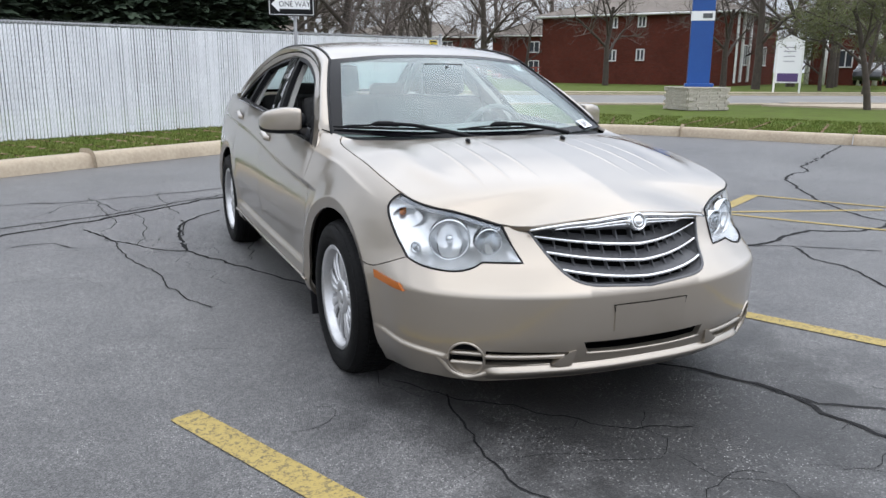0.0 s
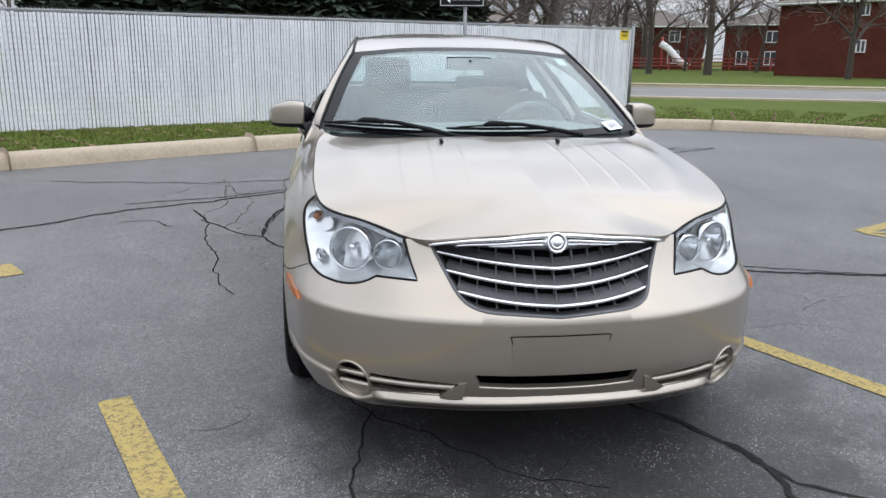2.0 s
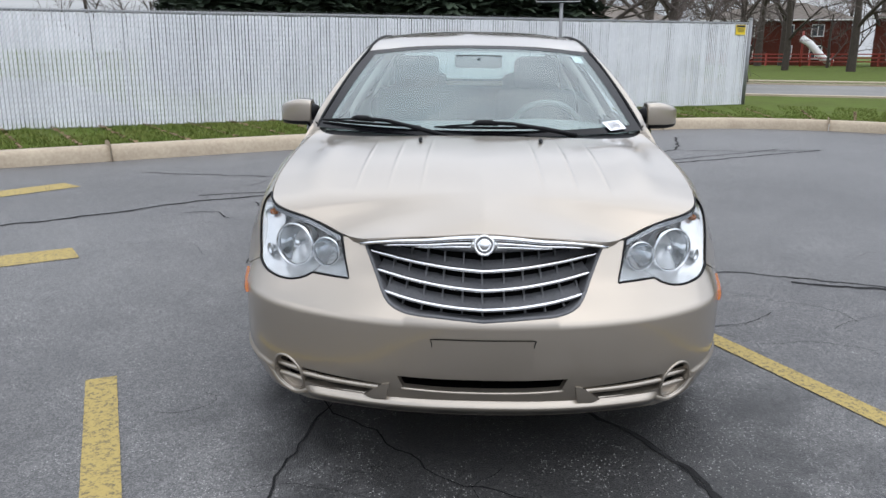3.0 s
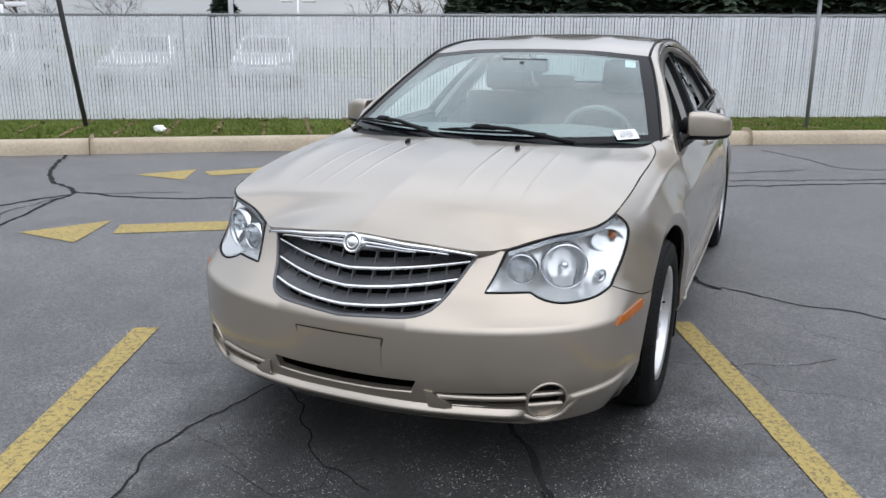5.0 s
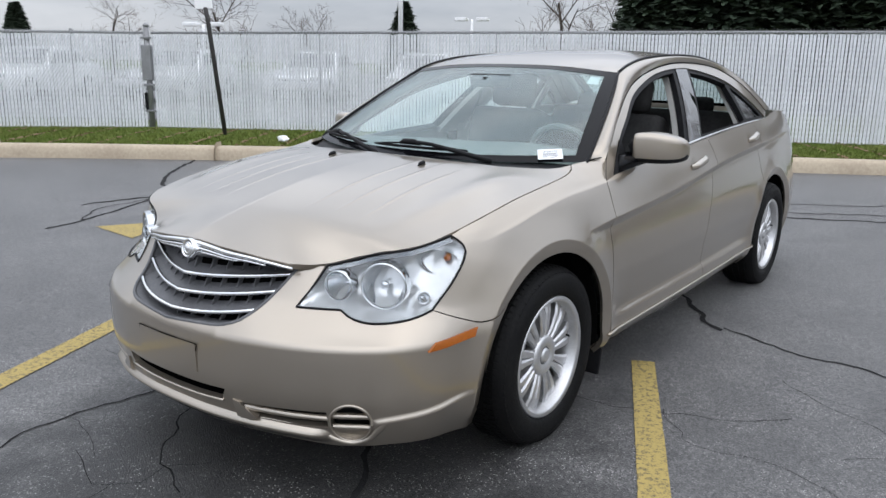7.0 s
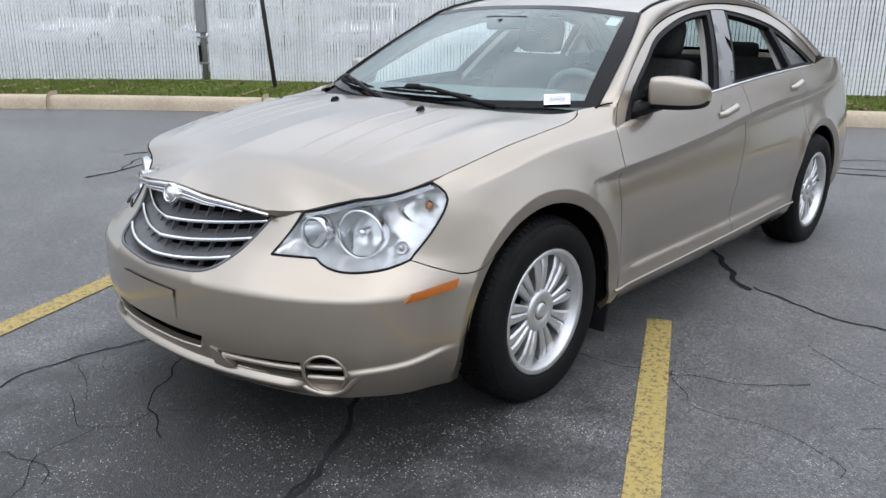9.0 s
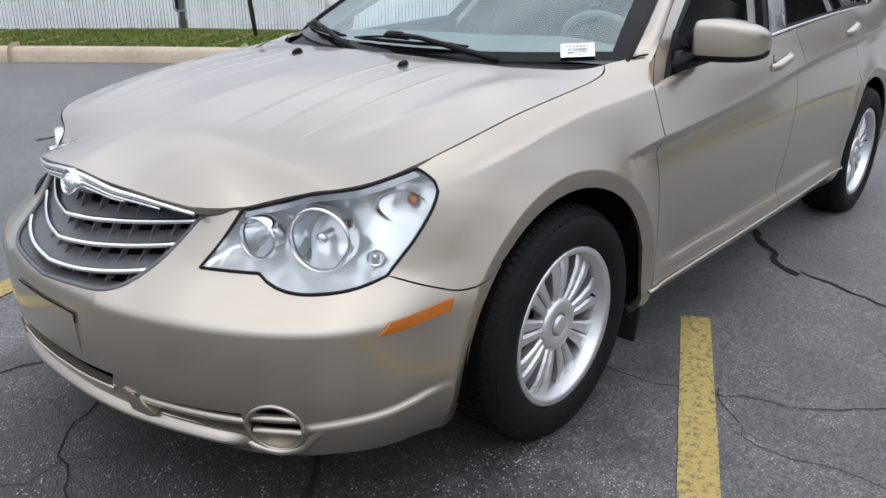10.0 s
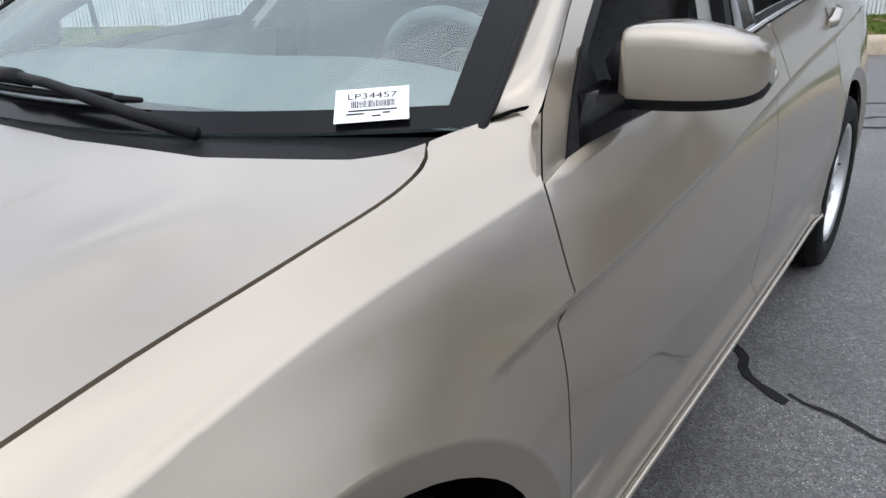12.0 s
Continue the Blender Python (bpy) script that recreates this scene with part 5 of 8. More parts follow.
def edge_u(z):
    """The grille's half width at a height."""
    return float(np.interp(z, [p[1] for p in g_half[::-1]], [p[0] for p in g_half[::-1]]))


def bar_mesh(name, zc, ze, r_out, mat, flat=1.0, sink=0.012, span=1.0, rise=0.0):
    ue = edge_u(ze) * span
    pts = []
    for k in np.linspace(-1, 1, 33):
        u = ue * k
        z = zc + (ze - zc) * abs(k) ** 1.7 + rise
        p = skin(u, z) - skin_normal(u) * sink
        pts.append(p)
    v, f = tube(pts, r_out, 8)
    return mesh_of(name, v, f, mat)


BARS = ((0.664, 0.693), (0.611, 0.642), (0.560, 0.590))
for zc, ze in BARS:
    part("chrome_bar", bar_mesh("chrome_bar", zc, ze, 0.0066, CHROME, sink=0.008), None, grille, "chrome grille bar")
    g = []
    ue = edge_u(ze)
    for dz, sk in ((-0.006, 0.012), (0.004, 0.030), (0.020, 0.058)):
        g.append([tuple(skin(ue * k, zc + (ze - zc) * abs(k) ** 1.7 + dz) - skin_normal(ue * k) * sk) for k in np.linspace(-1, 1, 33)])
    part("bar_shelf", grid_mesh("bar_shelf", np.array(g), GRILLE_GREY), None, grille)
part("bar_shelf", bar_mesh("bar_shelf", 0.72, 0.716, 0.012, GRILLE_GREY, sink=0.035), None, grille)
for k in range(-5, 6):
    u = u_x(abs(k) * 0.066) * (1 if k >= 0 else -1)
    lo = float(np.interp(abs(u), [p[0] for p in g_half[::-1]], [p[1] for p in g_half[::-1]]))
    pts = [skin(u, z) - skin_normal(u) * 0.040 for z in np.linspace(lo + 0.004, 0.735 - 0.02 * (abs(k) / 5) ** 2, 8)]
    verts, faces = [], []
    nrm = skin_normal(u)
    side = Vector((-nrm.y, nrm.x, 0)) * 0.0025
    for p in pts:
        verts += [p - side + nrm * 0.002, p + side + nrm * 0.002, p + side - nrm * 0.03, p - side - nrm * 0.03]
    for i in range(7):
        for j in range(4):
            faces.append((4 * i + j, 4 * i + (j + 1) % 4, 4 * i + 4 + (j + 1) % 4, 4 * i + 4 + j))
    part("grille_fin", mesh_of("grille_fin", verts, faces, GRILLE_GREY, False), None, grille)
# winged chrome header, close under the hood's lip
LIP_Y = smooth_line((0.0, 0.15, 0.28, 0.365, 0.408), (-0.866, -0.861, -0.830, -0.797, -0.774))
for nm, drop, fall, x_in, x_out, r, fwd in (("header_blade", 0.012, 0.0, 0.0, 0.390, 0.0080, 0.003), ("wing_blade", 0.029, -0.006, 0.02, 0.31, 0.0052, 0.004), ("wing_blade", 0.041, -0.010, 0.03, 0.21, 0.0042, 0.003)):
    for s in (1, -1):
        pts, rad = [], []
        for k in np.linspace(0, 1, 18):
            x = x_in + (x_out - x_in) * k
            p = hood_surface(x, float(LIP_Y(x)))
            pts.append(Vector((s * x, p.y - fwd, p.z - drop - fall * k)))
            rad.append(r * (1.15 - 0.55 * k))
        v, f = tube(pts, rad, 8)
        part(nm, mesh_of(nm, v, f, CHROME), None, grille, "chrome grille header blade")
badge = lathe("badge", [(-0.012, 0.033), (0.004, 0.033), (0.009, 0.030), (0.009, 0.027), (0.004, 0.0245), (0.004, 0.0205), (0.008, 0.019), (0.008, 0.0145), (0.003, 0.013), (0.003, 0.0)], 36, CHROME)
badge.transform(pose(0, -0.882, 0.742, 0, -14, -90))
part("badge", badge, None, grille, "round chrome badge")
ringm = lathe("badge_ring", [(0.0045, 0.0262), (0.0060, 0.0225), (0.0045, 0.0196)], 32, GRILLE_GREY)
ringm.transform(pose(0, -0.882, 0.742, 0, -14, -90))
part("badge_ring", ringm, None, grille)
ovl = mesh_of("badge_saddle", *tube([(-0.05, -0.862, 0.742), (-0.03, -0.868, 0.741), (0, -0.870, 0.740), (0.03, -0.868, 0.741), (0.05, -0.862, 0.742)], [0.004, 0.016, 0.026, 0.016, 0.004], 12), CHROME)
part("badge_saddle", ovl, None, grille)

# number plate mount, blank
mount = [sx(0.152, 0.38), sx(0.152, 0.474), (0, 0.4745), (-u_x(0.152), 0.474), (-u_x(0.152), 0.38), (0, 0.3795)]
part("plate_mount", sheet("plate_mount", mount, lambda u, z: skin(u, z) + skin_normal(u) * (0.003 + 0.03 * (z - 0.38)), PAINT, (), 0.026, 0.009), None, car, "blank gold plate mount")
# thin near-black line painted in as the shade round the mount's edge
lip = [sx(0.1535, 0.452), sx(0.1535, 0.466), sx(0.150, 0.4755), (0, 0.476), (-u_x(0.150), 0.4755), (-u_x(0.1535), 0.466), (-u_x(0.1535), 0.452)]
v, f = tube([skin(u, z) + skin_normal(u) * 0.003 for u, z in crom(lip, 40)], 0.0014, 5)
part("plate_edge_shade", mesh_of("plate_edge_shade", v, f, SHADOW_GAP), None, car)

# lower intake, slots and fog lamp rings
def trough(name, ring, depth, mat, back):
    """A recess behind an opening: walls in the body colour and a dark back."""
    r = fine(ring, 0.02)
    n = len(r)
    verts = [tuple(skin(u, z) - skin_normal(u) * 0.004) for u, z in r] + [tuple(skin(u, z) - skin_normal(u) * depth) for u, z in r]
    me = mesh_of(name, verts, [(i, (i + 1) % n, n + (i + 1) % n, n + i) for i in range(n)], mat)
    return me, sheet("recess_back", ring, sunk(depth - 0.002), back, (), 0.03, 0.0)


v, f = tube([skin(u, z - 0.003) + skin_normal(u) * 0.002 for u, z in crom([(-sx(0.25, 0)[0], 0.308), (-sx(0.12, 0)[0], 0.304), (0, 0.303), (sx(0.12, 0)[0], 0.304), (sx(0.25, 0)[0], 0.308)], 24)], 0.0055, 6)
part("intake_lip", mesh_of("intake_lip", v, f, PAINT), None, car)
for ring, dep in ((INTAKE, 0.08),):
    a, b = trough("intake", ring, dep, SHADOW_GAP, SHADOW_GAP)
    it = part("intake", a, None, car, "black lower air intake")
    part("recess_back", b, None, it)
a, b = trough("bumper_slot", slot, 0.06, PAINT, BLACK_TRIM)
for nm, me in (("bumper_slot", a), ("slot_back", b)):
    pair(nm, me, car)
blade = []
for dz, dn in ((0.010, -0.012), (0.004, 0.001), (-0.006, 0.001), (-0.013, -0.014)):
    blade.append([tuple(skin(u, z + dz) + skin_normal(u) * dn) for u, z in crom([sx(0.315, 0.296), sx(0.45, 0.293), (FOG[0] - 0.069, 0.292)], 14)])
pair("slot_blade", grid_mesh("slot_blade", np.array(blade), PAINT, 0.0, True), car)
a, b = trough("fog_bezel", fog_hole, 0.05, PAINT, BLACK_TRIM)
for nm, me in (("fog_bezel", a), ("fog_back", b)):
    pair(nm, me, car)
for dz in (0.020, -0.020):
    w = math.sqrt(FOG_R**2 - dz * dz) * 0.98
    g = []
    for e, dn in ((0.011, -0.020), (0.005, -0.006), (-0.005, -0.006), (-0.012, -0.022)):
        g.append([tuple(skin(FOG[0] + w * k, FOG[1] + dz + e) + skin_normal(FOG[0] + w * k) * dn) for k in np.linspace(-1, 1, 9)])
    pair("fog_slat", grid_mesh("fog_slat", np.array(g), PAINT, 0.0, True), car)
rg = [skin(FOG[0] + (FOG_R + 0.003) * math.cos(t), FOG[1] + (FOG_R + 0.003) * math.sin(t)) for t in np.linspace(0, 2 * math.pi, 40)]
v, f = tube(rg, 0.0048, 8, False)
pair("fog_ring", mesh_of("fog_ring", v, f, PAINT), car)
# flange that swings from the chin under the fog lamp and up to the wing
lip_line = crom([(FOG[0] - 0.105, 0.246), (FOG[0] - 0.055, 0.218), (FOG[0], 0.203), (FOG[0] + 0.052, 0.219), (FOG[0] + 0.082, 0.252), (FOG[0] + 0.115, 0.287)], 26)
flange = []
for da, dn in ((-0.016, -0.006), (-0.009, 0.010), (0.0, 0.016), (0.009, 0.008), (0.014, -0.008)):
    row = []
    for i, (u, z) in enumerate(lip_line):
        d2 = lip_line[min(i + 1, 25)] - lip_line[max(i - 1, 0)]
        d2 = d2 / np.linalg.norm(d2)
        k = min(1.0, i / 5, (25 - i) / 7)
        row.append(tuple(skin(u - d2[1] * da, z + d2[0] * da) + skin_normal(u) * (dn * k - 0.002)))
    flange.append(row)
pair("fog_flange", grid_mesh("fog_flange", np.array(flange), PAINT, 0.0, True), car)
GUSSET = [sx(0.288, 0.318), sx(0.312, 0.312), sx(0.372, 0.266), sx(0.345, 0.256), sx(0.30, 0.262)]
pair("bumper_gusset", sheet("bumper_gusset", GUSSET, lambda u, z: skin(u, z) + skin_normal(u) * (0.004 + 0.14 * max(0, 0.318 - z)), PAINT, (), 0.012, 0.02), car)
chin = []
for dz, dn in ((0.052, -0.005), (0.040, 0.008), (0.032, 0.020), (0.025, 0.023), (0.016, 0.016), (-0.004, 0.004), (-0.012, -0.03)):
    chin.append([tuple(skin(u, (0.222 - 0.022 * min(1, abs(u) / 0.66) ** 2) + dz) + skin_normal(u) * (dn * max(0.0, min(1, (FOG[0] - 0.045 - abs(u)) / 0.07)) - 0.012 * max(0.0, min(1, (abs(u) - FOG[0] + 0.08) / 0.05)))) for u in np.linspace(-0.80, 0.80, 61)])
part("chin_lip", grid_mesh("chin_lip", np.array(chin), PAINT, 0.0, True), None, car)

# side markers
mk = [uv(0.800, -0.632, 0.503), uv(0.808, -0.605, 0.527), uv(0.848, -0.447, 0.543), uv(0.848, -0.462, 0.517)]
pair("side_marker", sheet("side_marker", mk, skin, AMBER, (), 0.012, 0.012, lift=0.009), car, "amber side marker lamp")

# washer jets and wipers
for s in (1, -1):
    jet = [hood_surface(s * 0.246, y) + Vector((0, 0, h)) for y, h in ((0.0, 0.001), (0.012, 0.006), (0.03, 0.007), (0.042, 0.002))]
    part("washer_jet", tube_mesh("washer_jet", jet, [0.003, 0.008, 0.009, 0.003], BLACK_TRIM, 8), None, hood, "black washer jet")
for x0, x1, px in ((-0.20, 0.30, 0.42), (-0.74, -0.26, -0.14)):
    w = new("wiper")
    w.parent = car
    on = lambda x, t, h=0.012: screen(x / 0.75, t) + Vector((0, -0.4 * h, h))
    part("blade", tube_mesh("blade", [on(x, 0.055) for x in np.linspace(x0, x1, 14)], [0.004] + [0.0065] * 12 + [0.004], BLACK_TRIM, 6), None, w, "black wiper blade")
    part("blade_back", tube_mesh("blade_back", [on(x, 0.055, 0.012 + 0.016 * math.sin(math.pi * (x - x0) / (x1 - x0))) for x in np.linspace(x0 + 0.05, x1 - 0.05, 10)], 0.004, BLACK_TRIM, 6), None, w)
    m = (x0 + x1) / 2 - 0.03
    part("arm", tube_mesh("arm", [on(px, -0.015, 0.01), on(px - 0.10, 0.004, 0.025), on(m + 0.12, 0.045, 0.036), on(m, 0.058, 0.034)], [0.010, 0.010, 0.008, 0.009], BLACK_TRIM, 8), None, w, "black wiper arm")
    part("joint", tube_mesh("joint", [on(m - 0.055, 0.056, 0.026), on(m - 0.03, 0.057, 0.033), on(m + 0.03, 0.056, 0.034), on(m + 0.06, 0.054, 0.026)], [0.006, 0.013, 0.013, 0.006], BLACK_TRIM, 8), None, w)

# mirrors
secs = ((0.826, 0.698, 0.795, 0.958, 1.068), (0.834, 0.690, 0.810, 0.952, 1.076), (0.89, 0.706, 0.840, 0.950, 1.079), (0.945, 0.738, 0.858, 0.951, 1.068), (0.982, 0.776, 0.868, 0.956, 1.053), (0.999, 0.812, 0.871, 0.966, 1.037), (1.005, 0.842, 0.869, 0.984, 1.018))
secs = crom(secs, 22)
verts, faces, n = [], [], 40
for x, y0, y1, z0, z1 in secs:
    for k in range(n):
        t = 2 * math.pi * k / n
        c, s_ = math.cos(t), math.sin(t)
        verts.append((x, (y0 + y1) / 2 + (y1 - y0) / 2 * math.copysign(abs(c) ** 0.42, c) * (1 - 0.16 * max(0.0, -s_ - 0.2)), (z0 + z1) / 2 + (z1 - z0) / 2 * math.copysign(abs(s_) ** 0.36, s_)))
for i in range(len(secs) - 1):
    for k in range(n):
        j = (k + 1) % n
        faces.append((i * n + k, (i + 1) * n + k, (i + 1) * n + j, i * n + j))
low_faces = [f for q, f in enumerate(faces) if 22 <= q % n <= 37]
faces = [f for q, f in enumerate(faces) if not 22 <= q % n <= 37]
faces += [tuple(range(n)), tuple((len(secs) - 1) * n + k for k in range(n))[::-1]]
for s in (1, -1):
    mir = new("side_mirror")
    mir.parent = car
    put = lambda nm, me, lab="": part(nm, me if s > 0 else mirrored(me, nm), None, mir, lab)
    put("shell", mesh_of("shell", verts, faces, PAINT), "gold painted mirror shell")
    v, f = tube([(0.80, 0.735, 0.995), (0.818, 0.742, 1.004), (0.834, 0.748, 1.008)], [0.030, 0.047, 0.051], 16)
    put("inner_cover", mesh_of("inner_cover", v, f, BLACK_TRIM), "black mirror cover")
    rows = [[(0.814, 0.552, 0.915), (0.822, 0.700, 0.928), (0.795, 0.715, 0.995), (0.792, 0.628, 0.988)], [(0.828, 0.600, 0.926), (0.836, 0.715, 0.936), (0.822, 0.730, 0.990), (0.815, 0.650, 0.982)], [(0.850, 0.690, 0.945), (0.865, 0.780, 0.950), (0.850, 0.790, 0.985), (0.842, 0.700, 0.975)]]
    v = [p for r in rows for p in r]
    f = [(4 * i + k, 4 * i + (k + 1) % 4, 4 * i + 4 + (k + 1) % 4, 4 * i + 4 + k) for i in range(2) for k in range(4)] + [(3, 2, 1, 0), (8, 9, 10, 11)]
    put("arm", mesh_of("arm", v, f, BLACK_GLOSS), "black mirror arm")
    put("lower_trim", mesh_of("lower_trim", verts, low_faces, BLACK_TRIM), "black mirror underside")
    put("mirror_glass", mesh_of("mirror_glass", [(0.845, 0.812, 0.97), (0.985, 0.868, 0.975), (0.985, 0.868, 1.04), (0.845, 0.812, 1.05)], [(0, 1, 2, 3)], CHROME, False))

# door handles
for door_pair, y, z in (((door_l, door_r), 1.405, 0.895), ((rdoor_l, rdoor_r), 2.355, 0.957)):
    g = []
    for k in np.linspace(0, 1, 13):
        yy = y - 0.105 + 0.21 * k
        zz = z - 0.018 + 0.03 * k
        base = skin(u_y(yy), zz)
        h = 0.030 * min(1, math.sin(math.pi * min(max(k, 0.03), 0.97)) * 2.2)
        g.append([tuple(base + Vector((h * c, 0, 0.013 * e))) for c, e in ((0.25, -1.0), (0.9, -0.9), (1.0, -0.3), (1.0, 0.4), (0.85, 0.95), (0.2, 1.0))])
    me = grid_mesh("door_handle", np.array(g), PAINT, 0.006, True)
    part("door_handle", me, None, door_pair[0])
    part("door_handle", mirrored(me, "door_handle"), None, door_pair[1])
    cup = [(u_y(y) - 0.01 + 0.052 * math.cos(t), z + 0.008 + 0.022 * math.sin(t)) for t in np.linspace(0, 2 * math.pi, 20)[:-1]]
    me = sheet("handle_cup", cup, skin, PAINT, (), 0.02, 0.0, lift=0.0025)
    part("handle_cup", me, None, door_pair[0])
    part("handle_cup", mirrored(me, "handle_cup"), None, door_pair[1])

# stock sticker, set just in front of the windscreen to fit the camera's view
st = new("sticker")
st.parent = car
st["label"] = "white paper stock sticker with printed number and barcode"
o = screen(0.584 / 0.752, 0.010)
ex = (screen(0.668 / 0.752, 0.018) - o).normalized()
up = (screen(0.83, 0.14) - screen(0.83, 0.0)).normalized()
up = (up - ex * up.dot(ex)).normalized()
ez = ex.cross(up)
SW, SH = 0.099, 0.063
basis = Matrix.Translation(o + ez * 0.009) @ Matrix((ex, up, ez)).transposed().to_4x4()


def on_sticker(name, x0, y0, x1, y1, h, mat):
    me = mesh_of(name, [(x0, y0, h), (x1, y0, h), (x1, y1, h), (x0, y1, h)], [(0, 1, 2, 3)], mat, False)
    me.transform(basis)
    return part(name, me, None, st)


bm = bmesh.new()
box(bm, (SW, SH, 0.0008), (SW / 2, SH / 2, 0))
bm.transform(basis)
part("paper", bm, STICKER, st)
rnd = random.Random(5)
x = 0.022
while x < SW - 0.018:
    wd = rnd.choice((0.0006, 0.0009, 0.0015))
    on_sticker("barcode_bar", x, 0.026, x + wd, 0.039, 0.001, INK)
    x += wd + rnd.choice((0.0007, 0.001, 0.0013))
for y, spans in ((0.019, ((0.018, 0.083),)), (0.013, ((0.016, 0.04), (0.064, 0.074))), (0.008, ((0.05, 0.062),))):
    for x0, x1 in spans:
        on_sticker("print_line", x0, y, x1, y + 0.0028, 0.001, INK)
fc = bpy.data.curves.new("stock_number", "FONT")
fc.body, fc.size, fc.align_x = "LP34457", 0.0155, "CENTER"
tmp = new("stock_number", fc)
bpy.context.view_layer.update()
tm = bpy.data.meshes.new_from_object(tmp.evaluated_get(bpy.context.evaluated_depsgraph_get()))
bpy.data.objects.remove(tmp)
tm.transform(basis @ Matrix.Translation((SW / 2, 0.0425, 0.001)) @ Matrix.Diagonal((1.25, 1, 1, 1)))
tm.materials.clear()
tm.materials.append(INK)
part("stock_number", tm, None, st)
tagp = [screen(0.80, 0.83), screen(0.88, 0.83), screen(0.88, 0.93), screen(0.80, 0.93)]
part("inspection_tag", mesh_of("inspection_tag", [p + Vector((0, 0.004, -0.006)) for p in tagp], [(0, 1, 2, 3)], STICKER, False), None, car, "small white windscreen tag")

# ---------------------------------------------------------------- cabin
def rounded(name, size, at, mat, parent, rot=(0, 0, 0), bevel=0.04, label=""):
    bm = bmesh.new()
    box(bm, size, (0, 0, 0), None, bevel)
    bm.transform(Matrix.Translation(at) @ Euler([radians(a) for a in rot]).to_matrix().to_4x4())
    return part(name, bm, mat, parent, label, smooth=True)


def build_seat(x, y, name="front_seat"):
    s = new(name)
    s.parent = car
    rounded("cushion", (0.50, 0.52, 0.16), (x, y, 0.50), SEAT, s, (6, 0, 0), 0.05, "dark grey cloth seat cushion")
    rounded("backrest", (0.48, 0.15, 0.62), (x, y + 0.30, 0.80), SEAT, s, (-20, 0, 0), 0.06)
    rounded("headrest", (0.27, 0.11, 0.19), (x, y + 0.43, 1.195), SEAT, s, (-12, 0, 0), 0.05, "dark grey cloth headrest")
    for dx in (-0.06, 0.06):
        part("headrest_post", tube_mesh("headrest_post", [(x + dx, y + 0.40, 1.05), (x + dx, y + 0.42, 1.13)], 0.007, CHROME, 6), None, s)
    return s


build_seat(0.36, 1.22)
build_seat(-0.36, 1.22)
bench = new("rear_bench")
bench.parent = car
rounded("cushion", (1.26, 0.5, 0.16), (0, 2.22, 0.52), SEAT, bench, (6, 0, 0), 0.05)
rounded("backrest", (1.26, 0.15, 0.62), (0, 2.55, 0.78), SEAT, bench, (-24, 0, 0), 0.05)
for x in (-0.34, 0.34):
    rounded("headrest", (0.27, 0.10, 0.14), (x, 2.70, 1.09), SEAT, bench, (-14, 0, 0), 0.04)
rounded("rear_shelf", (1.22, 0.5, 0.03), (0, 2.98, 1.035), DASH, car, (0, 0, 0), 0.01)
dash = new("dashboard")
dash.parent = car
top = loft([[(-0.70, 0.50, 0.945), (-0.35, 0.40, 0.955), (0, 0.37, 0.957), (0.35, 0.40, 0.957), (0.70, 0.50, 0.945)], [(-0.70, 0.66, 0.965), (-0.35, 0.64, 0.975), (0, 0.62, 0.975), (0.35, 0.64, 0.985), (0.70, 0.66, 0.965)],
            [(-0.70, 0.80, 0.93), (-0.35, 0.80, 0.945), (0, 0.80, 0.955), (0.35, 0.80, 0.965), (0.70, 0.80, 0.93)], [(-0.70, 0.85, 0.70), (-0.35, 0.86, 0.70), (0, 0.87, 0.70), (0.35, 0.86, 0.70), (0.70, 0.85, 0.70)]], 30, 18)
part("dash_top", grid_mesh("dash_top", top, DASH, 0.0), None, dash, "grey plastic dashboard")
part("dash_front", mesh_of("dash_front", [(-0.7, 0.44, 0.3), (0.7, 0.44, 0.3), (0.7, 0.50, 0.95), (-0.7, 0.50, 0.95)], [(0, 1, 2, 3)], SHADOW_GAP, False), None, dash)
wheel_rim = [(0.36 + 0.185 * math.cos(t), 0, 0.185 * math.sin(t)) for t in np.linspace(0, 2 * math.pi, 37)]
sw = new("steering_wheel")
sw.parent = car
sm = mesh_of("wheel_rim", *tube([(x - 0.36, y, z) for x, y, z in wheel_rim], 0.015, 8, False), DASH)
sm.transform(pose(0.36, 0.98, 0.895, 24))
part("wheel_rim", sm, None, sw, "grey steering wheel rim")
bm = bmesh.new()
box(bm, (0.15, 0.05, 0.12), (0, -0.01, -0.01), None, 0.02)
bm.transform(pose(0.36, 0.98, 0.895, 24))
part("airbag_pad", bm, DASH, sw)
for a in (0, 180, 250, 290):
    v, f = tube([(0.05 * math.cos(radians(a)), 0, 0.05 * math.sin(radians(a))), (0.18 * math.cos(radians(a)), 0, 0.18 * math.sin(radians(a)))], 0.013, 6)
    me = mesh_of("spoke", v, f, DASH)
    me.transform(pose(0.36, 0.98, 0.895, 24))
    part("spoke", me, None, sw)
v, f = tube([(0.36, 0.97, 0.885), (0.36, 0.78, 0.82)], 0.035, 10)
part("column", mesh_of("column", v, f, DASH), None, sw)
mirror = new("inside_mirror")
mirror.parent = car
rounded("mirror_body", (0.24, 0.03, 0.065), (0.0, 0.86, 1.265), BLACK_TRIM, mirror, (10, 0, 0), 0.014, "black inside mirror")
part("mirror_stem", tube_mesh("mirror_stem", [(0, 0.85, 1.275), (0, 0.80, 1.275)], 0.01, BLACK_TRIM, 6), None, mirror)
# headliner, door cards and pillar trims
roof_in = loft([[(x * 0.97, y, z - 0.03) for x, y, z in c] for c in (flip_x(ditch_in), flip_x(quarter_curve), centre, quarter_curve, ditch_in)], 30, 20)
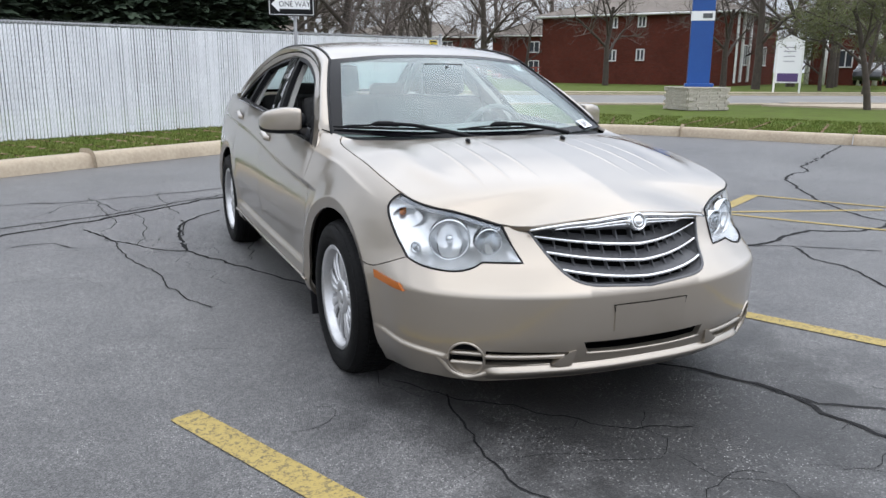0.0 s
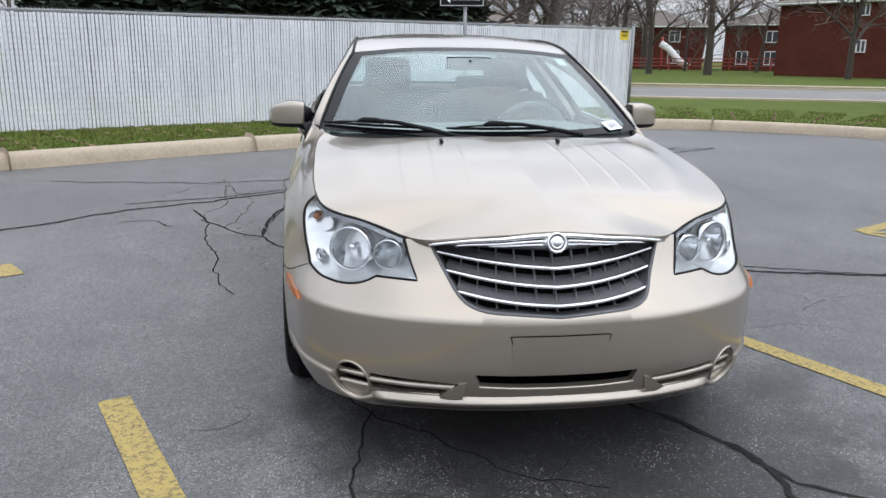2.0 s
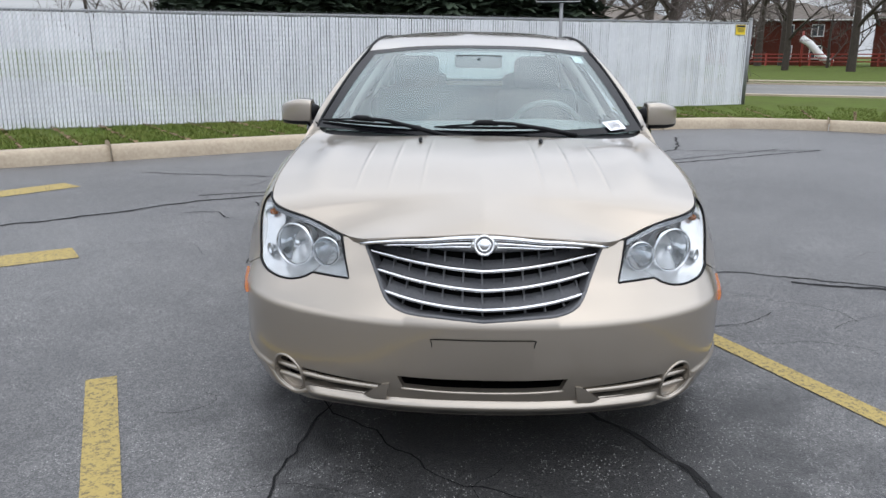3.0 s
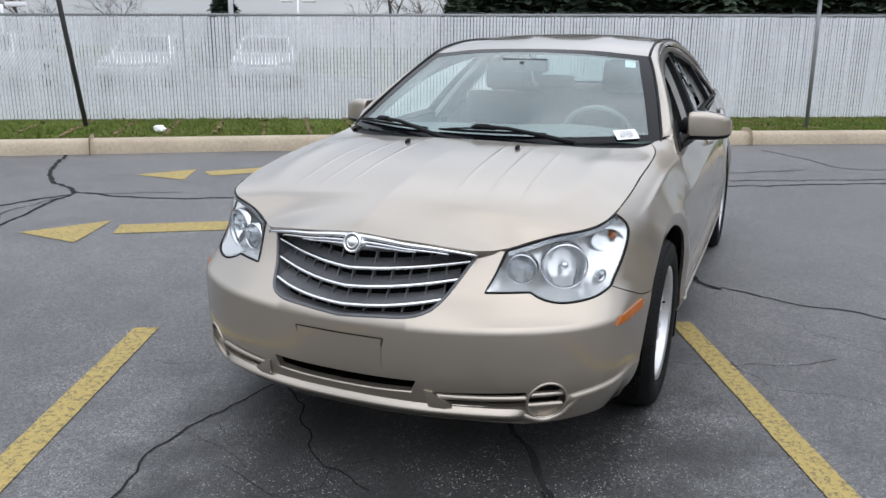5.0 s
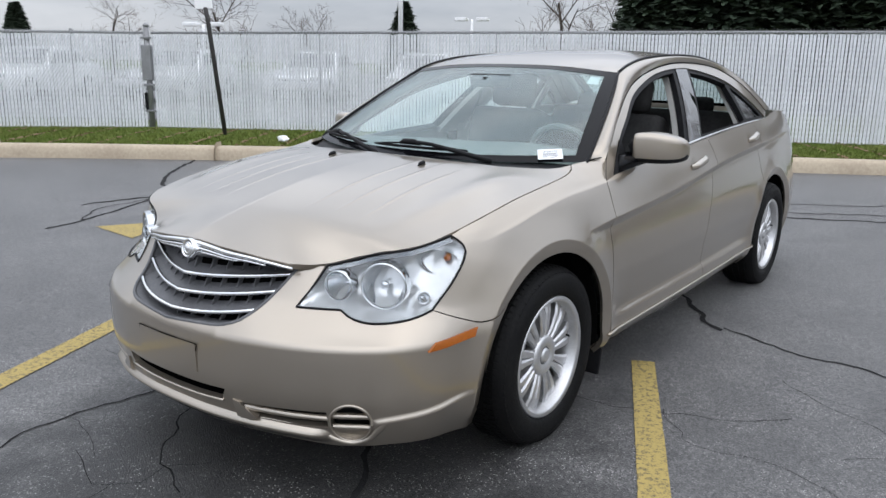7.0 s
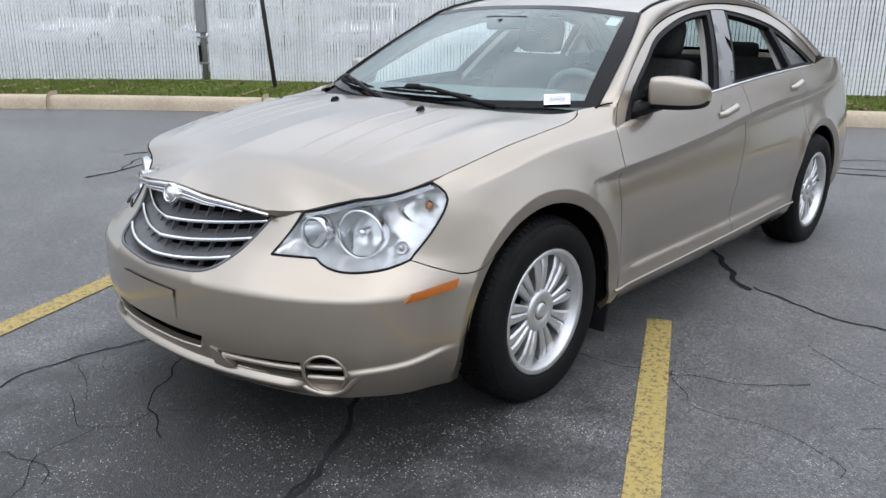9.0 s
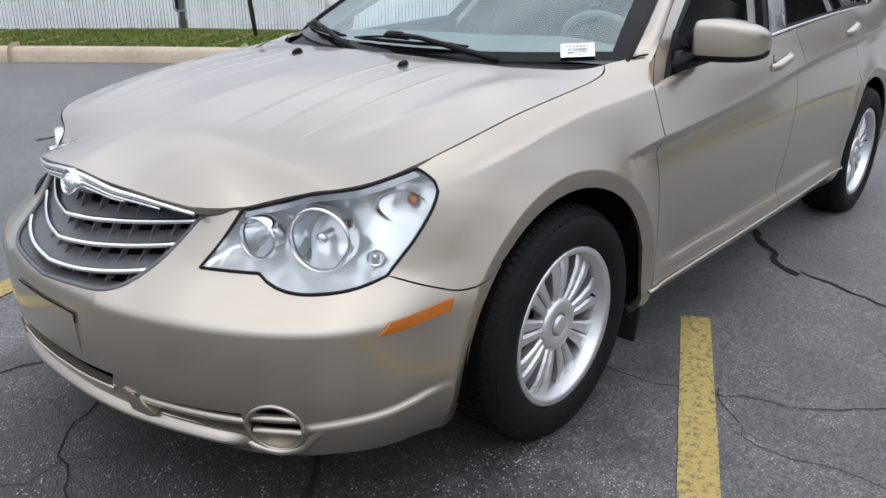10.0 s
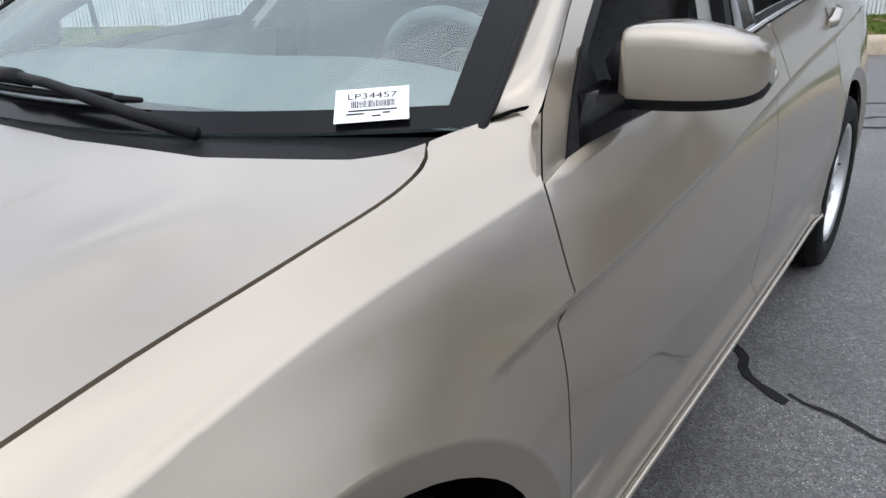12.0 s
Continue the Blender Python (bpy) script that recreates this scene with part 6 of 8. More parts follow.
part("headliner", grid_mesh("headliner", roof_in, TRIM_GREY, 0.0), None, car, "pale grey cloth headliner")


def card(y, z):
    p = canopy(y, max(z, 0.93))
    x = p.x - 0.07 if z > 0.93 else 0.755 - 0.02 * math.sin((z - 0.3) * 4)
    return Vector((x, y, z))


for nm, y0, y1 in (("front_door_card", 0.56, 1.47), ("rear_door_card", 1.60, 2.45)):
    cd = [(y0, 0.30), (y1, 0.30), (y1 + 0.03, float(BELT(y1)) - 0.01), ((y0 + y1) / 2, float(BELT((y0 + y1) / 2)) - 0.01), (y0, float(BELT(y0)) - 0.01)]
    pair(nm, sheet(nm, cd, card, DASH, (), 0.06, 0.0, flip=True), car)
    pair(nm + "_back", sheet(nm + "_back", cd, card, DASH, (), 0.08, 0.0, lift=0.004), car)
trim_c = [(1.40, 0.95), (1.73, 1.335), (1.95, 1.335), (1.66, 0.95)]
pair("pillar_trim", sheet("pillar_trim", trim_c, lambda y, z: canopy(y, z) - Vector((0.055, 0, 0)), TRIM_GREY, (), 0.05, 0.03), car, "pale grey pillar trim")
rear_trim = [(2.42, 0.99), (2.43, 1.27), (2.62, 1.19), (2.9, 1.06), (2.9, 1.0)]
pair("rear_pillar_trim", sheet("rear_pillar_trim", rear_trim, lambda y, z: canopy(y, z) - Vector((0.06, 0, 0)), TRIM_GREY, [[(2.50, 1.07), (2.48, 1.20), (2.58, 1.17), (2.75, 1.07)]], 0.05, 0.02), car)
rail_in = [tuple(Vector(p) * 0.5 + Vector(q) * 0.5 + Vector((-0.04, 0, -0.03))) for p, q in zip(crom(upper_inner, 40), crom(rail_outer, 40))]
v, f = tube(rail_in, 0.022, 8)
pair("rail_trim", mesh_of("rail_trim", v, f, TRIM_GREY), car)
for s in (1, -1):
    part("seat_belt", mesh_of("seat_belt", [(s * 0.60, 1.66, 1.24), (s * 0.60, 1.70, 1.24), (s * 0.68, 1.52, 0.70), (s * 0.68, 1.47, 0.70)], [(0, 1, 2, 3)], DASH, False), None, car)

# ---------------------------------------------------------------- ground
KERB_LINE = [(-60, -46), (-18, -6.2), (-12, -0.3), (-9.4, 2.15), (-7.2, 3.93), (-4.4, 5.95), (-1.4, 8.02), (1.84, 9.95), (3.2, 10.75), (4.6, 11.2), (5.9, 11.1), (7.1, 10.6), (8.3, 9.75), (9.3, 8.45), (10.05, 7.35), (10.95, 6.2), (13, 3.7), (20, -4), (60, -46)]
kerb_path = crom(KERB_LINE, 260)
lot_edge = [tuple(p) for p in kerb_path]
flat = lambda h: (lambda x, y: Vector((x, y, h)))
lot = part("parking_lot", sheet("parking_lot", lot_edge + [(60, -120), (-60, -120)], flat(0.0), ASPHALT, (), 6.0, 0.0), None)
tagged(lot, "dark grey asphalt parking lot with cracks", "asphalt", kind="structure")


def lawn_height(x, y):
    return 0.165 + 0.03 * noise.noise(Vector((x * 0.25, y * 0.25, 0)))


far_ring = [(900 * math.cos(a), 900 * math.sin(a)) for a in np.linspace(0, 2 * math.pi, 48, endpoint=False)]
back = kerb_path + 0
d = np.gradient(kerb_path, axis=0)
d /= np.linalg.norm(d, axis=1)[:, None]
KERB_N = np.stack([-d[:, 1], d[:, 0]], 1)
lawn_in = [tuple(p) for p in kerb_path + KERB_N * 0.22]
ground = part("ground", sheet("ground", far_ring, lambda x, y: Vector((x, y, lawn_height(x, y))), LAWN, [lawn_in + [(60.2, -120.2), (-60.2, -120.2)]], 30.0, 0.0), None)
tagged(ground, "green spring lawn with bare patches", "grass", kind="structure")

# kerb in cast lengths
kerb = tagged(new("kerb"), "tan concrete kerb with joints round the lot", "kerb", kind="structure")
K_PROF = ((0.0, -0.02), (0.012, 0.05), (0.03, 0.13), (0.06, 0.17), (0.10, 0.18), (0.24, 0.182), (0.26, 0.10))
run = np.concatenate([[0], np.cumsum(np.linalg.norm(np.diff(kerb_path, axis=0), axis=1))])
for s0 in np.arange(0, run[-1] - 3.05, 3.05):
    s = np.linspace(s0 + 0.006, s0 + 3.044, 9)
    px, py = np.interp(s, run, kerb_path[:, 0]), np.interp(s, run, kerb_path[:, 1])
    if np.hypot(px[4], py[4]) > 45:
        continue
    tx, ty = np.gradient(px), np.gradient(py)
    ln = np.hypot(tx, ty)
    nx, ny = -ty / ln, tx / ln
    g = np.array([[(px[i] + nx[i] * o, py[i] + ny[i] * o, h) for i in range(9)] for o, h in K_PROF])
    part("kerb_stone", grid_mesh("kerb_stone", g, KERB, 0.06, True), None, kerb)

# painted lines
paint = tagged(new("lot_markings"), "worn yellow painted parking lines and arrows", "road marking", kind="structure")


def line(name, pts, width, mat, z, seed, rough=0.0, parent=paint):
    v, f = ribbon(pts, width, z, seed, rough)
    return part(name, mesh_of(name, v, f, mat, False), None, parent)


line("yellow_line", [(0.845, 0.94), (1.195, 0.19), (1.54, -0.55), (2.6, -2.8), (3.2, -4.1)], 0.105, YELLOW, 0.004, 1, 0.0004)
line("yellow_line", [(-1.54, -0.26), (-1.2, -1.0), (-0.98, -1.48), (-0.3, -2.95), (0.3, -4.3)], 0.118, YELLOW, 0.004, 2, 0.0004)


def flat_shape(name, pts, z=0.004):
    return part(name, mesh_of(name, [(x, y, z) for x, y in pts], [tuple(range(len(pts)))], YELLOW, False), None, paint)


flat_shape("arrow_head", [(-5.08, 3.26), (-4.40, 3.23), (-4.76, 3.86)])
line("arrow_bar", [(-4.45, 3.66), (-3.95, 4.33)], 0.33, YELLOW, 0.004, 5)
flat_shape("arrow_head", [(-3.86, 0.88), (-3.25, 0.83), (-3.56, 1.47)])
line("arrow_bar", [(-3.30, 1.27), (-2.63, 1.73)], 0.30, YELLOW, 0.004, 6)
line("yellow_line", [(3.40, 2.32), (4.5, 2.95)], 0.12, YELLOW, 0.004, 7)
line("yellow_line", [(3.40, 2.32), (5.0, 1.82)], 0.06, YELLOW, 0.0045, 8)
line("yellow_line", [(3.40, 2.28), (4.05, 1.28), (4.6, 0.5)], 0.06, YELLOW, 0.005, 9)
line("yellow_line", [(4.5, 2.95), (5.2, 1.85)], 0.06, YELLOW, 0.0055, 10)

# cracks sealed with tar
CRACKS = (
    ([(10.35, 6.67), (7.84, 5.09), (7.11, 4.64), (6.77, 4.24), (6.11, 3.96), (5.62, 3.47), (5.0, 2.61), (4.6, 1.89), (4.5, 1.42), (4.28, 1.25), (3.81, 1.24), (3.5, 1.37), (2.75, 1.15), (1.9, 1.3)], 0.035),
    ([(-2.49, 3.55), (-1.68, 4.05), (-0.67, 4.79), (0.72, 5.35), (2.28, 6.31), (5, 8.0)], 0.04),
    ([(-2.51, 3.86), (-1.67, 4.22), (-0.65, 4.93), (0.7, 5.69), (2.31, 6.61), (4.5, 8.1)], 0.025),
    ([(-3.6, 5.2), (-2.15, 5.0), (-1.65, 5.09), (-0.58, 5.43), (1.5, 6.9)], 0.02),
    ([(-4.85, 2.25), (-4.08, 2.31), (-3.34, 2.67), (-2.49, 3.55)], 0.035),
    ([(-4.87, 1.3), (-4.85, 1.87), (-4.8, 2.2), (-5.54, 2.62), (-6.19, 3.14), (-6.71, 3.73), (-7.0, 4.05)], 0.045),
    ([(-1.9, 3.54), (-1.7, 3.09), (-1.49, 2.7), (-1.24, 2.5), (-1.03, 2.07), (-0.85, 1.68), (-0.71, 1.37), (-0.4, 0.8)], 0.018),
    ([(-0.8, 4.09), (-1.13, 3.56), (-1.23, 3.0), (-1.22, 2.49)], 0.022),
    ([(0.3, -0.35), (0.5, -0.56), (0.6, -0.69), (0.70, -0.98), (0.73, -1.42), (0.9, -2.0)], 0.02),
    ([(0.66, -0.86), (0.74, -1.08), (0.95, -1.25), (1.3, -1.5)], 0.012),
    ([(-0.7, -0.26), (-0.55, -0.51), (-0.38, -0.66), (-0.18, -0.93), (0.15, -1.06)], 0.006),
    ([(-0.56, -0.47), (-0.62, -0.72), (-0.65, -0.95), (-0.61, -1.28), (-0.53, -1.6)], 0.008),
    ([(3.45, 0.62), (3.06, 0.87), (2.72, 1.11), (1.82, 1.45), (1.36, 1.54), (1.01, 1.64)], 0.014),
    ([(2.91, 0.94), (2.77, 0.62), (2.74, 0.37), (2.6, -0.02), (2.3, -0.6)], 0.018),
    ([(0.4, 2.3), (0.62, 2.06), (0.78, 1.87), (0.89, 1.69), (1.01, 1.635)], 0.03),
    ([(-4.74, 2.13), (-4.58, 1.72), (-4.35, 1.32), (-4.2, 0.96), (-4.05, 0.59)], 0.035),
    ([(-4.74, 2.13), (-4.66, 1.61), (-4.6, 1.34), (-4.46, 1.14), (-4.21, 0.96)], 0.015),
    ([(-4.8, 2.2), (-4.48, 2.33), (-4.17, 2.53), (-3.94, 2.7)], 0.014),
    ([(-1.79, 3.34), (-1.65, 2.76), (-1.6, 2.34), (-1.48, 1.93), (-1.35, 1.28), (-1.26, 1.07)], 0.009),
    ([(-1.13, 3.7), (-1.21, 3.11), (-1.24, 2.6)], 0.012),
    ([(-2.19, 4.39), (-2.07, 4.8), (-1.78, 4.86), (-1.6, 4.31), (-1.39, 4.54), (-1.04, 4.57)], 0.008),
    ([(-1.47, 4.11), (-1.45, 3.56), (-1.54, 2.81)], 0.006),
    ([(-1.88, 5.25), (-1.78, 4.69), (-1.68, 3.78), (-1.79, 3.41)], 0.007),
    ([(-0.78, 3.84), (-0.77, 3.29), (-0.76, 2.61), (-0.88, 2.09)], 0.006),
    ([(-2.39, 3.06), (-2.17, 3.13), (-1.95, 2.88)], 0.012),
    ([(-1.23, 5.39), (-1.21, 4.64), (-1.15, 3.98)], 0.007),
    ([(0.97, 8.69), (1.46, 8.09), (1.97, 7.3), (2.86, 7.82), (3.21, 9.0), (3.38, 9.6)], 0.03),
    ([(2.86, 7.82), (3.95, 7.8), (4.99, 8.03)], 0.02),
    ([(0.6, 0.3), (1.03, 0.42), (1.17, 0.5), (1.33, 0.54), (1.54, 0.71)], 0.004),
)
for i, (pts, w) in enumerate(CRACKS):
    rnd = random.Random(70 + i)
    q = crom(pts, max(12, int(sum(math.dist(a, b) for a, b in zip(pts, pts[1:])) / 0.11)))
    q = [(x + 0.05 * noise.noise(Vector((x * 4, y * 4, i))) + rnd.uniform(-0.012, 0.012), y + 0.05 * noise.noise(Vector((x * 4, y * 4, i + 50))) + rnd.uniform(-0.012, 0.012)) for x, y in q]
    line("tar_seam", q, w, TAR, 0.0025 + 0.0003 * (i % 5), 40 + i, 0.009, lot)

# hairline cracks that branch off
store = [[], []]
rnd = random.Random(8)
for cx, cy, rad, n in ((-1.4, 2.6, 0.9, 20), (0.0, -1.2, 0.9, 8), (1.0, -1.3, 0.7, 4), (-0.9, 0.4, 0.8, 6), (4.5, 2.0, 1.6, 14), (1.4, 0.5, 0.5, 1), (-2.4, 4.0, 1.2, 12), (2.6, 1.0, 1.0, 6), (-5.2, 2.2, 1.2, 6), (6.5, 4.2, 1.4, 6)):
    for _ in range(n):
        x, y, a = cx + rnd.gauss(0, rad / 2), cy + rnd.gauss(0, rad / 2), rnd.uniform(0, 6.28)
        pts = [(x, y)]
        for _ in range(rnd.randrange(5, 14)):
            a += rnd.gauss(0, 0.55)
            x, y = x + 0.07 * math.cos(a), y + 0.07 * math.sin(a)
            pts.append((x, y))
        add(store, ribbon(pts, rnd.uniform(0.0012, 0.0030), 0.0021, rnd.randrange(999), 0.003))
tagged(part("hairline_cracks", mesh_of("hairline_cracks", *store, HAIRLINE, False), None, lot), kind="stuff")

# ---------------------------------------------------------------- slatted fence along the lot
FENCE_A, FENCE_B, FENCE_L = Vector((-10.35, 5.66, 0)), Vector((6.47, 15.65, 0)), Vector((-15.2, 0.2, 0))


def fence_top(x):
    return 1.83 + 0.0135 * (x + 7.8)


def build_fence(name, a, b, label):
    """Chain-link fence woven with white slats between two points."""
    root = tagged(new(name), label, "fence")
    run_ = b - a
    n_len = run_.length
    e = run_.normalized()
    nrm = Vector((e.y, -e.x, 0))
    top = lambda s: fence_top((a + e * s).x)
    store = [[], []]
    rnd = random.Random(3)
    pitch = 0.0555
    k = 0
    while k * pitch < n_len - 0.05:
        s = k * pitch + 0.03
        w = 0.043 + rnd.uniform(-0.0015, 0.0015)
        lean = rnd.uniform(-0.003, 0.003)
        tw = rnd.uniform(-0.006, 0.006)
        p0, p1 = a + e * s, a + e * (s + lean)
        zt = top(s) - 0.035 - rnd.uniform(0, 0.012)
        z0 = 0.16 + rnd.uniform(0, 0.02)
        b0 = len(store[0])
        for p, z in ((p0, z0), (p1, zt)):
            for sw_, sn in ((-w / 2, 0.004 + tw), (w / 2, 0.004 - tw), (w / 2, -0.004 - tw), (-w / 2, -0.004 + tw)):
                q = p + e * sw_ + nrm * sn
                store[0].append((q.x, q.y, z))
        store[1].extend([(b0, b0 + 1, b0 + 5, b0 + 4), (b0 + 1, b0 + 2, b0 + 6, b0 + 5), (b0 + 2, b0 + 3, b0 + 7, b0 + 6), (b0 + 3, b0, b0 + 4, b0 + 7), (b0 + 4, b0 + 5, b0 + 6, b0 + 7)])
        k += 1
    tagged(part("slats", mesh_of("slats", *store, SLAT, False), None, root, "white plastic privacy slats"), kind="stuff")
    # woven wire: zigzag diagonals in front of and behind the slats
    store = [[], []]
    step = 0.0555
    for side, dirn in ((0.008, 1), (-0.008, -1)):
        s = -2.0
        while s < n_len + 2.0:
            h = top(min(max(s, 0), n_len)) + 0.03 - 0.12
            s0, z0, s1, z1 = s, 0.12, s + dirn * h * 0.72, 0.12 + h
            if dirn < 0:
                s0, s1 = s, s - h * 0.72
            lo, hi = min(s0, s1), max(s0, s1)
            if hi > 0 and lo < n_len:
                cut = lambda q: z0 + (z1 - z0) * (q - s0) / (s1 - s0)
                c0, c1 = max(lo, 0), min(hi, n_len)
                pa, pb = a + e * c0 + nrm * side, a + e * c1 + nrm * side
                za, zb = cut(c0), cut(c1)
                b0 = len(store[0])
                r = 0.0028
                for p, z in ((pa, za), (pb, zb)):
                    for de, dn in ((-r, 0), (0, r), (r, 0)):
                        q = p + e * de + nrm * (dn if side > 0 else -dn)
                        store[0].append((q.x, q.y, z))
                store[1].extend([(b0, b0 + 1, b0 + 4, b0 + 3), (b0 + 1, b0 + 2, b0 + 5, b0 + 4)])
            s += step
    k = 0
    while k * step < n_len:
        p = a + e * (k * step)
        z = top(k * step)
        b0 = len(store[0])
        for de, dz in ((-0.006, -0.03), (0.006, -0.03), (0.001, 0.035)):
            q = p + e * de
            store[0].append((q.x, q.y, z + dz))
        store[1].append((b0, b0 + 1, b0 + 2))
        k += 1
    tagged(part("wire_mesh", mesh_of("wire_mesh", *store, WIRE, False), None, root, "galvanised woven wire"), kind="stuff")
    part("top_rail", tube_mesh("top_rail", [a + Vector((0, 0, top(0) - 0.01)) - nrm * 0.03, b + Vector((0, 0, top(n_len) - 0.01)) - nrm * 0.03], 0.021, GALV, 8), None, root, "galvanised top rail")
    part("bottom_wire", tube_mesh("bottom_wire", [a + Vector((0, 0, 0.17)) + nrm * 0.012, b + Vector((0, 0, 0.17)) + nrm * 0.012], 0.004, GALV, 5), None, root)
    post = None
    for s in np.arange(3.0, n_len - 0.5, 3.0):
        p = a + e * s - nrm * 0.05
        me = tube_mesh("post", [(0, 0, 0.05), (0, 0, 1.83)], 0.03, GALV, 10) if post is None else post
        post = me
        ob = part("post", me, None, root)
        ob.location = p
    return root


WIRE = material("fence_wire", (0.42, 0.43, 0.45), 0.5, 0.3)
build_fence("slatted_fence", FENCE_A, FENCE_B, "tall chain-link fence woven with white privacy slats")
build_fence("slatted_gate", FENCE_L, FENCE_A - (FENCE_A - FENCE_L).normalized() * 0.12, "chain-link gate with white slats beside a steel post")
end_post = tagged(new("fence_end_post"), "grey steel end post with cap at fence corner", "fence post")
part("post", tube_mesh("post", [(6.50, 15.67, 0.05), (6.50, 15.67, 2.10)], 0.042, GALV, 14), None, end_post)
part("post_cap", tube_mesh("post_cap", [(6.50, 15.67, 2.09), (6.50, 15.67, 2.115), (6.50, 15.67, 2.135)], [0.048, 0.046, 0.015], GALV, 14), None, end_post)
gp = tagged(new("gate_post"), "grey steel gate post with latch plate and hinges", "gate post")
gx, gy = -10.42, 5.62
part("post", tube_mesh("post", [(gx, gy, 0.05), (gx, gy, 1.90)], 0.05, GALV, 14), None, gp)
part("post_cap", tube_mesh("post_cap", [(gx, gy, 1.89), (gx, gy, 1.92), (gx, gy, 1.95)], [0.056, 0.054, 0.02], GALV, 14), None, gp)
bm = bmesh.new()
box(bm, (0.17, 0.10, 0.60), (gx + 0.02, gy - 0.03, 1.28), Euler((0, 0, radians(31))).to_matrix(), 0.012)
part("latch_plate", bm, GALV, gp, "bent steel latch plate")
bm = bmesh.new()
box(bm, (0.09, 0.10, 0.30), (gx - 0.07, gy - 0.05, 0.62), Euler((0, 0, radians(31))).to_matrix(), 0.01)
part("lock_box", bm, BLACK_TRIM, gp, "black lock box")
for z in (0.45, 0.9, 1.7):
    bm = bmesh.new()
    box(bm, (0.17, 0.13, 0.035), (gx, gy, z), Euler((0, 0, radians(31))).to_matrix(), 0.006)
    part("band", bm, GALV, gp)

lean = tagged(new("leaning_post"), "thin dark steel post leaning in the grass", "post")
part("post", tube_mesh("post", [(-8.28, 5.56, 0.1), (-8.44, 5.45, 1.95), (-8.46, 5.43, 2.14)], 0.035, RUST_POST, 8), None, lean)
bm = bmesh.new()
box(bm, (0.28, 0.012, 0.42), (-8.49, 5.41, 2.33), Euler((radians(-3), radians(-4), radians(35))).to_matrix(), 0.004)
part("plate", bm, SIGN_WHITE, lean, "blank pale sign plate")

# one-way sign
ow = tagged(new("one_way_sign"), "black and white one way sign on a steel pole", "road sign")
ox, oy = 1.55, 10.55
part("pole", tube_mesh("pole", [(ox, oy, 0.05), (ox - 0.03, oy, 2.75)], 0.030, GALV, 8), None, ow)
ROT = Euler((0, 0, radians(-14))).to_matrix()
at = Vector((ox - 0.09, oy - 0.05, 2.31))


def sign_box(name, size, dx, dz, depth, mat, parent):
    bm = bmesh.new()
    box(bm, size, at + ROT @ Vector((dx, -depth, dz)), ROT)
    return part(name, bm, mat, parent)


plate = sign_box("plate", (0.78, 0.006, 0.38), 0, 0, 0.0, BLACK_TRIM, ow)
sign_box("border", (0.74, 0.003, 0.34), 0, 0, 0.005, SIGN_WHITE, plate)
sign_box("field", (0.72, 0.003, 0.32), 0, 0, 0.008, BLACK_TRIM, plate)
arrow = [(-0.33, 0), (-0.20, 0.13), (-0.20, 0.075), (0.31, 0.075), (0.31, -0.075), (-0.20, -0.075), (-0.20, -0.13)]
am = mesh_of("arrow", [at + ROT @ Vector((x, -0.0125, z)) for x, z in arrow], [tuple(range(7))[::-1]], SIGN_WHITE, False)
part("arrow", am, None, plate)


def lettering(name, text, size, m, mat, parent, stretch=1.0):
    fc = bpy.data.curves.new(name, "FONT")
    fc.body, fc.size, fc.align_x, fc.align_y = text, size, "CENTER", "CENTER"
    tmp = new(name, fc)
    bpy.context.view_layer.update()
    me = bpy.data.meshes.new_from_object(tmp.evaluated_get(bpy.context.evaluated_depsgraph_get()))
    bpy.data.objects.remove(tmp)
    me.transform(m @ Matrix.Diagonal((stretch, 1, 1, 1)))
    me.materials.clear()
    me.materials.append(mat)
    return part(name, me, None, parent)


lettering("words", "ONE WAY", 0.125, Matrix.Translation(at + ROT @ Vector((0.055, -0.0155, 0))) @ ROT.to_4x4() @ pose(0, 0, 0, 90), BLACK_TRIM, plate, 0.9)

# yellow notice at the fence end
no = tagged(new("warning_notice"), "small yellow and black warning notice wired to the fence", "notice")
FE = (FENCE_B - FENCE_A).normalized()
FN = Vector((FE.y, -FE.x, 0))
FR = Matrix((FE, -FN, Vector((0, 0, 1)))).transposed()
bm = bmesh.new()
box(bm, (0.31, 0.006, 0.22), Vector((6.20, 15.50, 1.86)) + FN * 0.03, FR)
npl = part("plate", bm, SIGN_YELLOW, no)
for dz, w, h in ((0.075, 0.28, 0.045), (0.02, 0.22, 0.014), (-0.01, 0.24, 0.014), (-0.04, 0.18, 0.014)):
    bm = bmesh.new()
    box(bm, (w, 0.003, h), Vector((6.20, 15.50, 1.86 + dz)) + FN * 0.036, FR)
    part("print_bar", bm, INK, npl)

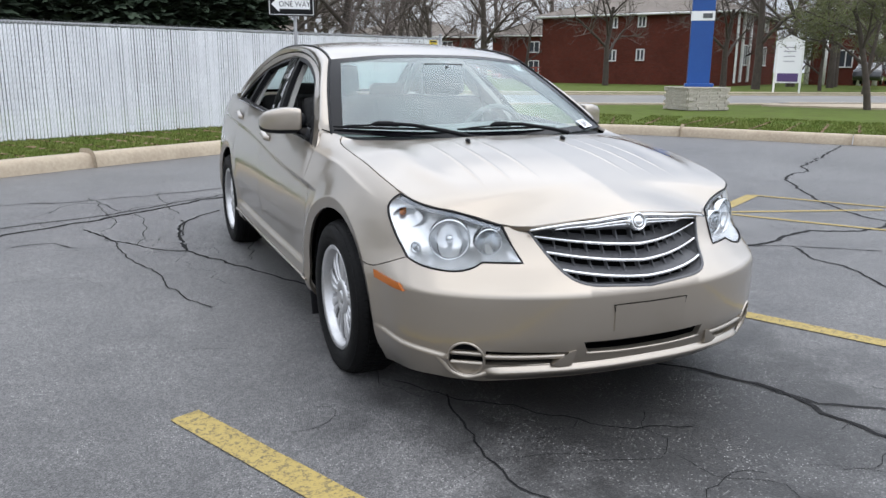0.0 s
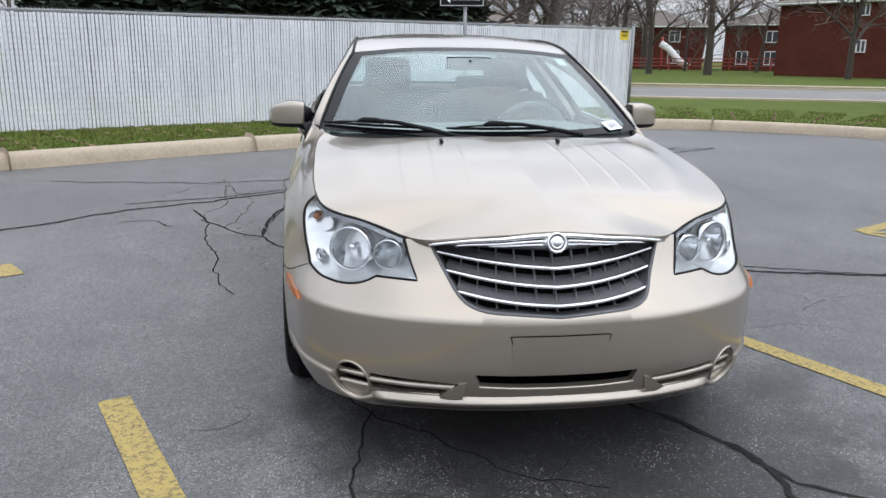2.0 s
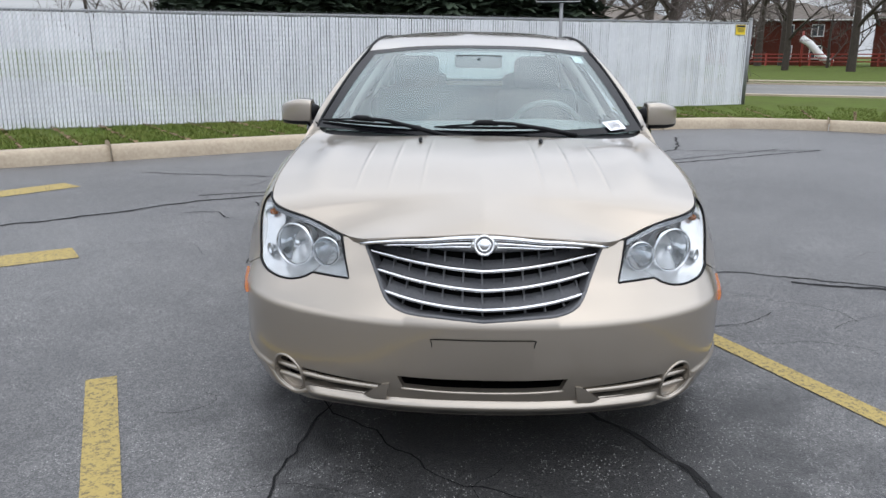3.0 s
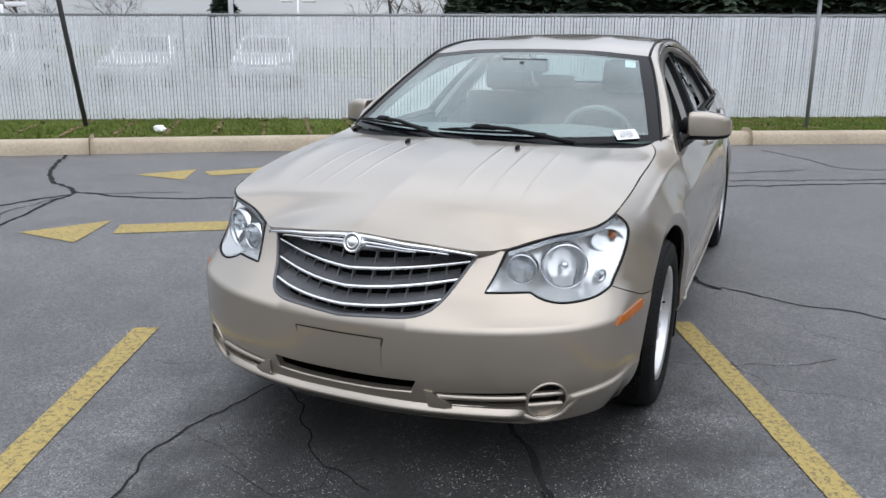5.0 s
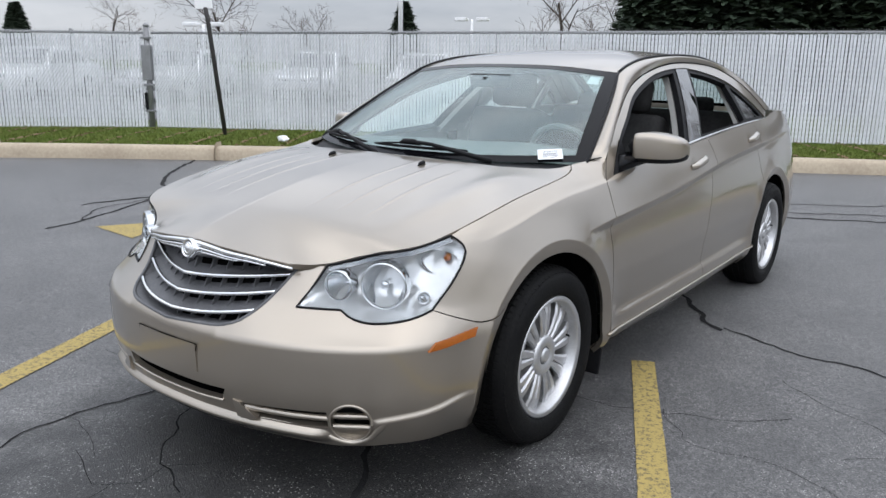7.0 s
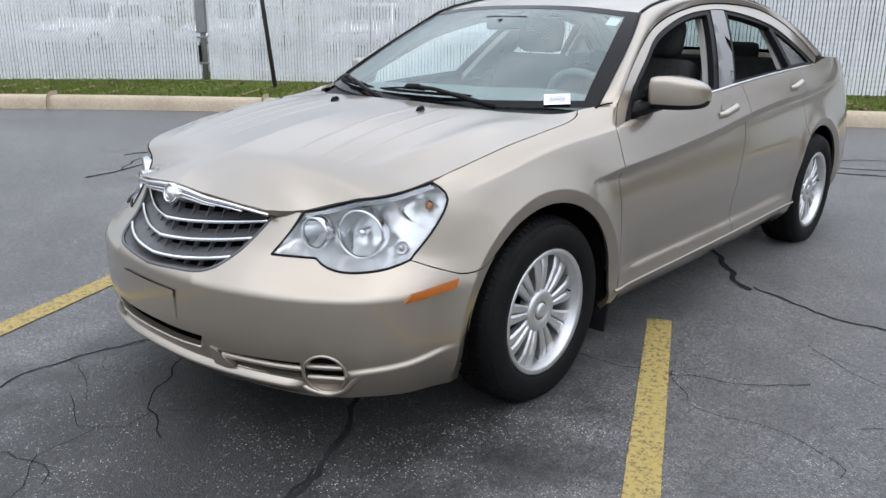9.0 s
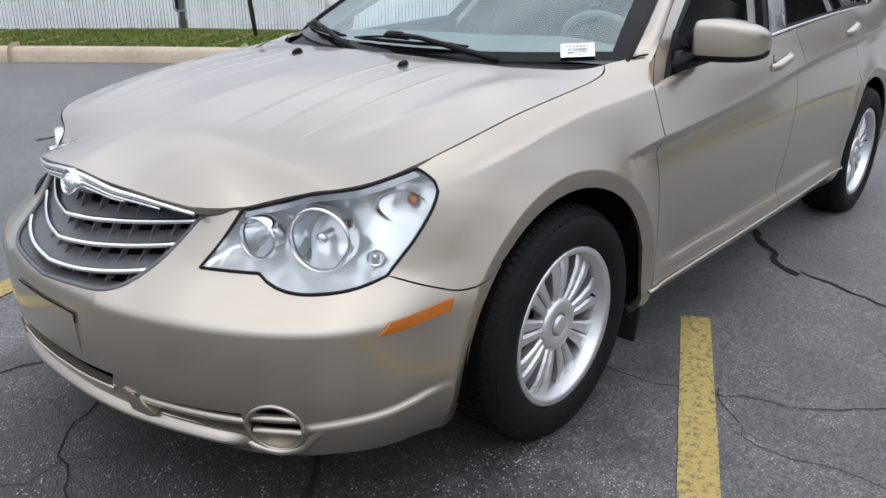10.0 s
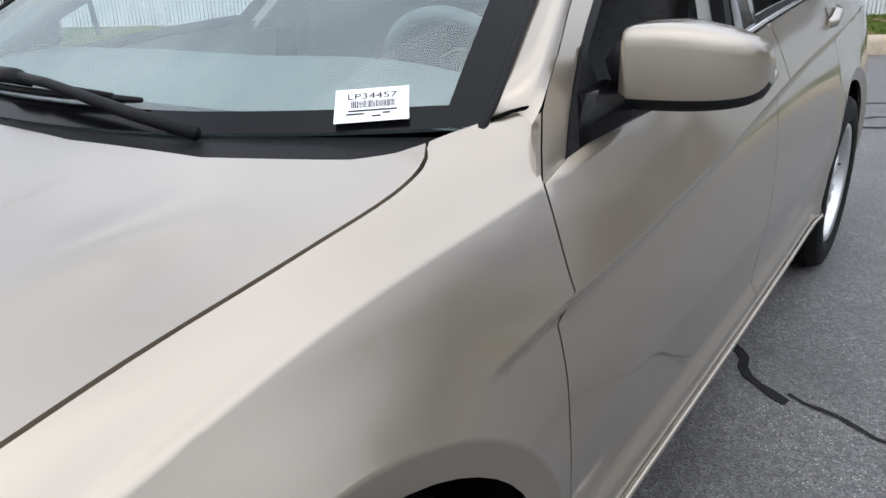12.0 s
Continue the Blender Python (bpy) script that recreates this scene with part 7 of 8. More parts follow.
# grass on the verge: thin blades
rnd = random.Random(11)
store = [[], []]
kp, kn = kerb_path + KERB_N * 0.24, KERB_N
near = [i for i in range(len(kp)) if np.hypot(kp[i][0], kp[i][1]) < 17 and kp[i][1] > -1]
for _ in range(90000):
    i = rnd.choice(near)
    right = kp[i][0] > 4.5
    dist = (rnd.random() ** 1.15) * (4.0 if right else 2.7)
    p = kp[i] + kn[i] * (dist + 0.06) + np.array((kn[i][1], -kn[i][0])) * rnd.uniform(-0.4, 0.4)
    if noise.noise(Vector((p[0] * 0.6, p[1] * 0.6, 3))) < rnd.uniform(-0.9, -0.2):
        continue
    a = rnd.uniform(0, math.pi)
    h, w = rnd.uniform(0.02, 0.055), rnd.uniform(0.008, 0.018)
    z = lawn_height(p[0], p[1]) - 0.005
    b0 = len(store[0])
    lx, ly = rnd.uniform(-0.03, 0.03), rnd.uniform(-0.03, 0.03)
    store[0] += [(p[0] - w * math.cos(a), p[1] - w * math.sin(a), z), (p[0] + w * math.cos(a), p[1] + w * math.sin(a), z), (p[0] + lx, p[1] + ly, z + h)]
    store[1].append((b0, b0 + 1, b0 + 2))
tagged(new("grass_blades", mesh_of("grass_blades", *store, BLADES, False)), "short green spring grass blades on the verge", "grass", kind="stuff")
store = [[], []]
for _ in range(2600):
    i = rnd.choice(near)
    p = kp[i] + kn[i] * rnd.uniform(0.05, 2.6)
    z = lawn_height(p[0], p[1]) + 0.02
    r, a = rnd.uniform(0.02, 0.045), rnd.uniform(0, 6)
    b0 = len(store[0])
    store[0] += [(p[0] + r * math.cos(a + q), p[1] + r * math.sin(a + q), z + rnd.uniform(-0.01, 0.02)) for q in (0, 1.8, 3.1, 4.6)]
    store[1].append((b0, b0 + 1, b0 + 2, b0 + 3))
DRY_LEAF = material("dry_leaf", (0.22, 0.14, 0.08), 0.9, vary=(0.14, 0.09, 0.05), scale=5)
tagged(new("dry_leaves", mesh_of("dry_leaves", *store, DRY_LEAF, False)), "scattered dry brown leaves on grass", "leaves", kind="stuff")
bm = bmesh.new()
bmesh.ops.create_icosphere(bm, subdivisions=2, radius=0.085)
for v in bm.verts:
    v.co *= 0.75 + 0.5 * noise.random()
    v.co.z *= 0.6
tagged(part("litter", bm, SIGN_WHITE), "crumpled white paper litter on the grass", "litter").location = (-6.73, 5.42, 0.22)

# ---------------------------------------------------------------- road, driveway and walk
RN = Vector((0.25, 0.968, 0))
RT = Vector((0.968, -0.25, 0))


def strip(name, d0, d1, s0, s1, z, mat, label, cat):
    v = [RN * d + RT * s + Vector((0, 0, z)) for d, s in ((d0, s0), (d0, s1), (d1, s1), (d1, s0))]
    v += [p - Vector((0, 0, 0.25)) for p in v]
    return tagged(part(name, mesh_of(name, v, [(0, 1, 2, 3), (0, 4, 5, 1), (1, 5, 6, 2), (2, 6, 7, 3), (3, 7, 4, 0)], mat, False)), label, cat, kind="structure")


strip("road", 21.6, 29.5, -3, 160, 0.205, ROAD_GREY, "pale worn grey asphalt street", "road")
strip("road_gutter", 21.1, 21.58, -3, 160, 0.215, KERB, "pale concrete street gutter", "gutter")
strip("road_kerb", 29.5, 29.75, -3, 160, 0.27, KERB, "pale concrete street kerb", "kerb")
strip("sidewalk", 34.0, 35.2, -3, 160, 0.215, KERB, "pale concrete sidewalk across the lawn", "sidewalk")
dv = [(22.0, 11.0), (40, 10.0), (40, 13.2), (24.5, 16.2), (21.0, 17.5), (18.2, 16.2)]
tagged(part("driveway", mesh_of("driveway", [(x, y, z) for z in (0.215, 0.0) for x, y in dv], [tuple(range(6))] + [(k, 6 + k, 6 + (k + 1) % 6, (k + 1) % 6) for k in range(6)], KERB, False)), "pale concrete driveway apron", "driveway", kind="structure")
rl = [FENCE_A + FN * -1.2 - FE * 30, FENCE_A - FN * 1.2 + FE * 6.5, FENCE_A - FN * 16 + FE * 6.5, FENCE_A - FN * 70 - FE * 10, FENCE_A - FN * 70 - FE * 70]
tagged(part("rear_lot", mesh_of("rear_lot", [(p.x, p.y, 0.205) for p in rl], [(0, 1, 2, 3, 4)], ASPHALT, False)), "asphalt lot beyond the fence", "asphalt", kind="structure")


# ---------------------------------------------------------------- blue pylon on a stone base
pyl = tagged(new("sign_pylon"), "tall blue enamel sign pylon on a limestone base", "pylon")
PX, PY, PA = 14.32, 14.92, radians(-6)
PR = Euler((0, 0, PA)).to_matrix()
stone_me = None
for row in range(7):
    for face, (w, dpt) in enumerate(((1.38, 1.15), (1.15, 1.38), (1.38, 1.15), (1.15, 1.38))):
        n = 4 if w > 1.3 else 3
        off = 0.5 if row % 2 else 0.0
        for k in range(n):
            if stone_me is None:
                bm = bmesh.new()
                box(bm, (0.355, 0.14, 0.083), (0, 0, 0), None, 0.010)
                stone_me = bpy.data.meshes.new("stone")
                bm.to_mesh(stone_me)
                bm.free()
                stone_me.materials.append(LIMESTONE)
            turn = PA + face * math.pi / 2
            r = Euler((0, 0, turn)).to_matrix()
            dx = (k - (n - 1) / 2) * (w / n) + (0.08 if row % 2 else -0.05) * (1 if face % 2 else -1) * 0.6
            ob = part("stone", stone_me, None, pyl)
            ob.matrix_basis = Matrix.Translation(Vector((PX, PY, 0.22 + row * 0.087)) + r @ Vector((dx, -dpt / 2 + 0.07 + random.Random(row * 50 + face * 9 + k).uniform(-0.008, 0.008), 0))) @ r.to_4x4() @ Matrix.Diagonal((w / n / 0.365, 1, 1, 1))
bm = bmesh.new()
box(bm, (1.26, 1.03, 0.58), (PX, PY, 0.46), PR)
part("core", bm, MORTAR, pyl)
bm = bmesh.new()
box(bm, (1.42, 1.19, 0.04), (PX, PY, 0.80), PR, 0.01)
part("cap_slab", bm, LIMESTONE, pyl)
bm = bmesh.new()
box(bm, (0.62, 0.34, 5.2), (PX + 0.1, PY + 0.1, 3.40), Euler((0, 0, radians(-38))).to_matrix(), 0.01)
part("column", bm, BLUE, pyl, "blue enamel column")
bm = bmesh.new()
box(bm, (0.80, 0.42, 0.10), (PX + 0.12, PY + 0.08, 0.87), Euler((0, 0, radians(-38))).to_matrix(), 0.02)
part("foot", bm, BLUE, pyl)
bm = bmesh.new()
box(bm, (0.635, 0.355, 0.26), (PX + 0.1, PY + 0.1, 2.80), Euler((0, 0, radians(-38))).to_matrix())
band = part("band", bm, SIGN_WHITE, pyl, "white band with a blank number bar")
bm = bmesh.new()
box(bm, (0.26, 0.006, 0.13), Vector((PX + 0.1, PY + 0.1, 2.80)) + Euler((0, 0, radians(-38))).to_matrix() @ Vector((0.12, -0.183, 0)), Euler((0, 0, radians(-38))).to_matrix())
part("number_bar", bm, GRILLE_GREY, band)

# white notice board on the far lawn
wb = tagged(new("notice_board"), "white sign board with a purple band on posts", "sign board")
PRINT_GREY = material("print_grey", (0.35, 0.34, 0.38), 0.7)
WR = Euler((0, 0, radians(-48))).to_matrix()
W0 = Vector((31.4, 27.4, 0))
for nm, size, dx, dz, dp, mat in (("board", (1.15, 0.09, 2.1), 0, 1.75, 0, SIGN_WHITE), ("post", (0.10, 0.12, 2.7), -0.62, 1.45, 0, WHITE), ("post", (0.10, 0.12, 2.7), 0.62, 1.45, 0, WHITE), ("purple_band", (1.0, 0.02, 0.42), 0, 0.98, 0.055, PURPLE),
                                  ("print_bar", (0.5, 0.02, 0.05), 0, 2.5, 0.055, PRINT_GREY), ("print_bar", (0.6, 0.02, 0.05), 0, 2.3, 0.055, PRINT_GREY), ("print_bar", (0.55, 0.02, 0.04), 0, 2.05, 0.055, PRINT_GREY), ("print_bar", (0.5, 0.02, 0.04), 0, 1.8, 0.055, PRINT_GREY)):
    bm = bmesh.new()
    box(bm, size, W0 + WR @ Vector((dx, -dp, dz)), WR, 0.01 if nm in ("board", "post") else 0)
    part(nm, bm, mat, wb)
gb = mesh_of("gable", [W0 + WR @ Vector((x, y, z)) for y in (-0.05, 0.05) for x, z in ((-0.68, 2.78), (0.68, 2.78), (0, 3.12))], [(0, 1, 2), (5, 4, 3), (0, 3, 4, 1), (1, 4, 5, 2), (2, 5, 3, 0)], WHITE, False)
part("gable", gb, None, wb)


# ---------------------------------------------------------------- buildings
def wall_frame(p0, p1):
    e = (Vector((*p1, 0)) - Vector((*p0, 0)))
    return Vector((*p0, 0)), e.normalized(), e.length


def build_window(parent, o, e, s, z, w, h, shutters=False):
    """A sash window: white frame, sill, mullion and two dark panes."""
    out = Vector((e.y, -e.x, 0))
    R = Matrix((e, -out, Vector((0, 0, 1)))).transposed()
    c = o + e * s + Vector((0, 0, z))
    win = new("window")
    win.parent = parent
    for nm, size, dx, dz, dp, mat in (("window_frame", (w, 0.10, 0.09), 0, h / 2, 0.02, WHITE), ("window_sill", (w + 0.1, 0.16, 0.09), 0, -h / 2, 0.05, WHITE), ("jamb", (0.09, 0.10, h), -w / 2, 0, 0.02, WHITE), ("jamb", (0.09, 0.10, h), w / 2, 0, 0.02, WHITE),
                                      ("mullion", (0.09, 0.07, h), 0, 0, 0.01, WHITE), ("pane", (w / 2 - 0.06, 0.03, h - 0.08), -w / 4, 0, -0.01, WINDOW_DARK), ("pane", (w / 2 - 0.06, 0.03, h - 0.08), w / 4, 0, -0.01, WINDOW_DARK)):
        bm = bmesh.new()
        box(bm, size, c + R @ Vector((dx, -dp, dz)), R)
        part(nm, bm, mat, win)
    return win


def build_block(name, p0, p1, depth, z0, h, label, windows, roof_h=2.4, side_windows=(), wall_mat=None):
    """A house block: brick walls with its windows and a hipped roof; p0 to p1 is the face towards the lot."""
    root = tagged(new(name), label, "building")
    o, e, ln = wall_frame(p0, p1)
    back_ = -Vector((e.y, -e.x, 0))
    c = [o, o + e * ln, o + e * ln + back_ * depth, o + back_ * depth]
    verts = [(p.x, p.y, z) for z in (z0 - 1, z0 + h) for p in c]
    part("wall", mesh_of("wall", verts, [(0, 1, 5, 4), (1, 2, 6, 5), (2, 3, 7, 6), (3, 0, 4, 7)], wall_mat or BRICK_WALL, False), None, root)
    ov = 0.45
    rc = [o - e * ov - back_ * ov, o + e * (ln + ov) - back_ * ov, o + e * (ln + ov) + back_ * (depth + ov), o - e * ov + back_ * (depth + ov)]
    m = min(ln, depth) / 2
    if ln > depth:
        r0, r1 = o + e * m + back_ * depth / 2, o + e * (ln - m) + back_ * depth / 2
    else:
        r0, r1 = o + e * ln / 2 + back_ * m, o + e * ln / 2 + back_ * (depth - m)
    rv = [(p.x, p.y, z0 + h) for p in rc] + [(p.x, p.y, z0 + h + 0.22) for p in rc] + [(r0.x, r0.y, z0 + h + roof_h), (r1.x, r1.y, z0 + h + roof_h)]
    rf = [(0, 1, 5, 4), (1, 2, 6, 5), (2, 3, 7, 6), (3, 0, 4, 7), (3, 2, 1, 0)]
    rf += [(4, 5, 9, 8), (5, 6, 9), (6, 7, 8, 9), (7, 4, 8)] if ln > depth else [(4, 5, 8), (5, 6, 9, 8), (6, 7, 9), (7, 4, 8, 9)]
    part("roof", mesh_of("roof", rv, rf, ROOF, False), None, root, "brown shingle roof")
    for a_, b_ in ((rc[0], rc[1]), (rc[1], rc[2])):
        part("gutter", tube_mesh("gutter", [(a_.x, a_.y, z0 + h + 0.08), (b_.x, b_.y, z0 + h + 0.08)], 0.10, WHITE, 6), None, root)
    for s, z, w, hh in windows:
        build_window(root, o, e, s, z, w, hh)
    for s, z, w, hh in side_windows:
        build_window(root, c[1], back_, s, z, w, hh)
    return root


def make_brick_wall():
    m = material("brick_wall", (0.15, 0.042, 0.028), 0.9, spec=0.15)
    n, l = m.node_tree.nodes, m.node_tree.links
    b = n["Principled BSDF"]
    co = n.new("ShaderNodeTexCoord")
    br = n.new("ShaderNodeTexBrick")
    mp = n.new("ShaderNodeMapping")
    mp.inputs["Rotation"].default_value = (radians(90), 0, 0)
    br.inputs["Color1"].default_value = (0.160, 0.040, 0.026, 1)
    br.inputs["Color2"].default_value = (0.110, 0.030, 0.021, 1)
    br.inputs["Mortar"].default_value = (0.13, 0.075, 0.058, 1)
    br.inputs["Scale"].default_value = 4.4
    br.inputs["Mortar Size"].default_value = 0.012
    ns = n.new("ShaderNodeTexNoise")
    ns.inputs["Scale"].default_value, ns.inputs["Detail"].default_value = 0.5, 5
    mx = n.new("ShaderNodeMixRGB")
    mx.blend_type, mx.inputs[0].default_value = "MULTIPLY", 0.5
    l.new(co.outputs["Object"], mp.inputs[0])
    l.new(mp.outputs[0], br.inputs["Vector"])
    l.new(co.outputs["Object"], ns.inputs["Vector"])
    l.new(br.outputs["Color"], mx.inputs[1])
    l.new(ns.outputs["Fac"], mx.inputs[2])
    l.new(mx.outputs[0], b.inputs["Base Color"])
    return m


BRICK_WALL = make_brick_wall()
apt = build_block("apartment_building", (34.3, 57.0), (42.7, 43.0), 13, 0.4, 5.15, "two-storey red brick apartment block with small white windows",
                  [(6.55, 2.45, 0.62, 0.85), (8.95, 2.5, 0.62, 0.85), (6.55, 5.05, 0.6, 0.8), (8.95, 5.08, 0.6, 0.8)], 2.6,
                  [(3.0, 2.5, 1.1, 1.5), (3.0, 5.2, 1.1, 1.4), (9.0, 2.5, 1.1, 1.5), (9.0, 5.2, 1.1, 1.4)])
bm = bmesh.new()
box(bm, (0.14, 0.14, 5.4), (42.75, 42.85, 3.1), Euler((0, 0, radians(-58))).to_matrix())
part("downspout", bm, WHITE, apt)
for s in (1.9, 4.1):
    q = Vector((42.7, 43.0, 0)) + Vector((0.857, 0.515, 0)) * s
    bm = bmesh.new()
    box(bm, (0.45, 0.12, 5.3), (q.x + 0.03, q.y - 0.05, 3.1), Euler((0, 0, radians(31))).to_matrix())
    part("white_panel", bm, WHITE, apt)
apt2 = build_block("apartment_building", (56, 48), (64, 34), 12, 0.6, 5.8, "red brick apartment block with a white portico behind trees",
                   [(3, 2.4, 1.1, 1.4), (6, 2.4, 1.1, 1.4), (9, 2.4, 1.1, 1.4), (12.5, 2.4, 1.1, 1.4), (3, 5.1, 1.1, 1.3), (6, 5.1, 1.1, 1.3), (9, 5.1, 1.1, 1.3), (12.5, 5.1, 1.1, 1.3)])
for s in (0.3, 1.6, 4.4, 5.6):
    q = Vector((56, 48, 0)) + Vector((0.496, -0.868, 0)) * s - Vector((0.868, 0.496, 0)) * 1.2
    part("portico_column", tube_mesh("portico_column", [(q.x, q.y, 0.2), (q.x, q.y, 5.2)], 0.2, WHITE, 10), None, apt2)
build_block("brick_house", (27, 90), (41, 84), 10, 0.3, 4.6, "distant brick and white two-storey town houses",
                        [(2, 1.6, 1.2, 1.4), (5, 1.6, 1.2, 1.4), (9, 1.6, 1.2, 1.4), (12, 1.6, 1.2, 1.4), (2, 3.9, 1.2, 1.2), (5, 3.9, 1.2, 1.2), (9, 3.9, 1.2, 1.2), (12, 3.9, 1.2, 1.2)], 2.2)
build_block("brick_house", (43, 83), (57, 74), 10, 0.5, 4.6, "distant brick house with white sashes behind trees", [(2, 1.6, 1.2, 1.4), (5, 1.6, 1.2, 1.4), (9, 1.6, 1.2, 1.4), (12, 1.6, 1.2, 1.4), (5, 3.9, 1.2, 1.2), (9, 3.9, 1.2, 1.2)], 2.2)
build_block("brick_house", (10, 96), (24, 92), 10, 0.3, 4.6, "distant white-sided house behind the street", [(2, 1.6, 1.2, 1.4), (6, 1.6, 1.2, 1.4), (10, 1.6, 1.2, 1.4), (2, 3.9, 1.2, 1.2), (10, 3.9, 1.2, 1.2)], 2.2, wall_mat=WHITE)

# red rail fence of the far playground
rf = tagged(new("red_rail_fence"), "red painted rail fence on the far lawn", "fence")
ra, rb = Vector((24.0, 78.5, 0.3)), Vector((44.0, 70.5, 0.5))
for k in range(12):
    p = ra.lerp(rb, k / 11)
    bm = bmesh.new()
    box(bm, (0.14, 0.14, 1.2), (p.x, p.y, p.z + 0.5))
    part("post", bm, RED_RAIL, rf)
for z in (0.3, 0.65, 1.0):
    part("rail", tube_mesh("rail", [ra + Vector((0, 0, z)), rb + Vector((0, 0, z))], 0.06, RED_RAIL, 6), None, rf)
slide = tagged(new("playground_slide"), "red and tan playground slide", "slide")
part("chute", tube_mesh("chute", [(33.0, 77.0, 2.9), (33.6, 76.4, 2.4), (34.6, 75.4, 1.0), (35.2, 74.8, 0.6)], 0.35, WHITE, 8), None, slide)
for dx in (-0.8, 0.6):
    part("tower_post", tube_mesh("tower_post", [(32.6 + dx, 77.2, 0.2), (32.6 + dx, 77.2, 3.6)], 0.12, RED_RAIL, 8), None, slide)


# ---------------------------------------------------------------- trees
def bare_tree(name, at, height, seed, label, spread=0.55, levels=4, twigs=True, trunk_r=None, leaf=None, first=0.25):
    """A leafless tree: tapered trunk and limbs, with a crown of fine twigs."""
    rnd = random.Random(seed)
    wood, twig, leaves = [[], []], [[], []], [[], []]
    tr = trunk_r or height * 0.017

    def grow(p, d, length, r, level):
        n = 4
        pts, rad, q, dd = [p.copy()], [r], p.copy(), d.copy()
        for k in range(n):
            dd = (dd + Vector((rnd.uniform(-1, 1), rnd.uniform(-1, 1), rnd.uniform(-0.4, 0.7))) * 0.13).normalized()
            q = q + dd * (length / n)
            pts.append(q.copy())
            rad.append(r * (1 - 0.5 * (k + 1) / n))
        if level <= 2:
            add(wood, tube(pts, rad, 7 if level == 0 else 5, False))
        else:
            b0 = len(twig[0])
            side = dd.orthogonal().normalized() * max(r, 0.006)
            for w in pts[::2]:
                twig[0].extend([tuple(w - side), tuple(w + side)])
            for i in range(len(pts[::2]) - 1):
                twig[1].append((b0 + 2 * i, b0 + 2 * i + 1, b0 + 2 * i + 3, b0 + 2 * i + 2))
            if leaf and level >= levels - 1:
                for _ in range(leaf):
                    c = pts[rnd.randrange(1, len(pts))] + Vector((rnd.uniform(-1, 1), rnd.uniform(-1, 1), rnd.uniform(-1, 1))) * 0.10
                    s = rnd.uniform(0.02, 0.05) * height / 6
                    u = Vector((rnd.uniform(-1, 1), rnd.uniform(-1, 1), rnd.uniform(-1, 1))).normalized()
                    w = u.orthogonal().normalized()
                    b1 = len(leaves[0])
                    leaves[0].extend([tuple(c - u * s), tuple(c + w * s * 0.7), tuple(c + u * s), tuple(c - w * s * 0.7)])
                    leaves[1].append((b1, b1 + 1, b1 + 2, b1 + 3))
        if level < levels:
            kids = (5, 5, 5, 4, 3)[level]
            for k in range(kids):
                t = first + (1 - first) * (k + rnd.random()) / kids if level == 0 else 0.25 + 0.75 * (k + rnd.random()) / kids
                i = min(int(t * n), n - 1)
                s0 = pts[i].lerp(pts[i + 1], t * n - i)
                az = rnd.uniform(0, 2 * math.pi)
                o = dd.orthogonal().normalized()
                o = (Matrix.Rotation(az, 3, dd) @ o)
                nd = (dd * (1 - spread * rnd.uniform(0.7, 1.2)) + o * spread * rnd.uniform(0.8, 1.3) + Vector((0, 0, 0.22))).normalized()
                grow(s0, nd, length * rnd.uniform(0.5, 0.72) * (1.0 if level else 0.85), rad[i] * 0.55, level + 1)

    grow(Vector((0, 0, -0.1)), Vector((rnd.uniform(-0.08, 0.08), rnd.uniform(-0.08, 0.08), 1)).normalized(), height * 0.62, tr, 0)
    root = tagged(new(name), label, "tree")
    root.location = at
    part("trunk", mesh_of("trunk", *wood, BARK), None, root)
    if twig[0]:
        tagged(part("branchwork", mesh_of("branchwork", *twig, TWIG, False), None, root), kind="stuff")
    if leaves[0]:
        tagged(part("foliage", mesh_of("foliage", *leaves, BUDS, False), None, root), kind="stuff")
    return root


g0 = 0.25
big = bare_tree("tree", (28.0, 55.7, g0), 13.5, 1, "bare spring tree with a forked trunk and spreading limbs", 0.6, levels=5, trunk_r=0.34, first=0.30)
for i, (x, y, sc) in enumerate(((24.1, 57.9, 0.8), (33.0, 45.6, 0.7), (30.0, 80.0, 1.2), (20.0, 75.0, 1.1), (14.0, 60.0, 0.95), (8.2, 29.3, 0.72), (11.0, 46.0, 0.9), (17.0, 64.0, 1.0), (5.5, 30.5, 0.7), (34.0, 84.0, 1.2), (9.0, 52.0, 0.9), (36.5, 34.5, 0.85), (39, 40, 0.7), (46, 37, 0.8), (43.9, 83.3, 1.2), (42, 68, 1.0), (47, 62, 1.1), (24, 68, 0.9), (52, 56, 1.1), (46.5, 41.0, 0.9), (50.5, 40.5, 1.0))):
    t = copy_thing(big, Matrix.Translation((x, y, g0)) @ Matrix.Rotation(i * 1.7, 4, "Z"))
    t.scale = (sc, sc, sc * (0.9 + 0.05 * (i % 4)))
bush = bare_tree("tree", (-16.0, 31.0, g0), 6.5, 4, "bare many-stemmed spring tree beyond the fence", 0.62, first=0.05)
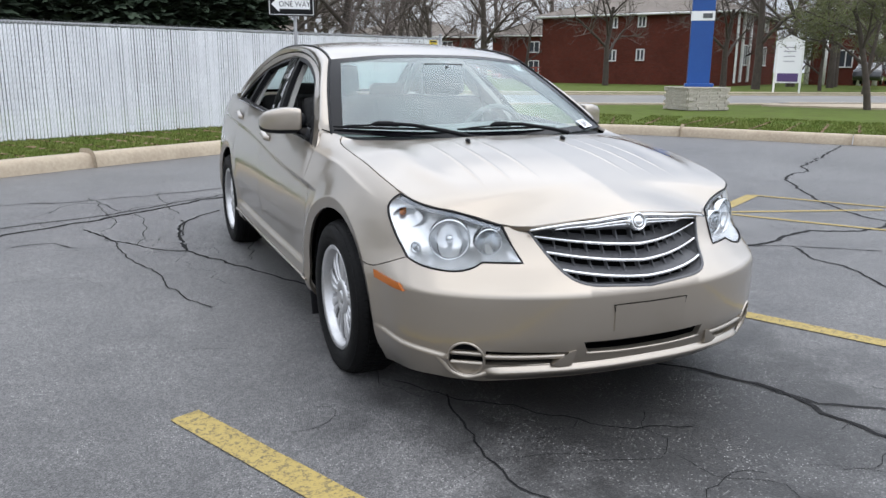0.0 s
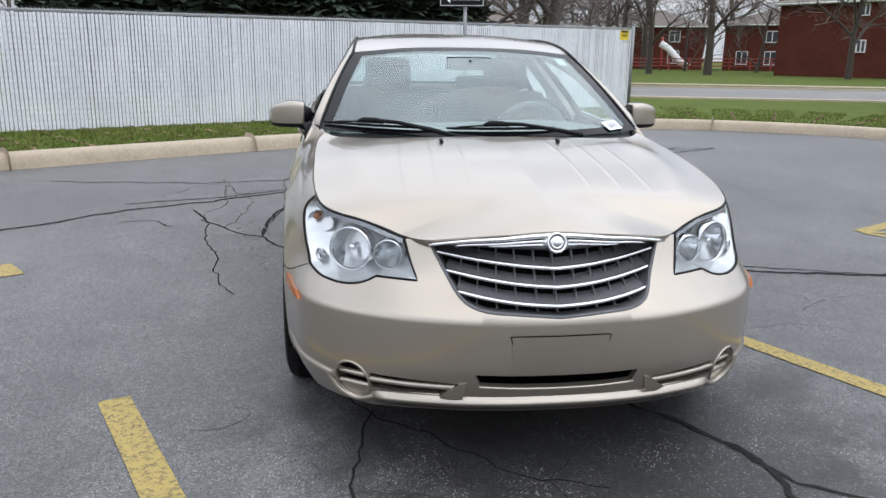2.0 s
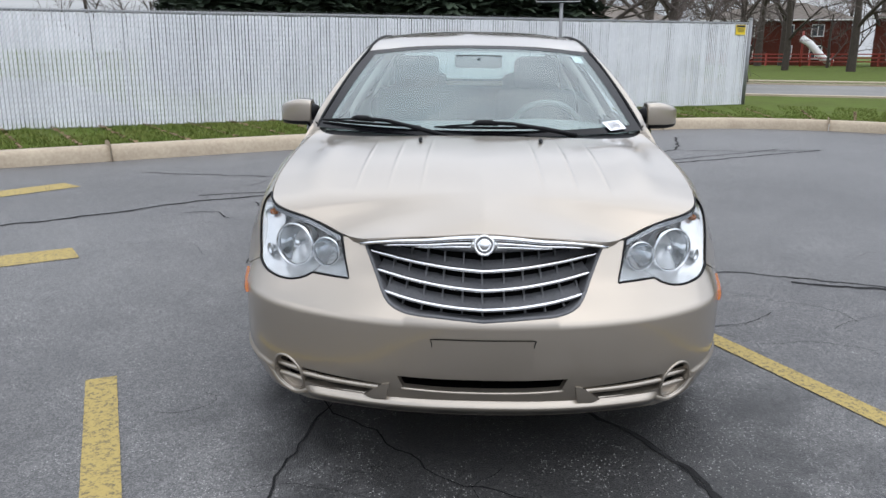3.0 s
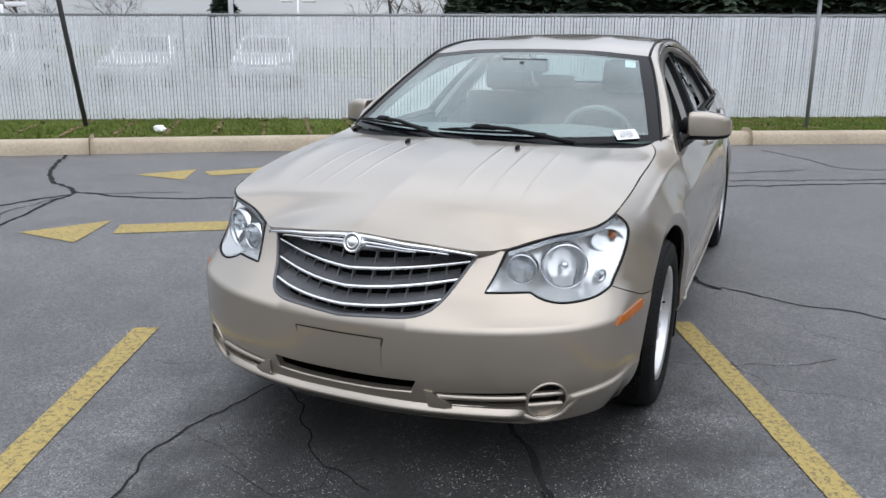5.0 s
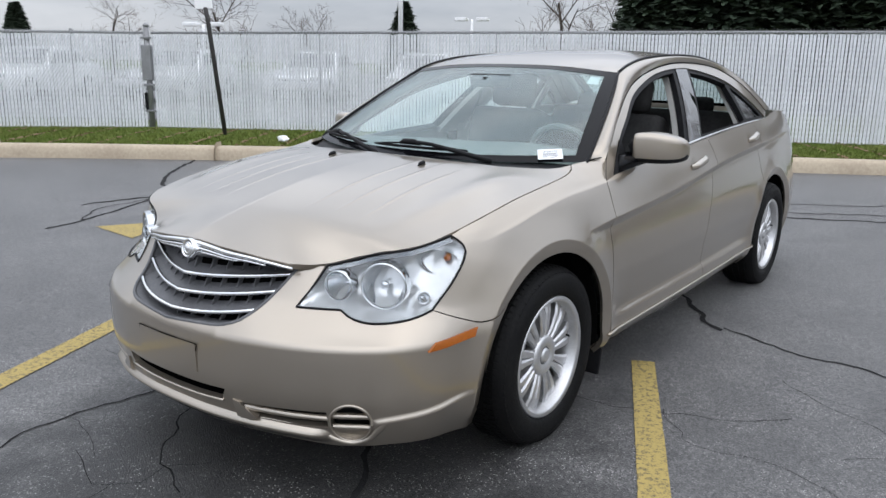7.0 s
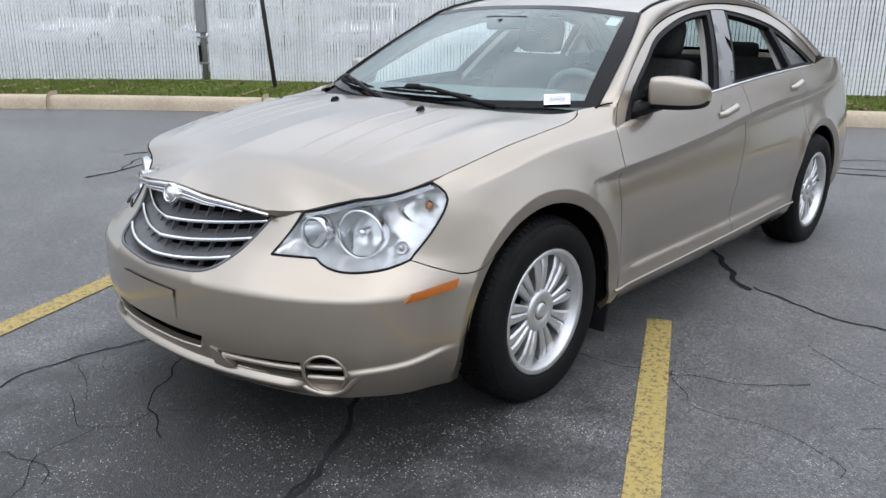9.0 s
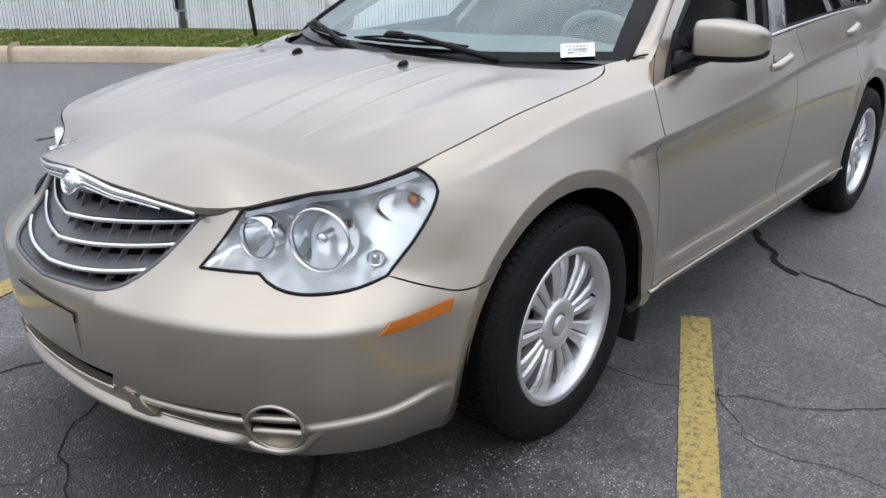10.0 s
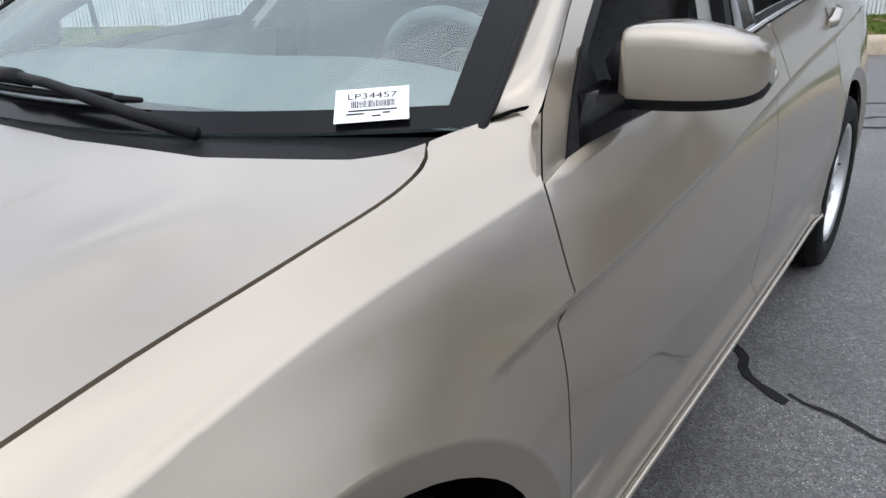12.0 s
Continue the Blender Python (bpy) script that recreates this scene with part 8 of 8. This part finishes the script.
for i, (x, y, sc) in enumerate(((-29.5, 22.0, 0.85), (-36.8, 20.2, 0.75), (-14.0, 32.5, 0.8), (-33, 31, 0.7), (8.5, 26.5, 0.8), (11.4, 29.6, 0.85), (3.9, 27.0, 0.75), (44.5, 45.5, 1.2), (48.0, 42.0, 1.1), (51.5, 38.5, 1.2), (40.0, 70.0, 1.5), (44.5, 66.0, 1.4), (34.0, 73.0, 1.2), (30.0, 95.0, 2.2), (38.0, 98.0, 2.3), (46.0, 95.0, 2.1), (54.0, 88.0, 2.3), (22.0, 100.0, 2.2), (62.0, 80.0, 2.2), (70.0, 70.0, 2.3), (34.0, 110.0, 2.6), (14.0, 105.0, 2.3), (50.0, 104.0, 2.6))):
    t = copy_thing(bush, Matrix.Translation((x, y, g0)) @ Matrix.Rotation(i * 2.1, 4, "Z"))
    t.scale = (sc * 1.15, sc * 1.15, sc)
bare_tree("tree", (19.6, 13.4, 0.17), 5.2, 9, "young lawn tree with budding yellow-green leaves", 0.66, leaf=24, trunk_r=0.11, first=0.34)
bud = bare_tree("tree", (33.5, 24.5, 0.2), 7.0, 12, "lawn tree with fresh yellow-green buds", 0.62, leaf=18, first=0.2)
for i, (x, y) in enumerate(((41, 28), (38, 31))):
    copy_thing(bud, Matrix.Translation((x, y, 0.2)) @ Matrix.Rotation(i + 1.0, 4, "Z"))


def spruce(name, at, height, seed, label):
    """A spruce: trunk and drooping tiers of needled boughs, ragged at the edge."""
    rnd = random.Random(seed)
    root = tagged(new(name), label, "tree")
    root.location = at
    part("trunk", tube_mesh("trunk", [(0, 0, -0.1), (0, 0, height * 0.6), (0, 0, height * 0.97)], [height * 0.022, height * 0.012, 0.02], BARK, 8), None, root)
    st_ = [[], []]
    z = height * 0.06
    while z < height * 0.98:
        rr = (1 - z / height) ** 0.85 * height * 0.36 + 0.12
        n = int(13 + rr * 7)
        for k in range(n):
            az = 2 * math.pi * (k + rnd.random()) / n
            ln = rr * rnd.uniform(0.7, 1.12)
            drop = rnd.uniform(0.12, 0.4)
            for j in range(7):
                t = (j + rnd.random()) / 7
                c = Vector((math.cos(az) * ln * t, math.sin(az) * ln * t, z - drop * ln * t * t + rnd.uniform(-0.05, 0.08)))
                for _ in range(3):
                    a2 = az + rnd.uniform(-1.2, 1.2)
                    s = rnd.uniform(0.24, 0.5) * (0.6 + 0.03 * height)
                    u = Vector((math.cos(a2), math.sin(a2), rnd.uniform(-0.55, 0.15))).normalized() * s
                    w = Vector((-math.sin(a2), math.cos(a2), rnd.uniform(-0.4, 0.4))).normalized() * s * 0.34
                    b0 = len(st_[0])
                    st_[0].extend([tuple(c - w), tuple(c + w), tuple(c + u + w * 0.15), tuple(c + u * 0.9 - w * 0.4)])
                    st_[1].append((b0, b0 + 1, b0 + 2, b0 + 3))
        z += height * 0.017
    tagged(part("crown", mesh_of("crown", *st_, NEEDLES, False), None, root, "dark green needled boughs"), kind="stuff")
    return root


sp = spruce("spruce", (-6.9, 20.2, 0.2), 6.0, 2, "dark green spruce in the row behind the fence")
for i, (x, y, sc) in enumerate(((-4.9, 20.8, 1.1), (-3.2, 22.2, 0.95), (-1.2, 22.6, 1.15), (0.8, 23.2, 1.0), (2.7, 23.4, 1.1), (-26.9, 32.1, 0.75), (-35.5, 15.0, 0.6), (-10.9, 27.0, 0.75), (-2.0, 25.6, 1.2), (1.6, 26.2, 1.2))):
    t = copy_thing(sp, Matrix.Translation((x, y, 0.2)) @ Matrix.Rotation(i * 1.3, 4, "Z"))
    t.scale = (sc, sc, sc)


# ---------------------------------------------------------------- other cars and lamp posts
def parked_car(at, turn, paint_mat, label):
    """A plain parked car: body, glasshouse, windows, lights and wheels."""
    root = tagged(new("parked_car"), label, "car")
    prof = [(-2.2, 0.42), (-2.18, 0.66), (-1.3, 0.86), (-0.55, 0.93), (0.0, 1.36), (0.5, 1.45), (1.2, 1.42), (1.75, 1.05), (2.15, 1.0), (2.25, 0.62), (2.22, 0.36), (1.6, 0.28), (-1.5, 0.28)]
    c = crom(prof + [prof[0]], 60)[:-1]
    verts, faces = [], []
    for xs, sq in ((-0.86, 0.93), (-0.80, 1.0), (0.80, 1.0), (0.86, 0.93)):
        for y, z in c:
            nar = 0.80 if z > 1.0 else 1.0
            verts.append((xs * (1 - (1 - nar) * min(1, max(0, (z - 0.95) / 0.45))), y * sq, 0.7 + (z - 0.7) * sq))
    n = len(c)
    for i in range(3):
        for k in range(n):
            faces.append((i * n + k, i * n + (k + 1) % n, (i + 1) * n + (k + 1) % n, (i + 1) * n + k))
    faces += [tuple(range(n))[::-1], tuple(3 * n + k for k in range(n))]
    part("body", mesh_of("body", verts, faces, paint_mat), None, root)
    for s in (1, -1):
        part("side_window", mesh_of("side_window", [(s * 0.845, -0.35, 0.98), (s * 0.835, 1.45, 1.02), (s * 0.745, 1.1, 1.34), (s * 0.735, 0.1, 1.33)], [(0, 1, 2, 3)], WINDOW_DARK, False), None, root)
        for y in (-1.35, 1.35):
            part("wheel", tube_mesh("wheel", [(s * 0.70, y, 0.32), (s * 0.87, y, 0.32)], 0.32, RUBBER, 20), None, root)
            part("hub", tube_mesh("hub", [(s * 0.86, y, 0.32), (s * 0.885, y, 0.32)], 0.19, ALLOY, 16), None, root)
        bm = bmesh.new()
        box(bm, (0.34, 0.06, 0.13), (s * 0.62, -2.17, 0.66), None, 0.02)
        part("headlight", bm, LAMP_HOUSE, root)
    part("windscreen", mesh_of("windscreen", [(-0.70, -0.52, 0.97), (0.70, -0.52, 0.97), (0.60, -0.02, 1.37), (-0.60, -0.02, 1.37)], [(0, 1, 2, 3)], WINDOW_DARK, False), None, root)
    bm = bmesh.new()
    box(bm, (0.8, 0.05, 0.14), (0, -2.2, 0.58), None, 0.02)
    part("front_grille", bm, GRILLE_GREY, root)
    root.matrix_basis = pose(*at, 0, 0, turn)
    return root


pc = parked_car((-15.4, 14.3, 0.21), 30, CAR_WHITE, "white sedan parked beyond the slatted fence")
for x, y, t in ((-18.2, 11.6, 28), (-13.0, 16.6, 31), (-20.6, 8.4, 30)):
    copy_thing(pc, pose(x, y, 0.21, 0, 0, t))
parked_car((47.5, 35.0, 0.45), 120, CAR_BLACK, "black car parked at the far lawn edge")


def lamp_post(at, h, label):
    root = tagged(new("lamp_post"), label, "lamp post")
    x, y = at
    part("pole", tube_mesh("pole", [(x, y, 0), (x, y, h)], [0.09, 0.06], SIGN_WHITE, 10), None, root)
    for s in (-1, 1):
        bm = bmesh.new()
        box(bm, (0.62, 0.40, 0.16), (x + s * 0.5, y + s * 0.2, h), Euler((0, 0, radians(22))).to_matrix(), 0.04)
        part("lamp_head", bm, SIGN_WHITE, root, "flat white lamp head")
    return root


for at_, h in (((-25.4, 17.7), 2.75), ((-21.0, 30.3), 3.5)):
    lamp_post(at_, h, "white lot lamp post with two flat heads")
pole = tagged(new("flag_pole"), "tall plain white pole beyond the fence", "pole")
part("shaft", tube_mesh("shaft", [(-17.3, 20.5, 0.1), (-17.3, 20.5, 9.0)], 0.09, SIGN_WHITE, 10), None, pole)
